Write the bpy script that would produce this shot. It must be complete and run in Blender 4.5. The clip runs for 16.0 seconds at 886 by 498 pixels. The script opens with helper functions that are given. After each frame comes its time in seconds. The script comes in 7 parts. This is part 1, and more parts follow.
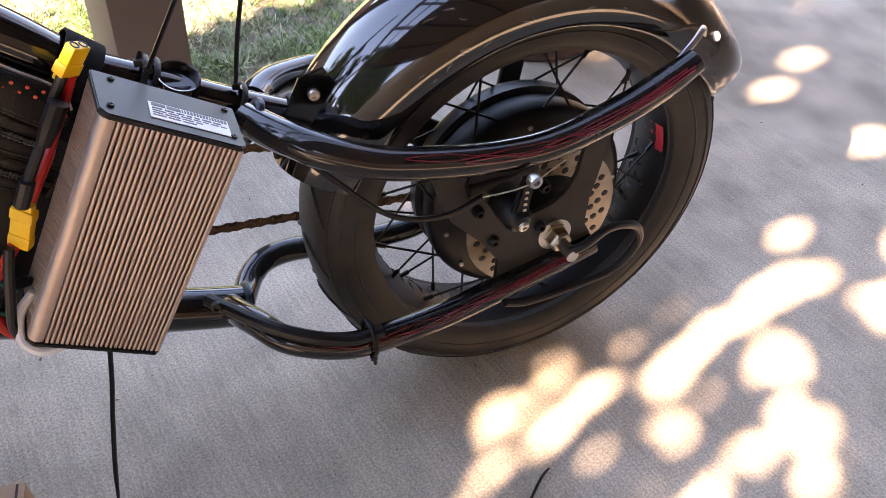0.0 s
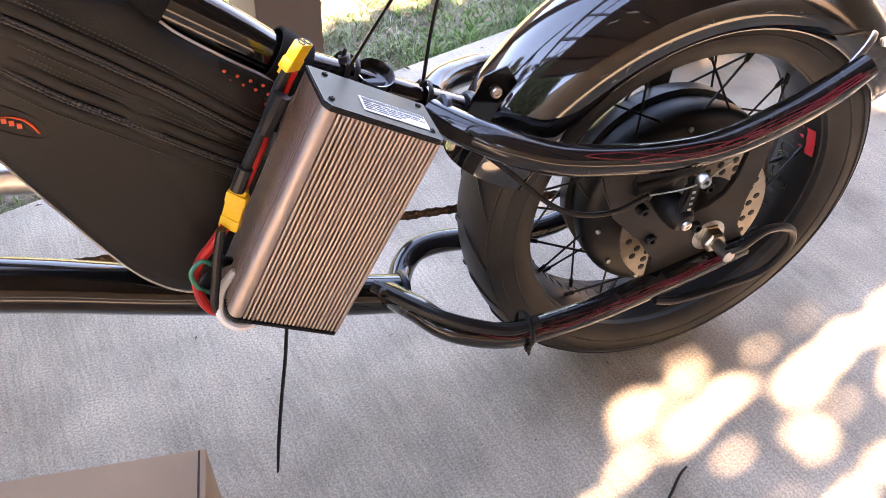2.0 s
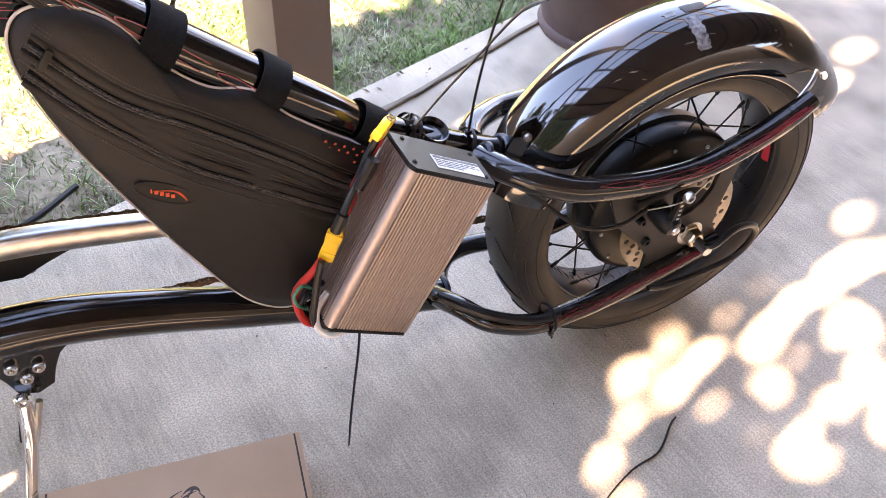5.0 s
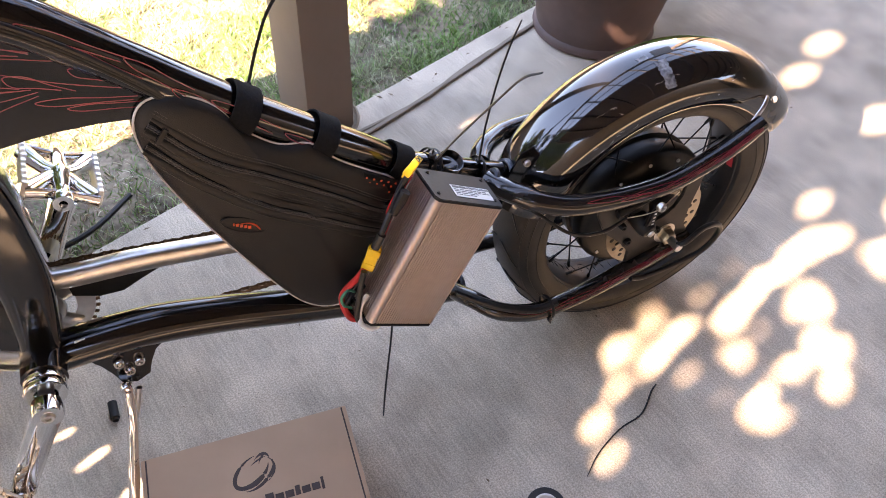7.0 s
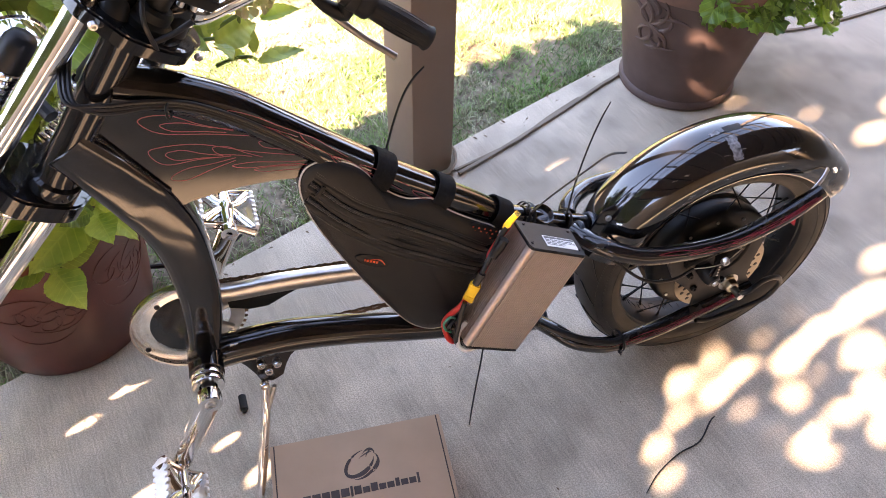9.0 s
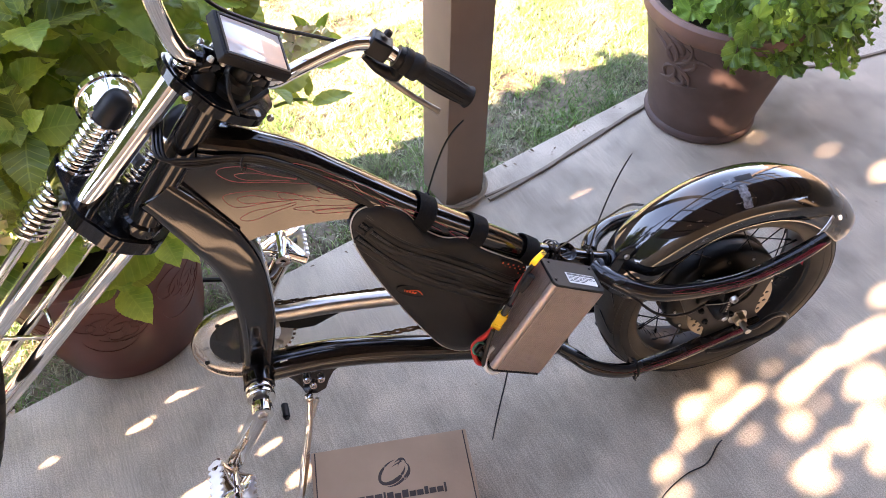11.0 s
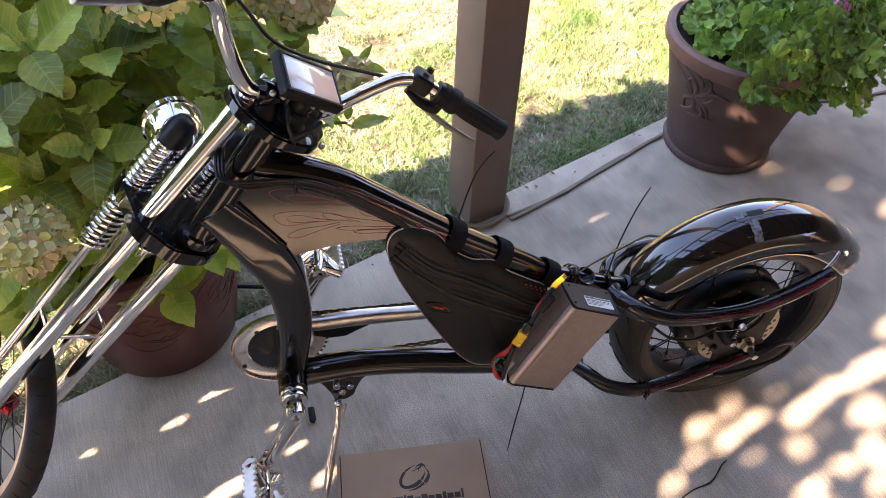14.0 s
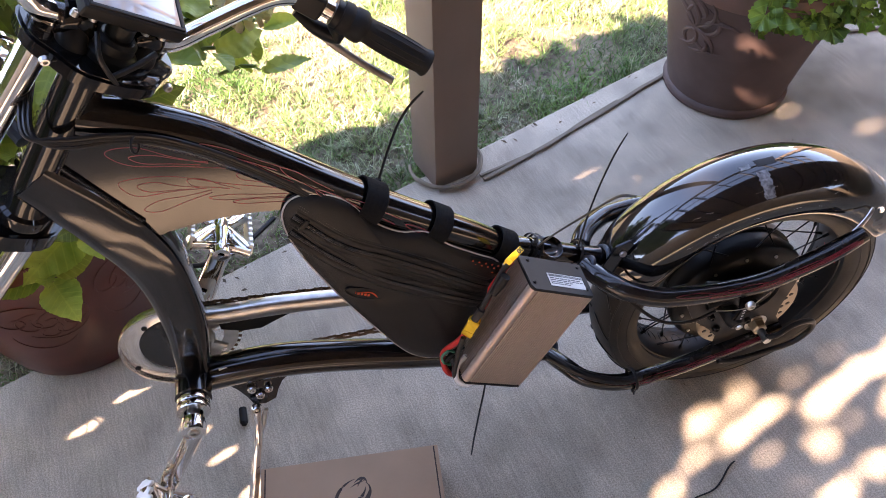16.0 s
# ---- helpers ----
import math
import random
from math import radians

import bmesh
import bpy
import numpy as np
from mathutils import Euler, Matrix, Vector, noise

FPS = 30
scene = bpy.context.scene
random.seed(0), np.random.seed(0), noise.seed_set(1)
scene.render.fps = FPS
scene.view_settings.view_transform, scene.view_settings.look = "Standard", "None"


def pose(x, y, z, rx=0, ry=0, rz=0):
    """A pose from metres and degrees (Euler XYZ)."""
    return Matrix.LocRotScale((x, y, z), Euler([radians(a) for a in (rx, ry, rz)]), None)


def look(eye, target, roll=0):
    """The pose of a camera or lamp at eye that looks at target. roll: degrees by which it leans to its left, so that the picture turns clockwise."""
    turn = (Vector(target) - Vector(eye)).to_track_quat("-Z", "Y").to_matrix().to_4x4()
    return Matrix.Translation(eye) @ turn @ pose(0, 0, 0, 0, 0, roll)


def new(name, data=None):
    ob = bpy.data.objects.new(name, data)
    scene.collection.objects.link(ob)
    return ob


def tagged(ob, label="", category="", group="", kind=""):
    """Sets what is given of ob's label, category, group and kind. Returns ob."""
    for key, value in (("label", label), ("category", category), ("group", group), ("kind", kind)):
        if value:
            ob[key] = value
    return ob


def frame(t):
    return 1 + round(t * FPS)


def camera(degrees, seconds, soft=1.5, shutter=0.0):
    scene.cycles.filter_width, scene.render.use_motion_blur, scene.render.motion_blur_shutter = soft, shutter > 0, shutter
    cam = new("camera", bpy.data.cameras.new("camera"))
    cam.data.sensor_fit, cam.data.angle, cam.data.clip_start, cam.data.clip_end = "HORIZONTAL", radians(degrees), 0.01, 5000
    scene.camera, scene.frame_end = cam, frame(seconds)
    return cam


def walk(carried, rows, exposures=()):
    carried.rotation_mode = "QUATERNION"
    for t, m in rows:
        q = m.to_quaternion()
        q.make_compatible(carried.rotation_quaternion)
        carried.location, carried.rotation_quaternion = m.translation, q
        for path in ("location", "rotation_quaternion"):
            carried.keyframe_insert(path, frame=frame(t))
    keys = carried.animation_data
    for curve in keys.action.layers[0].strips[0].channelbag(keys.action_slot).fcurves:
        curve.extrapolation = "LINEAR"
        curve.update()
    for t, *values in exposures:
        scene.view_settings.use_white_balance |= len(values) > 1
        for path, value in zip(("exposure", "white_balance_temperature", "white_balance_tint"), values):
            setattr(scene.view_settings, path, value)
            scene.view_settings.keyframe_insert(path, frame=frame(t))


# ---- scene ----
cam = camera(61.6, 16.0, soft=0.6)
PATH = [
    (0, (-0.3679, -0.5697, 0.782), (0.2688, 0.7387, -0.59), 5.4),
    (0.5, (-0.3965, -0.5622, 0.779), (0.1968, 0.7533, -0.605), 4.6),
    (1, (-0.4193, -0.5586, 0.779), (0.1561, 0.7636, -0.607), 4.2),
    (1.5, (-0.4448, -0.5582, 0.781), (0.0912, 0.7836, -0.602), 3.7),
    (2, (-0.4761, -0.5582, 0.788), (0.0152, 0.8081, -0.587), 3.1),
    (2.5, (-0.5087, -0.5609, 0.803), (-0.0237, 0.8152, -0.564), 3.1),
    (3, (-0.5405, -0.5663, 0.834), (-0.0465, 0.7964, -0.544), 2.1),
    (3.5, (-0.5552, -0.5802, 0.864), (-0.0438, 0.7638, -0.526), 2.8),
    (4, (-0.5727, -0.5861, 0.897), (-0.0433, 0.7289, -0.513), 3.3),
    (4.2, (-0.5821, -0.5847, 0.906), (-0.0281, 0.7079, -0.516), 4.0),
    (6.3, (-0.646, -0.6344, 1.065), (-0.0395, 0.5393, -0.437), 4.4),
    (6.5, (-0.6535, -0.6429, 1.084), (-0.0574, 0.5192, -0.43), 4.4),
    (7, (-0.6754, -0.66, 1.135), (-0.1061, 0.511, -0.383), 3.0),
    (7.5, (-0.7, -0.6712, 1.175), (-0.2233, 0.5471, -0.337), 1.5),
    (8, (-0.7295, -0.6721, 1.208), (-0.3222, 0.5528, -0.319), -0.3),
    (8.5, (-0.7425, -0.7048, 1.256), (-0.3504, 0.5591, -0.244), -1.0),
    (9, (-0.7496, -0.7347, 1.305), (-0.3494, 0.5273, -0.194), 0.0),
    (9.2, (-0.7514, -0.7338, 1.321), (-0.3476, 0.513, -0.19), 0.3),
    (11.3, (-0.7817, -0.779, 1.446), (-0.4482, 0.5174, -0.04), -0.2),
    (11.5, (-0.7849, -0.7853, 1.456), (-0.4523, 0.5205, -0.021), -0.0),
    (12, (-0.805, -0.8032, 1.483), (-0.4997, 0.5128, 0.007), 0.3),
    (12.5, (-0.822, -0.8082, 1.503), (-0.5305, 0.5226, 0.039), 0.6),
    (13, (-0.8291, -0.8225, 1.532), (-0.5113, 0.5209, 0.084), 1.0),
    (13.5, (-0.8318, -0.8256, 1.536), (-0.5193, 0.5092, 0.079), 1.1),
    (14, (-0.8179, -0.8046, 1.509), (-0.5023, 0.503, 0.029), 1.0),
    (14.5, (-0.7961, -0.7652, 1.465), (-0.4894, 0.5267, -0.03), 0.8),
    (15, (-0.751, -0.7173, 1.424), (-0.4868, 0.579, -0.076), -0.8),
    (15.5, (-0.6897, -0.6819, 1.374), (-0.4412, 0.5898, -0.149), -1.8),
    (16, (-0.6401, -0.6474, 1.311), (-0.3942, 0.5966, -0.235), -2.4),
]
EXPOSURES = [(t, e, k, 30) for t, e, k in ((0.0, 3.72, 9800), (1.0, 3.87, 9800), (2.0, 4.26, 9900), (4.0, 4.36, 10000), (6.5, 3.98, 10200), (7.5, 3.75, 10200), (9.0, 3.88, 10100), (12.5, 3.4, 9500), (13.0, 3.18, 9500), (14.5, 3.1, 9000), (16.0, 3.45, 9000))]
walk(cam, [(t, look(eye, target, roll)) for t, eye, target, roll in PATH], EXPOSURES)

# ---- light ----
SUN_AZ = (-0.94, -0.34)          # towards the sun, seen from above
SUN_EL = radians(31)
world = bpy.data.worlds.new("sky")
scene.world = world
world.use_nodes = True
wn = world.node_tree.nodes
sky = wn.new("ShaderNodeTexSky")
sky.sky_type, sky.sun_disc = "NISHITA", False
sky.sun_elevation = SUN_EL
sky.dust_density, sky.ozone_density = 0.05, 4.0
sky.sun_rotation = math.atan2(SUN_AZ[0], SUN_AZ[1])
world.node_tree.links.new(sky.outputs[0], wn["Background"].inputs[0])
wn["Background"].inputs[1].default_value = 0.15
SUN_DIR = Vector((SUN_AZ[0] * math.cos(SUN_EL), SUN_AZ[1] * math.cos(SUN_EL), math.sin(SUN_EL))).normalized()
sun = new("sun", bpy.data.lights.new("sun", "SUN"))
sun.data.energy, sun.data.angle, sun.data.color = 5.0, radians(0.53), (1.0, 0.975, 0.935)
sun.matrix_world = look(SUN_DIR * 20, (0, 0, 0))

# ---- materials ----
def material(name, base=(0.5, 0.5, 0.5), rough=0.5, metal=0.0, vary=0.0, scale=30.0, bump=0.0, bump_scale=200.0,
             second=None, patch=4.0, coat=0.0, island=0.0, rough_vary=0.0, spec=0.5):
    m = bpy.data.materials.new(name)
    m.use_nodes = True
    nt = m.node_tree
    b = nt.nodes["Principled BSDF"]
    b.inputs["Roughness"].default_value = rough
    b.inputs["Metallic"].default_value = metal
    b.inputs["Specular IOR Level"].default_value = spec
    b.inputs["Coat Weight"].default_value = coat
    b.inputs["Coat Roughness"].default_value = 0.035
    b.inputs["Base Color"].default_value = (*base, 1)
    co = nt.nodes.new("ShaderNodeTexCoord")
    def tex(s, detail=6.0, stretch=None):
        n = nt.nodes.new("ShaderNodeTexNoise")
        n.inputs["Scale"].default_value, n.inputs["Detail"].default_value = s, detail
        if stretch:
            mp = nt.nodes.new("ShaderNodeMapping")
            mp.inputs["Scale"].default_value = stretch
            nt.links.new(co.outputs["Object"], mp.inputs["Vector"])
            nt.links.new(mp.outputs[0], n.inputs["Vector"])
        else:
            nt.links.new(co.outputs["Object"], n.inputs["Vector"])
        return n
    colour = None
    if vary > 0 or second:
        n1, n2 = tex(scale), tex(patch, 3.0)
        mix = nt.nodes.new("ShaderNodeMix")
        mix.data_type = "RGBA"
        other = second or tuple(min(1, c * (1 + vary)) for c in base)
        low = base if second else tuple(c * (1 - vary) for c in base)
        mix.inputs["A"].default_value, mix.inputs["B"].default_value = (*low, 1), (*other, 1)
        add = nt.nodes.new("ShaderNodeMath")
        add.operation = "ADD"
        nt.links.new(n1.outputs[0], add.inputs[0])
        nt.links.new(n2.outputs[0], add.inputs[1])
        rng = nt.nodes.new("ShaderNodeMapRange")
        rng.inputs["From Min"].default_value, rng.inputs["From Max"].default_value = 0.75, 1.25
        nt.links.new(add.outputs[0], rng.inputs["Value"])
        nt.links.new(rng.outputs[0], mix.inputs["Factor"])
        colour = mix.outputs["Result"]
        if rough_vary:
            rr = nt.nodes.new("ShaderNodeMapRange")
            rr.inputs["To Min"].default_value, rr.inputs["To Max"].default_value = max(0, rough - rough_vary), min(1, rough + rough_vary)
            nt.links.new(n1.outputs[0], rr.inputs["Value"])
            nt.links.new(rr.outputs[0], b.inputs["Roughness"])
    if island:
        info = nt.nodes.new("ShaderNodeObjectInfo")
        hsv = nt.nodes.new("ShaderNodeHueSaturation")
        v = nt.nodes.new("ShaderNodeMapRange")
        v.inputs["To Min"].default_value, v.inputs["To Max"].default_value = 1 - island, 1 + island
        geo = nt.nodes.new("ShaderNodeNewGeometry")
        both = nt.nodes.new("ShaderNodeMath")
        both.operation = "ADD"
        wrap = nt.nodes.new("ShaderNodeMath")
        wrap.operation = "FRACT"
        nt.links.new(info.outputs["Random"], both.inputs[0])
        nt.links.new(geo.outputs["Random Per Island"], both.inputs[1])
        nt.links.new(both.outputs[0], wrap.inputs[0])
        nt.links.new(wrap.outputs[0], v.inputs["Value"])
        nt.links.new(v.outputs[0], hsv.inputs["Value"])
        if colour:
            nt.links.new(colour, hsv.inputs["Color"])
        else:
            hsv.inputs["Color"].default_value = (*base, 1)
        colour = hsv.outputs[0]
    if colour:
        nt.links.new(colour, b.inputs["Base Color"])
    if bump:
        nb = tex(bump_scale, 8.0)
        bp = nt.nodes.new("ShaderNodeBump")
        bp.inputs["Strength"].default_value, bp.inputs["Distance"].default_value = bump, 0.002
        nt.links.new(nb.outputs[0], bp.inputs["Height"])
        nt.links.new(bp.outputs[0], b.inputs["Normal"])
    return m


def concrete():
    """Broom-finished concrete: fine sand speckle, drag lines across the slab and wide dull stains."""
    m = material("concrete", (0.45, 0.372, 0.286), 0.85, vary=0.3, scale=9.0, patch=1.8)
    nt = m.node_tree
    b = nt.nodes["Principled BSDF"]
    co = nt.nodes.new("ShaderNodeTexCoord")
    mp = nt.nodes.new("ShaderNodeMapping")
    mp.inputs["Scale"].default_value = (260, 14, 1)
    turn = nt.nodes.new("ShaderNodeMapping")
    turn.inputs["Rotation"].default_value = (0, 0, radians(-12))
    nt.links.new(co.outputs["Object"], turn.inputs["Vector"])
    nt.links.new(turn.outputs[0], mp.inputs["Vector"])
    lines = nt.nodes.new("ShaderNodeTexNoise")
    lines.inputs["Scale"].default_value, lines.inputs["Detail"].default_value = 1.0, 3.0
    nt.links.new(mp.outputs[0], lines.inputs["Vector"])
    grain = nt.nodes.new("ShaderNodeTexNoise")
    grain.inputs["Scale"].default_value, grain.inputs["Detail"].default_value = 360.0, 5.0
    nt.links.new(co.outputs["Object"], grain.inputs["Vector"])
    old = b.inputs["Base Color"].links[0].from_socket
    ramp = nt.nodes.new("ShaderNodeMapRange")
    ramp.inputs["From Min"].default_value, ramp.inputs["From Max"].default_value = 0.38, 0.62
    ramp.inputs["To Min"].default_value, ramp.inputs["To Max"].default_value = 0.76, 1.2
    nt.links.new(grain.outputs[0], ramp.inputs["Value"])
    ramp2 = nt.nodes.new("ShaderNodeMapRange")
    ramp2.inputs["From Min"].default_value, ramp2.inputs["From Max"].default_value = 0.34, 0.66
    ramp2.inputs["To Min"].default_value, ramp2.inputs["To Max"].default_value = 0.88, 1.08
    nt.links.new(lines.outputs[0], ramp2.inputs["Value"])
    mul = nt.nodes.new("ShaderNodeMath")
    mul.operation = "MULTIPLY"
    nt.links.new(ramp.outputs[0], mul.inputs[0])
    nt.links.new(ramp2.outputs[0], mul.inputs[1])
    # small dark pits
    vor = nt.nodes.new("ShaderNodeTexVoronoi")
    vor.inputs["Scale"].default_value = 130.0
    nt.links.new(co.outputs["Object"], vor.inputs["Vector"])
    pit = nt.nodes.new("ShaderNodeMapRange")
    pit.inputs["From Min"].default_value, pit.inputs["From Max"].default_value = 0.05, 0.16
    pit.inputs["To Min"].default_value, pit.inputs["To Max"].default_value = 0.5, 1.0
    nt.links.new(vor.outputs["Distance"], pit.inputs["Value"])
    mul2 = nt.nodes.new("ShaderNodeMath")
    mul2.operation = "MULTIPLY"
    nt.links.new(mul.outputs[0], mul2.inputs[0])
    nt.links.new(pit.outputs[0], mul2.inputs[1])
    hsv = nt.nodes.new("ShaderNodeHueSaturation")
    nt.links.new(mul2.outputs[0], hsv.inputs["Value"])
    nt.links.new(old, hsv.inputs["Color"])
    nt.links.new(hsv.outputs[0], b.inputs["Base Color"])
    bp = nt.nodes.new("ShaderNodeBump")
    bp.inputs["Strength"].default_value, bp.inputs["Distance"].default_value = 0.2, 0.0012
    nt.links.new(mul2.outputs[0], bp.inputs["Height"])
    nt.links.new(bp.outputs[0], b.inputs["Normal"])
    return m


def leafy(name, base, second, ribs, glow=0.3):
    """A leaf: light midrib and side veins, some light let through from behind."""
    m = material(name, base, 0.36, second=second, scale=16, patch=6, island=0.5, bump=0.25, bump_scale=120)
    nt = m.node_tree
    b = nt.nodes["Principled BSDF"]
    def op(kind, a, c):
        n = nt.nodes.new("ShaderNodeMath")
        n.operation = kind
        for i, v in enumerate((a, c)):
            if v is None:
                continue
            if isinstance(v, (int, float)):
                n.inputs[i].default_value = v
            else:
                nt.links.new(v, n.inputs[i])
        return n.outputs[0]
    sep = nt.nodes.new("ShaderNodeSeparateXYZ")
    co = nt.nodes.new("ShaderNodeTexCoord")
    nt.links.new(co.outputs["Generated"], sep.inputs[0])
    off = op("ABSOLUTE", op("SUBTRACT", sep.outputs[1], 0.5), None)
    wave = op("FRACT", op("SUBTRACT", op("MULTIPLY", sep.outputs[0], ribs), op("MULTIPLY", off, 4.0)), None)
    vein = op("GREATER_THAN", op("ABSOLUTE", op("SUBTRACT", wave, 0.5), None), 0.43)
    rib = op("LESS_THAN", off, 0.018)
    both = op("MULTIPLY", op("MAXIMUM", vein, rib), 0.16)
    mix = nt.nodes.new("ShaderNodeMix")
    mix.data_type = "RGBA"
    nt.links.new(both, mix.inputs["Factor"])
    nt.links.new(b.inputs["Base Color"].links[0].from_socket, mix.inputs["A"])
    mix.inputs["B"].default_value = (*[min(1, 1.7 * c) for c in second], 1)
    nt.links.new(mix.outputs["Result"], b.inputs["Base Color"])
    tr = nt.nodes.new("ShaderNodeBsdfTranslucent")
    nt.links.new(mix.outputs["Result"], tr.inputs["Color"])
    sh = nt.nodes.new("ShaderNodeMixShader")
    sh.inputs[0].default_value = glow
    out = nt.nodes["Material Output"]
    nt.links.new(b.outputs[0], sh.inputs[1])
    nt.links.new(tr.outputs[0], sh.inputs[2])
    nt.links.new(sh.outputs[0], out.inputs["Surface"])
    return m


CONCRETE = concrete()
LAWN = material("lawn_soil", (0.06, 0.042, 0.027), 0.95, second=(0.34, 0.265, 0.185), scale=45, patch=5.0, bump=0.6, bump_scale=90)
GREENBLADE = material("green_blade", (0.055, 0.15, 0.03), 0.5, second=(0.17, 0.31, 0.075), scale=8, patch=3, island=0.5)
BLADE = material("grass_blade", (0.11, 0.19, 0.045), 0.6, second=(0.54, 0.48, 0.36), scale=7, patch=2.6, island=0.6)
PAINT = material("gloss_black_paint", (0.006, 0.0052, 0.005), 0.2, coat=1.0, vary=0.3, scale=60, spec=0.1)
PAINT.node_tree.nodes["Principled BSDF"].inputs["Coat IOR"].default_value = 1.54
PAINT.node_tree.nodes["Principled BSDF"].inputs["Coat Roughness"].default_value = 0.09
FENDER_PAINT = material("scuffed_gloss_black", (0.006, 0.006, 0.0065), 0.3, coat=0.9, second=(0.008, 0.0075, 0.007), scale=50, patch=7, spec=0.02)
FENDER_PAINT.node_tree.nodes["Principled BSDF"].inputs["Coat IOR"].default_value = 1.45
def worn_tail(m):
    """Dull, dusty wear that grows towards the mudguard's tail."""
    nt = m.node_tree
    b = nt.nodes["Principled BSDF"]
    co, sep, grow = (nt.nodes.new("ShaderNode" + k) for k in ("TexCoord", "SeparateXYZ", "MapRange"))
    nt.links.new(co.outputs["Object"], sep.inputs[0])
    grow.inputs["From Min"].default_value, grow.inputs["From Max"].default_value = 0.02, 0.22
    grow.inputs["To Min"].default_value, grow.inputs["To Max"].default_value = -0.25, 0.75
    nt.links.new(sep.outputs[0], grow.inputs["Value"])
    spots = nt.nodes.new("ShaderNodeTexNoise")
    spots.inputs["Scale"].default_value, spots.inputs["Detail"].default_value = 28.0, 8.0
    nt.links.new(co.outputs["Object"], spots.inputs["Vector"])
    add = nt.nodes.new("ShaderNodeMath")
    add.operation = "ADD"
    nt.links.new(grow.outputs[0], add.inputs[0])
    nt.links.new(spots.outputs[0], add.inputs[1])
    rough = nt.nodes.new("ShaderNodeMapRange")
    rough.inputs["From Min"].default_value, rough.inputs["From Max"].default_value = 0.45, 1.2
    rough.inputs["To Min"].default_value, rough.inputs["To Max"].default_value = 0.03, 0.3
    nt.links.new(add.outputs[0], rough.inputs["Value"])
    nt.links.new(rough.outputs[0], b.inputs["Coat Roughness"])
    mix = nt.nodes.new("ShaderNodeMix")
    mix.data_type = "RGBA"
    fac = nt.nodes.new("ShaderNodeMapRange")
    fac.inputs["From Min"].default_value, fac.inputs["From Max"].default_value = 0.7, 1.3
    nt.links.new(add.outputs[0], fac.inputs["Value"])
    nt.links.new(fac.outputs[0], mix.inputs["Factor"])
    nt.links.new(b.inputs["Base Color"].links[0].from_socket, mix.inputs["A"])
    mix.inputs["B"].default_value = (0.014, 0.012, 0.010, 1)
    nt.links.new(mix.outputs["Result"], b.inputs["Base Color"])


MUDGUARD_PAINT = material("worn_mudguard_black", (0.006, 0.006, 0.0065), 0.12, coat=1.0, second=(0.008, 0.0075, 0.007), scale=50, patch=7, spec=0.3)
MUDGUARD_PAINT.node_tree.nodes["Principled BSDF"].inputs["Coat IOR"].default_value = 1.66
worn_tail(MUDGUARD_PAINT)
RESIDUE = material("tape_residue", (0.012, 0.012, 0.013), 0.55, second=(0.3, 0.3, 0.31), scale=200, patch=45)
WORN_PAINT = material("scuffed_black_paint", (0.008, 0.007, 0.007), 0.25, coat=0.9, second=(0.016, 0.014, 0.013), scale=35, patch=9, rough_vary=0.1, spec=0.15)
SATIN = material("satin_black_metal", (0.009, 0.009, 0.009), 0.38, vary=0.3, scale=40, bump=0.05, spec=0.25)
PLATE = material("dusty_black_plate", (0.014, 0.012, 0.011), 0.45, second=(0.03, 0.025, 0.021), scale=30, patch=8, spec=0.35)
TYRE = material("dusty_tyre_rubber", (0.019, 0.0182, 0.0175), 0.46, second=(0.036, 0.0335, 0.031), scale=25, patch=7, spec=0.26, bump=0.15, bump_scale=300)
RIMB = material("matt_black_rim", (0.008, 0.008, 0.009), 0.4, vary=0.3, scale=40, spec=0.4)
CHROME = material("chrome", (0.82, 0.81, 0.79), 0.07, 1.0, vary=0.05, scale=30, rough_vary=0.05)
STEEL = material("brushed_steel", (0.6, 0.58, 0.55), 0.28, 1.0, vary=0.15, scale=60)
ALLOY = material("polished_alloy", (0.8, 0.78, 0.75), 0.24, 1.0, vary=0.08, scale=50, rough_vary=0.06)
DULL_ALLOY = material("dull_alloy", (0.78, 0.77, 0.75), 0.45, 0.85, vary=0.08, scale=50)
RAWSTEEL = material("drilled_disc_steel", (0.36, 0.31, 0.25), 0.4, 1.0, vary=0.2, scale=60)
BRASS = material("yellow_zinc_nut", (0.55, 0.47, 0.36), 0.28, 1.0, vary=0.15, scale=50)
CHAINM = material("rusty_chain_steel", (0.16, 0.09, 0.05), 0.5, 0.7, vary=0.4, scale=200)
ALU = material("rose_bronze_anodised", (0.46, 0.375, 0.33), 0.42, 0.7, vary=0.06, scale=80, bump=0.03)
BLACKPL = material("black_plastic", (0.008, 0.008, 0.0085), 0.42, vary=0.2, scale=40, bump=0.06, spec=0.25)
RUBBER = material("black_rubber", (0.009, 0.009, 0.009), 0.65, vary=0.25, scale=60, bump=0.1, spec=0.3)
CABLE = material("black_cable", (0.007, 0.007, 0.0075), 0.4, vary=0.2, scale=50, spec=0.4)
NYLON = material("black_nylon", (0.0062, 0.0059, 0.0059), 0.45, second=(0.0105, 0.0097, 0.0094), scale=14, patch=5, bump=0.3, bump_scale=900, spec=0.33)
WEB = material("black_webbing", (0.0065, 0.007, 0.008), 0.88, spec=0.18, vary=0.45, scale=260, bump=0.5, bump_scale=600)
PIPING = material("grey_piping", (0.55, 0.53, 0.5), 0.6, vary=0.1, scale=60)
ZIPM = material("zipper_coil", (0.036, 0.035, 0.035), 0.4, vary=0.4, scale=400, bump=0.4, bump_scale=900)
YELLOW = material("yellow_plastic", (0.85, 0.48, 0.02), 0.4, vary=0.06, scale=60)
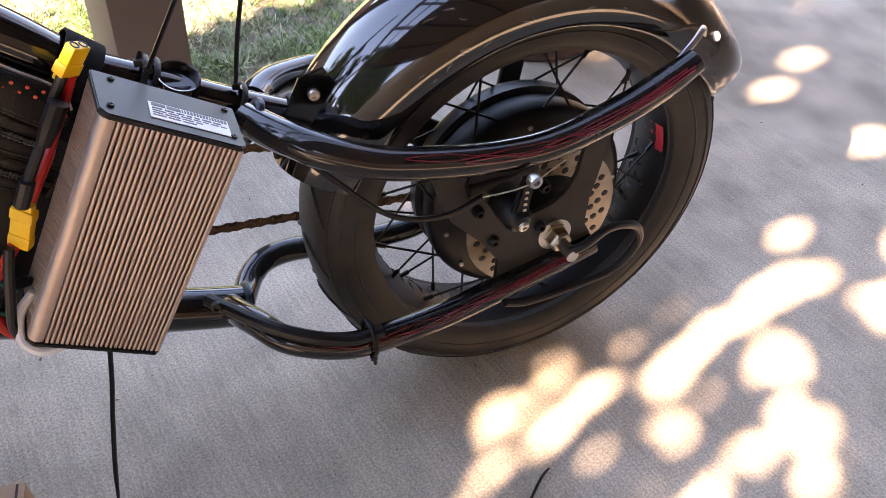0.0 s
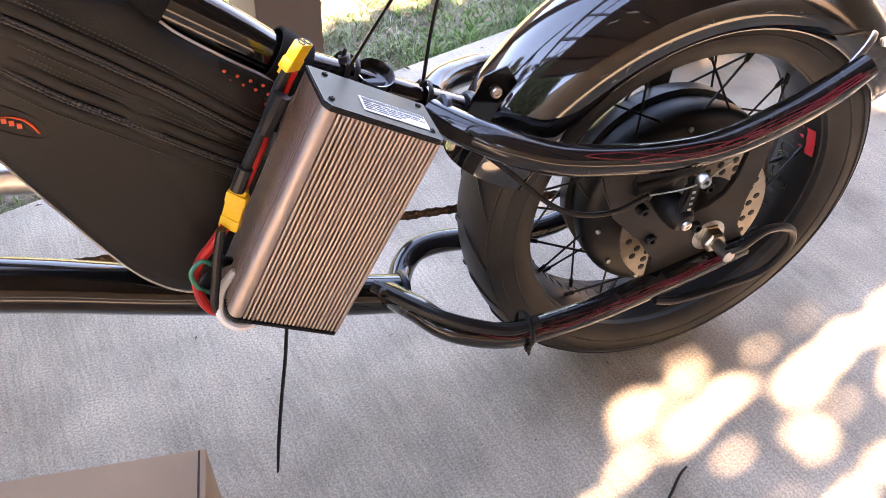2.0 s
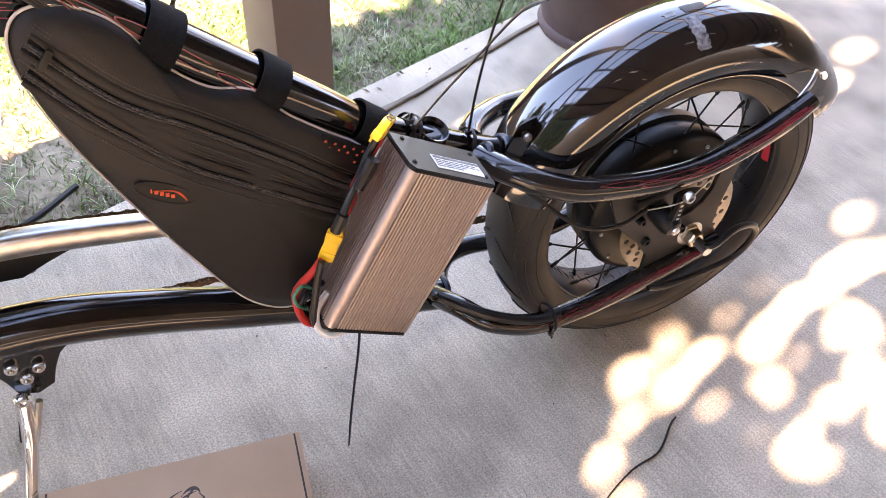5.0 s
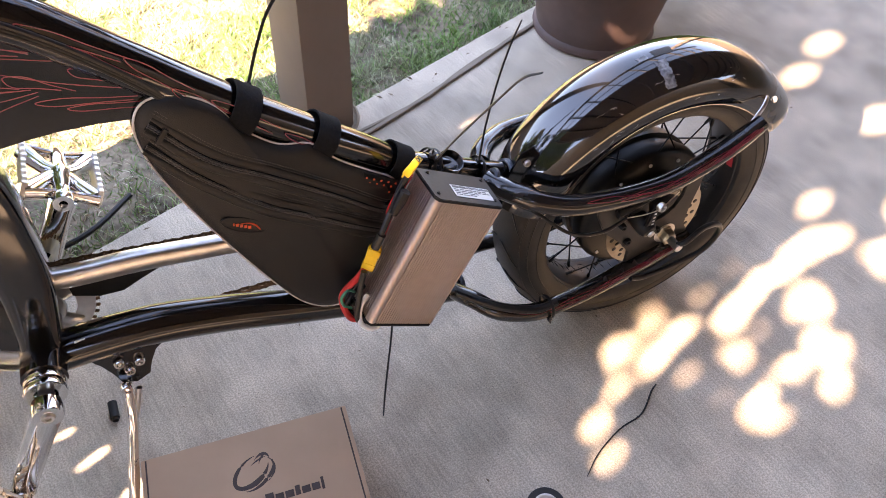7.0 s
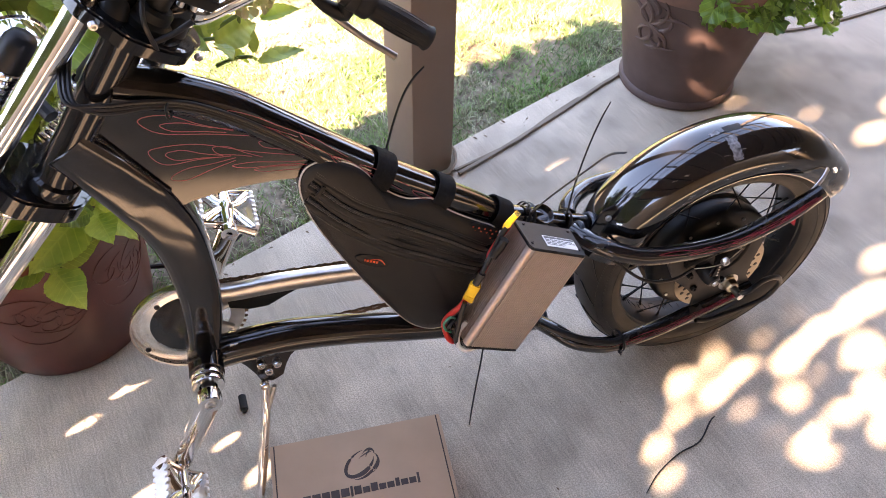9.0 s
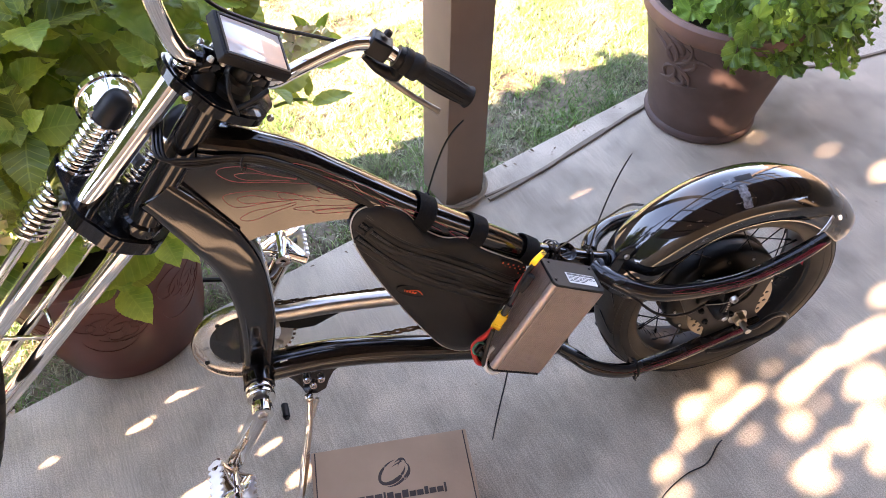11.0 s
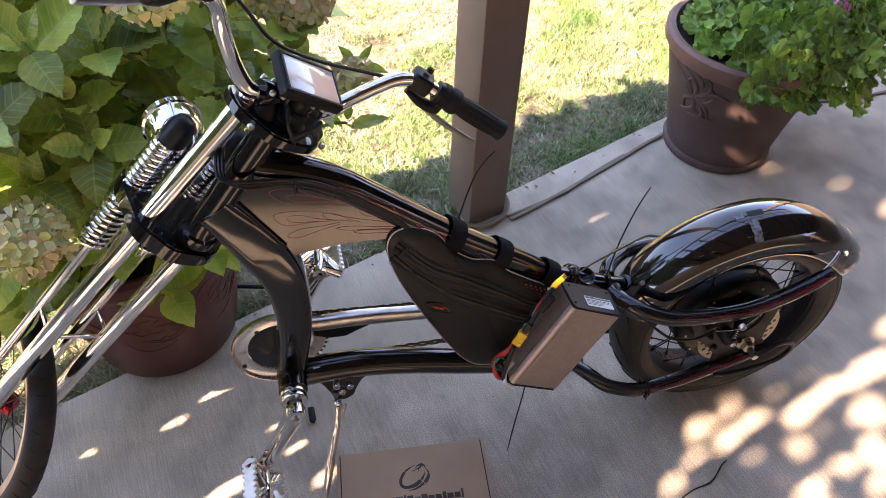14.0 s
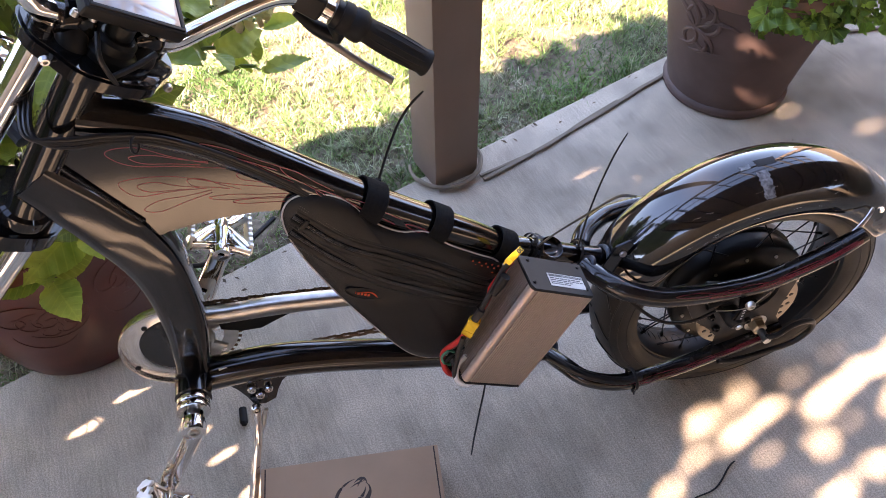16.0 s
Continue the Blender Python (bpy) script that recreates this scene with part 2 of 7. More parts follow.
REDWIRE = material("red_wire", (0.55, 0.015, 0.012), 0.4, vary=0.15, scale=60)
GREENWIRE = material("green_wire", (0.02, 0.25, 0.16), 0.4, vary=0.15, scale=60)
WHITEPL = material("white_plastic", (0.75, 0.74, 0.72), 0.4, vary=0.05, scale=40)
LABEL = material("white_label", (0.74, 0.72, 0.68), 0.5, vary=0.05, scale=40)
INK = material("grey_ink", (0.12, 0.12, 0.12), 0.6, vary=0.1, scale=90)
GREENLAB = material("green_sticker", (0.12, 0.32, 0.05), 0.5, vary=0.1, scale=90)
REDPAINT = material("red_pinstripe", (0.19, 0.004, 0.017), 0.4, coat=0.5, vary=0.2, scale=90)
REDLAB = material("red_label", (0.62, 0.03, 0.05), 0.45, vary=0.1, scale=60)
ORANGE = material("orange_red_badge", (0.75, 0.09, 0.03), 0.5, vary=0.1, scale=60)
CARD = material("brown_cardboard", (0.43, 0.262, 0.168), 0.8, vary=0.07, scale=14, patch=5, bump=0.12, bump_scale=150)
CARDDARK = material("print_and_gap_shade", (0.05, 0.03, 0.025), 0.7, vary=0.1, scale=60)
POSTP = material("brown_house_paint", (0.225, 0.155, 0.116), 0.6, vary=0.07, scale=12, patch=2, bump=0.12, bump_scale=120)
FENCEWOOD = material("weathered_fence_boards", (0.11, 0.08, 0.055), 0.85, vary=0.25, scale=8, patch=2)
ROOFWOOD = material("dark_stained_boards", (0.05, 0.038, 0.03), 0.7, vary=0.2, scale=20, patch=3)
GLAZE = material("oxblood_glazed_clay", (0.125, 0.026, 0.016), 0.42, second=(0.065, 0.017, 0.012), scale=8, patch=3, coat=0.05, rough_vary=0.1)
CLAY = material("weathered_brown_clay", (0.074, 0.041, 0.034), 0.62, second=(0.13, 0.078, 0.066), scale=10, patch=3.5, bump=0.2, bump_scale=90)
RIMCLAY = material("bare_terracotta", (0.24, 0.12, 0.085), 0.6, second=(0.17, 0.09, 0.07), scale=14, patch=5, bump=0.2)
SOIL = material("potting_soil", (0.03, 0.022, 0.016), 0.95, vary=0.4, scale=40, bump=0.6, bump_scale=120)
LEAF = leafy("hydrangea_leaf", (0.16, 0.29, 0.05), (0.50, 0.58, 0.13), 8, 0.27)
GLEAF = leafy("geranium_leaf", (0.085, 0.2, 0.03), (0.28, 0.46, 0.085), 3, 0.3)
TREELEAF = material("tree_leaf", (0.05, 0.1, 0.025), 0.5, vary=0.3, scale=5)
STEM = material("brown_stem", (0.13, 0.08, 0.04), 0.7, vary=0.3, scale=40)
GSTEM = material("green_stem", (0.12, 0.2, 0.05), 0.6, vary=0.2, scale=40)
BARK = material("tree_bark", (0.12, 0.09, 0.065), 0.9, vary=0.35, scale=15, bump=0.7, bump_scale=40)
FLORET = material("faded_floret", (0.58, 0.64, 0.24), 0.7, second=(0.58, 0.42, 0.3), scale=45, patch=18, island=0.15)
PINK = material("pink_petal", (0.6, 0.13, 0.35), 0.55, vary=0.25, scale=30)
HOSE = material("tan_flat_hose", (0.19, 0.14, 0.095), 0.65, vary=0.25, scale=14)
WALLP = material("tan_stucco", (0.40, 0.29, 0.21), 0.9, vary=0.08, scale=6, patch=1, bump=0.4, bump_scale=60)
GLASS = material("dark_glass_screen", (0.48, 0.46, 0.45), 0.12, coat=1.0, vary=0.12, scale=18)
BLUEWELD = material("blue_grey_weld", (0.035, 0.045, 0.06), 0.3, 0.4, vary=0.4, scale=120, bump=0.5, bump_scale=250)
REDHUB = material("red_anodised", (0.5, 0.02, 0.04), 0.25, 0.9, vary=0.1, scale=60)


# ---- shaping helpers ----
def finish(name, bm, mat, parent=None, label="", angle=35):
    me = bpy.data.meshes.new(name)
    bmesh.ops.recalc_face_normals(bm, faces=bm.faces[:])
    bm.to_mesh(me)
    bm.free()
    for p in me.polygons:
        p.use_smooth = True
    me.set_sharp_from_angle(angle=radians(angle))
    me.materials.append(mat)
    ob = new(name, me)
    ob.parent = parent
    if label:
        tagged(ob, label)
    return ob


def part(name, bm, mat, parent, label="", angle=35):
    return finish(name, bm, mat, parent, label, angle)


def thing(name, m, label, category, group="", kind=""):
    ob = new(name)
    ob.empty_display_size = 0.05
    ob.matrix_world = m
    return tagged(ob, label, category, group, kind)


def V(*a):
    return Vector(a)


def curve(pts, k=6, closed=False):
    """Catmull-Rom through the points."""
    pts = [Vector(p) for p in pts]
    n, out = len(pts), []
    for i in range(n if closed else n - 1):
        p0 = pts[(i - 1) % n] if closed or i > 0 else pts[0] * 2 - pts[1]
        p1, p2 = pts[i], pts[(i + 1) % n]
        p3 = pts[(i + 2) % n] if closed or i + 2 < n else pts[-1] * 2 - pts[-2]
        for j in range(k):
            t = j / k
            out.append(0.5 * (2 * p1 + (p2 - p0) * t + (2 * p0 - 5 * p1 + 4 * p2 - p3) * t * t + (3 * p1 - p0 - 3 * p2 + p3) * t ** 3))
    if not closed:
        out.append(pts[-1])
    return out


def spread(vals, n):
    """A list of values stretched to n by straight lines."""
    if not hasattr(vals, "__len__"):
        return [vals] * n
    return [float(v) for v in np.interp(np.linspace(0, len(vals) - 1, n), range(len(vals)), vals)]


def sweep(bm, pts, r, n=14, closed=False, caps=True, wide=1.0, up=None, square=1.0):
    """A round or flattened bar along pts. wide: the width across as a share of the height; square: below 1 the section nears a rounded box."""
    def bend(v):
        return math.copysign(abs(v) ** square, v) if abs(v) > 1e-6 else 0.0
    pts = [Vector(p) for p in pts]
    rad, rows, normal = spread(r, len(pts)), [], None
    for i, p in enumerate(pts):
        a = pts[(i - 1) % len(pts)] if closed or i else p
        b = pts[(i + 1) % len(pts)] if closed or i + 1 < len(pts) else p
        d = (b - a).normalized()
        if up is not None:
            normal = Vector(up) - d * d.dot(Vector(up))
        elif normal is None:
            normal = d.orthogonal()
        else:
            normal = normal - d * d.dot(normal)
        normal.normalize()
        side = d.cross(normal)
        rows.append([bm.verts.new(p + rad[i] * (normal * bend(math.cos(2 * math.pi * j / n)) + side * wide * bend(math.sin(2 * math.pi * j / n)))) for j in range(n)])
    for i in range(len(rows) if closed else len(rows) - 1):
        a, b = rows[i], rows[(i + 1) % len(rows)]
        for j in range(n):
            bm.faces.new((a[j], a[(j + 1) % n], b[(j + 1) % n], b[j]))
    if caps and not closed:
        bm.faces.new(rows[0][::-1])
        bm.faces.new(rows[-1])
    return bm


def tube(pts, r, n=14, k=6, **kw):
    return sweep(bmesh.new(), curve(pts, k), r, n, **kw)


def rod(a, b, r, n=12, r2=None):
    return sweep(bmesh.new(), [a, b], [r, r if r2 is None else r2], n)


def lathe(bm, profile, m=None, n=32, arc=None):
    """Turns (radius, height) round z, then places it by m."""
    m = m or Matrix()
    a0, a1 = arc or (0, 2 * math.pi)
    full = arc is None
    cols = []
    for i in range(n if full else n + 1):
        a = a0 + (a1 - a0) * i / n
        cols.append([bm.verts.new(m @ V(r * math.cos(a), r * math.sin(a), h)) for r, h in profile])
    for i in range(n):
        a, b = cols[i], cols[(i + 1) % len(cols)]
        for j in range(len(profile) - 1):
            bm.faces.new((a[j], b[j], b[j + 1], a[j + 1]))
    bmesh.ops.remove_doubles(bm, verts=bm.verts[:], dist=1e-6)
    return bm


def along(d, at=(0, 0, 0)):
    """A frame whose z runs along d."""
    return Matrix.Translation(at) @ Vector(d).to_track_quat("Z", "Y").to_matrix().to_4x4()


AXLE = pose(0, 0, 0, 90)      # z of a turned part onto -y


def block(size, m=None, bevel=0.002, seg=2):
    bm = bmesh.new()
    bmesh.ops.create_cube(bm, size=1)
    bmesh.ops.scale(bm, vec=size, verts=bm.verts[:])
    if bevel:
        bmesh.ops.bevel(bm, geom=bm.edges[:], offset=bevel, segments=seg, affect="EDGES", profile=0.6)
    if m:
        bmesh.ops.transform(bm, matrix=m, verts=bm.verts[:])
    return bm


def slab(poly, y0, y1, bevel=0.0015, m=None):
    """A flat plate: a polygon in the x-z plane, thick from y0 to y1."""
    bm = bmesh.new()
    a = [bm.verts.new((x, y0, z)) for x, z in poly]
    b = [bm.verts.new((x, y1, z)) for x, z in poly]
    n = len(poly)
    f0, f1 = bm.faces.new(a), bm.faces.new(b[::-1])
    for i in range(n):
        bm.faces.new((a[i], b[i], b[(i + 1) % n], a[(i + 1) % n]))
    bmesh.ops.recalc_face_normals(bm, faces=bm.faces[:])
    if bevel:
        rim = [e for e in bm.edges if sum(f in (f0, f1) for f in e.link_faces) == 1]
        bmesh.ops.bevel(bm, geom=rim, offset=bevel, segments=2, affect="EDGES")
    if m:
        bmesh.ops.transform(bm, matrix=m, verts=bm.verts[:])
    return bm


def merge(*bms):
    out = bms[0]
    for b in bms[1:]:
        me = bpy.data.meshes.new("tmp")
        b.to_mesh(me)
        b.free()
        out.from_mesh(me)
        bpy.data.meshes.remove(me)
    return out


def bolt(name, at, d, r, h, mat, parent, sides=20, label=""):
    """A domed screw head with a socket."""
    bm = lathe(bmesh.new(), [(0, h * 0.45), (r * 0.42, h * 0.45), (r * 0.45, h), (r * 0.8, h), (r, h * 0.6), (r, 0), (0, 0)], along(d, at), sides)
    return part(name, bm, mat, parent, label)


# ---- ground ----
EDGE_DIR = V(0.933, 0.36, 0).normalized()      # the slab's edge along the lawn
EDGE_AT = V(-0.255, 0.715, 0)
EDGE_N = V(-EDGE_DIR.y, EDGE_DIR.x, 0)


def from_edge(along_edge, out, z=0.0):
    p = EDGE_AT + EDGE_DIR * along_edge + EDGE_N * out
    return V(p.x, p.y, z)


def ground():
    bm = bmesh.new()
    xs = [-120, -30, -8] + [-4 + 0.25 * i for i in range(37)] + [9, 30, 120]
    ys = [0.02] + [0.02 + 0.2 * i for i in range(1, 30)] + [10, 30, 120]
    grid = [[bm.verts.new(from_edge(x, y, -0.028 + (0.014 * noise.noise(V(x * 2, y * 2, 0)) if 0.1 < y < 6 else 0))) for x in xs] for y in [-120, -10] + ys]
    for a, b in zip(grid, grid[1:]):
        for i in range(len(xs) - 1):
            bm.faces.new((a[i], a[i + 1], b[i + 1], b[i]))
    for row in grid[:2]:
        for v in row:
            v.co.z = -0.16
    return tagged(finish("ground", bm, LAWN), "patchy lawn soil with dry straw beside the slab", "ground", kind="structure")


def paving():
    bm = bmesh.new()
    xs = [-14 + 0.5 * i for i in range(57)]
    rows = []
    for y, z in ((-9, 0), (-4, 0), (-2, 0), (-1, 0), (-0.5, 0), (-0.2, 0), (-0.012, 0), (-0.003, -0.003), (0.0, -0.012), (0.0, -0.12)):
        rows.append([bm.verts.new(from_edge(x, y + (0.004 * noise.noise(V(x * 7, 3, 0)) if y > -0.1 else 0), z)) for x in xs])
    for a, b in zip(rows, rows[1:]):
        for i in range(len(xs) - 1):
            bm.faces.new((a[i], a[i + 1], b[i + 1], b[i]))
    return tagged(finish("pavement", bm, CONCRETE), "grey broom-finished concrete patio slab, slightly stained", "pavement", kind="structure")


def lawn():
    """Blades of grass, dense and short, thinner in the dry patches."""
    rng = np.random.default_rng(4)
    verts, faces, kinds = [], [], []
    n = 0
    for _ in range(150000):
        a, o = rng.uniform(-1.5, 1.9), 0.0
        o = rng.uniform(0.0, 1.0) ** 1.3 * 2.6 if rng.random() < 0.6 else rng.uniform(0.0, 0.8)
        if noise.noise(V(a * 2.3, o * 2.3, 5)) < -0.12 and rng.random() < 0.6:
            continue
        p = from_edge(a, o, -0.03)
        tuft = 0.5 + 1.1 * max(0.0, 0.5 + noise.noise(V(a * 16, o * 16, 1)) + 0.5 * noise.noise(V(a * 45, o * 45, 2)))
        h, w, t = rng.uniform(0.010, 0.029) * tuft, rng.uniform(0.0007, 0.0017), rng.uniform(0, 6.283)
        lean = rng.uniform(0.4, 1.7) * h
        lt = rng.uniform(0, 6.283)
        sx, sy = math.cos(t) * w, math.sin(t) * w
        lx, ly = math.cos(lt) * lean, math.sin(lt) * lean
        verts += [(p.x - sx, p.y - sy, p.z), (p.x + sx, p.y + sy, p.z), (p.x + lx * .5 + sx * .8, p.y + ly * .5 + sy * .8, p.z + h * .7),
                  (p.x + lx * .5 - sx * .8, p.y + ly * .5 - sy * .8, p.z + h * .7), (p.x + lx, p.y + ly, p.z + h * 0.9)]
        faces += [(n, n + 1, n + 2, n + 3), (n + 3, n + 2, n + 4)]
        green = rng.random() < (0.4 if a < 0.0 else 0.64) + 0.9 * noise.noise(V(a * 3.6, o * 3.6, 9))
        kinds += [int(green), int(green)]
        n += 5
    me = bpy.data.meshes.new("grass")
    me.from_pydata(verts, [], faces)
    me.materials.append(BLADE)
    me.materials.append(GREENBLADE)
    me.polygons.foreach_set("material_index", kinds)
    return tagged(new("grass", me), "short green and straw-dry lawn grass, sunlit", "grass", kind="stuff")


def house_wall():
    bm = block((14, 0.2, 3.2), pose(0, -5.6, 1.6, 0, 0, 4), 0.01)
    return tagged(finish("wall_south", bm, WALLP), "plain tan stucco house wall behind the patio", "wall", kind="structure")


def porch_roof():
    """The open rafters that the posts carry: a main beam along the slab's edge and a second one, with rafters across."""
    z = 2.62
    def bar(a, b, w, h):
        d = b - a
        return block((w, d.length, h), Matrix.Translation((a + b) / 2) @ d.to_track_quat("Y", "Z").to_matrix().to_4x4(), 0.004)
    bm = bar(from_edge(-3.0, -0.06, z - 0.14), from_edge(3.4, -0.06, z - 0.14), 0.09, 0.2)
    bm = merge(bm, bar(from_edge(-3.0, -0.5, z - 0.02), from_edge(3.4, -0.5, z - 0.02), 0.045, 0.09))
    for i in range(10):
        x = -2.9 + 0.68 * i
        bm = merge(bm, bar(from_edge(x, 0.1, z + 0.02), from_edge(x, -0.9, z + 0.05), 0.045, 0.12))
    return tagged(finish("ceiling", bm, ROOFWOOD), "open dark-stained rafters over the porch posts", "ceiling", kind="structure")


def back_roof():
    """The low boarded porch roof along the house, its edge parallel to the slab's."""
    z, x0, x1, near, far = 2.66, -3.0, 7.5, -0.87, -6.2
    turn = math.degrees(math.atan2(EDGE_DIR.y, EDGE_DIR.x))
    mid = from_edge((x0 + x1) / 2, (near + far) / 2, z)
    bm = block((x1 - x0, near - far, 0.06), Matrix.Translation(mid) @ pose(0, 0, 0, 0, 0, turn), 0.004)
    for i in range(15):
        p = from_edge(x0 + 0.1 + (x1 - x0 - 0.2) * i / 14, (near + far) / 2, z - 0.09)
        bm = merge(bm, block((0.06, near - far, 0.13), Matrix.Translation(p) @ pose(0, 0, 0, 0, 0, turn), 0.004))
    return tagged(finish("ceiling_south", bm, ROOFWOOD), "dark-stained board porch roof along the house", "ceiling", kind="structure")


def fences():
    """Plain board fences that close the garden to the north and west."""
    # the unseen east fence is added to dim the mudguard tail's reflection
    for name, m, ln, label in (("wall_north", Matrix.Translation(from_edge(0, 6.2, 0.9)) @ pose(0, 0, 0, 0, 0, math.degrees(math.atan2(EDGE_DIR.y, EDGE_DIR.x))), 24, "plain brown board fence beyond the lawn"),
                               ("wall_east", pose(6.2, 0.5, 1.1, 0, 0, 92), 13, "unseen board fence added to keep bright sky off the mudguard's tail"),
                               ("wall_west", pose(-7.0, 0.5, 1.1, 0, 0, 88), 16, "plain brown board fence beside the patio")):
        bm = block((ln, 0.05, 1.9 if name == "wall_north" else 2.3), m, 0.005)
        tagged(finish(name, bm, FENCEWOOD), label, "fence", kind="structure")


ground()
fences()
back_roof()
porch_roof()
paving()
lawn()
house_wall()


def porch_post(at, turn, lean, h=2.6, w=0.118, label="brown-painted square timber porch post on the slab edge"):
    post = thing("porch_post", pose(*at, 0, lean, turn), label, "post", "porch posts")
    bm = block((w, w, h), pose(0, 0, h / 2), 0.004)
    part("shaft", bm, POSTP, post)
    return post


porch_post((-0.367, 0.668, 0), 17, 1.2)
porch_post((1.53, 1.47, 0), 17, 0)


# ---- the bicycle ----
LEANING = pose(0, 0, 0, -3)
bike = thing("chopper_bicycle", LEANING, "gloss black chopper electric bicycle with red flame pinstripes on its stand", "bicycle")
R_TYRE, HUB_Z = 0.25, 0.25


def flame(parent, pts, r=0.0008, mat=REDPAINT):
    flat = max(p[1] for p in pts) - min(p[1] for p in pts) < 1e-5
    bm = sweep(bmesh.new(), curve(pts, 8), 0.00016, 6, wide=r / 0.00016, up=(0, 1, 0)) if flat else sweep(bmesh.new(), curve(pts, 8), r, 5)
    return part("flame_stripe", bm, mat, parent)


def frame_tubes():
    # head tube
    top, low = V(-0.853, 0, 0.868), V(-1.006, 0, 0.675)
    d = (top - low).normalized()
    ln = (top - low).length
    head = part("head_tube", lathe(bmesh.new(), [(0.016, 0), (0.028, 0), (0.029, 0.004), (0.029, 0.016), (0.0245, 0.02), (0.0235, 0.03), (0.0235, ln - 0.03), (0.0245, ln - 0.02),
                (0.029, ln - 0.016), (0.029, ln - 0.004), (0.028, ln), (0.016, ln)], along(d, low), 28), FENDER_PAINT, bike)
    # main tubes
    top_tube = part("top_tube", tube([(-0.895, 0, 0.80), (-0.84, 0, 0.778), (-0.784, 0, 0.747), (-0.743, 0, 0.7135), (-0.70, 0, 0.677), (-0.638, 0, 0.624), (-0.576, 0, 0.575),
                     (-0.468, 0, 0.497), (-0.416, 0, 0.458), (-0.366, 0, 0.436), (-0.306, 0, 0.408), (-0.250, 0, 0.385)],
                    [0.025, 0.026, 0.0255, 0.0255, 0.0255, 0.0255, 0.0245, 0.022, 0.019, 0.017, 0.0165, 0.016], 20), PAINT, bike)
    down = part("down_tube", tube([(-0.966, 0, 0.738), (-0.938, 0, 0.693), (-0.909, 0, 0.637), (-0.889, 0, 0.576), (-0.884, 0, 0.51), (-0.888, 0, 0.43), (-0.903, 0, 0.345), (-0.912, 0, 0.30)],
                [0.033, 0.037, 0.0395, 0.037, 0.033, 0.030, 0.025, 0.024], 36, wide=0.8, up=(1, 0, 0), square=0.5), PAINT, bike)
    low_tube = part("bottom_tube", tube([(-0.912, 0, 0.292), (-0.85, 0, 0.295), (-0.77, 0, 0.29), (-0.68, 0, 0.268), (-0.58, 0, 0.235), (-0.48, 0, 0.204), (-0.40, 0, 0.179), (-0.345, 0, 0.165), (-0.316, 0, 0.159)],
                    [0.027, 0.0275, 0.0275, 0.0265, 0.0255, 0.0245, 0.0235, 0.023, 0.023], 20), PAINT, bike)
    # panel between the top and down tubes
    poly = [(-0.955, 0.735), (-0.905, 0.795), (-0.85, 0.775), (-0.79, 0.735), (-0.745, 0.70), (-0.70, 0.66), (-0.655, 0.617), (-0.70, 0.624), (-0.746, 0.629), (-0.785, 0.630),
            (-0.816, 0.628), (-0.852, 0.6235), (-0.885, 0.612), (-0.915, 0.655)]
    gusset = part("gusset_panel", slab(poly, -0.019, 0.019, 0.003), PAINT, bike, "black frame panel with red flame pinstripes")
    # weld beads, laid like a row of coins
    for run in ([(-0.931, -0.021, 0.754), (-0.903, -0.0205, 0.703), (-0.8735, -0.020, 0.651)],
                [(-0.964, -0.020, 0.705), (-0.938, -0.0205, 0.741), (-0.909, -0.0205, 0.780)],
                [(-0.893, -0.020, 0.806), (-0.876, -0.019, 0.824), (-0.862, -0.014, 0.834)]):
        line = curve([Vector(p) for p in run], 30)
        length = sum((b - a).length for a, b in zip(line, line[1:]))
        count = int(length / 0.0032)
        pts = [line[min(len(line) - 1, int(k / (4 * count) * len(line)))].lerp(line[min(len(line) - 1, int(k / (4 * count) * len(line)) + 1)], (k / (4 * count) * len(line)) % 1) for k in range(4 * count)]
        part("weld_seam", sweep(bmesh.new(), pts, [(0.0021, 0.0029, 0.0032, 0.0028)[k % 4] for k in range(4 * count)], 10), PAINT, bike, "ridged weld bead")
    rng = random.Random(3)
    # flames: hairline tongues, each a loop round its tip (tip, upper tail, lower tail, fatness)
    def tongue(parent, tip, up, low, fat, y, r=0.0005, mat=REDPAINT):
        tip, up, low = (V(p[0], y, p[1]) for p in (tip, up, low))
        ax = (up.lerp(low, 0.5) - tip)
        n = V(-ax.z, 0, ax.x).normalized()
        n = n if n.z > 0 else -n
        flame(parent, [up, tip.lerp(up, 0.62) + n * fat * 0.35, tip.lerp(up, 0.28) + n * fat * 0.95, tip + n * fat * 0.45 + ax * 0.02, tip - n * fat * 0.3, tip.lerp(low, 0.2) - n * fat, tip.lerp(low, 0.6) - n * fat * 0.4, low], r, mat)
    for tip, up, low, fat in (((-0.879, 0.757), (-0.779, 0.720), (-0.757, 0.707), 0.013), ((-0.858, 0.746), (-0.779, 0.722), (-0.788, 0.720), 0.006), ((-0.880, 0.710), (-0.695, 0.660), (-0.790, 0.684), 0.016),
                              ((-0.863, 0.704), (-0.799, 0.687), (-0.800, 0.685), 0.0075), ((-0.808, 0.700), (-0.753, 0.673), (-0.765, 0.677), 0.0065), ((-0.752, 0.696), (-0.700, 0.664), (-0.714, 0.672), 0.005), ((-0.866, 0.667), (-0.785, 0.680), (-0.786, 0.676), 0.008),
                              ((-0.79, 0.668), (-0.70, 0.653), (-0.705, 0.650), 0.004), ((-0.765, 0.655), (-0.69, 0.645), (-0.70, 0.640), 0.003)):
        tongue(gusset, tip, up, low, fat, -0.0191, 0.0006)
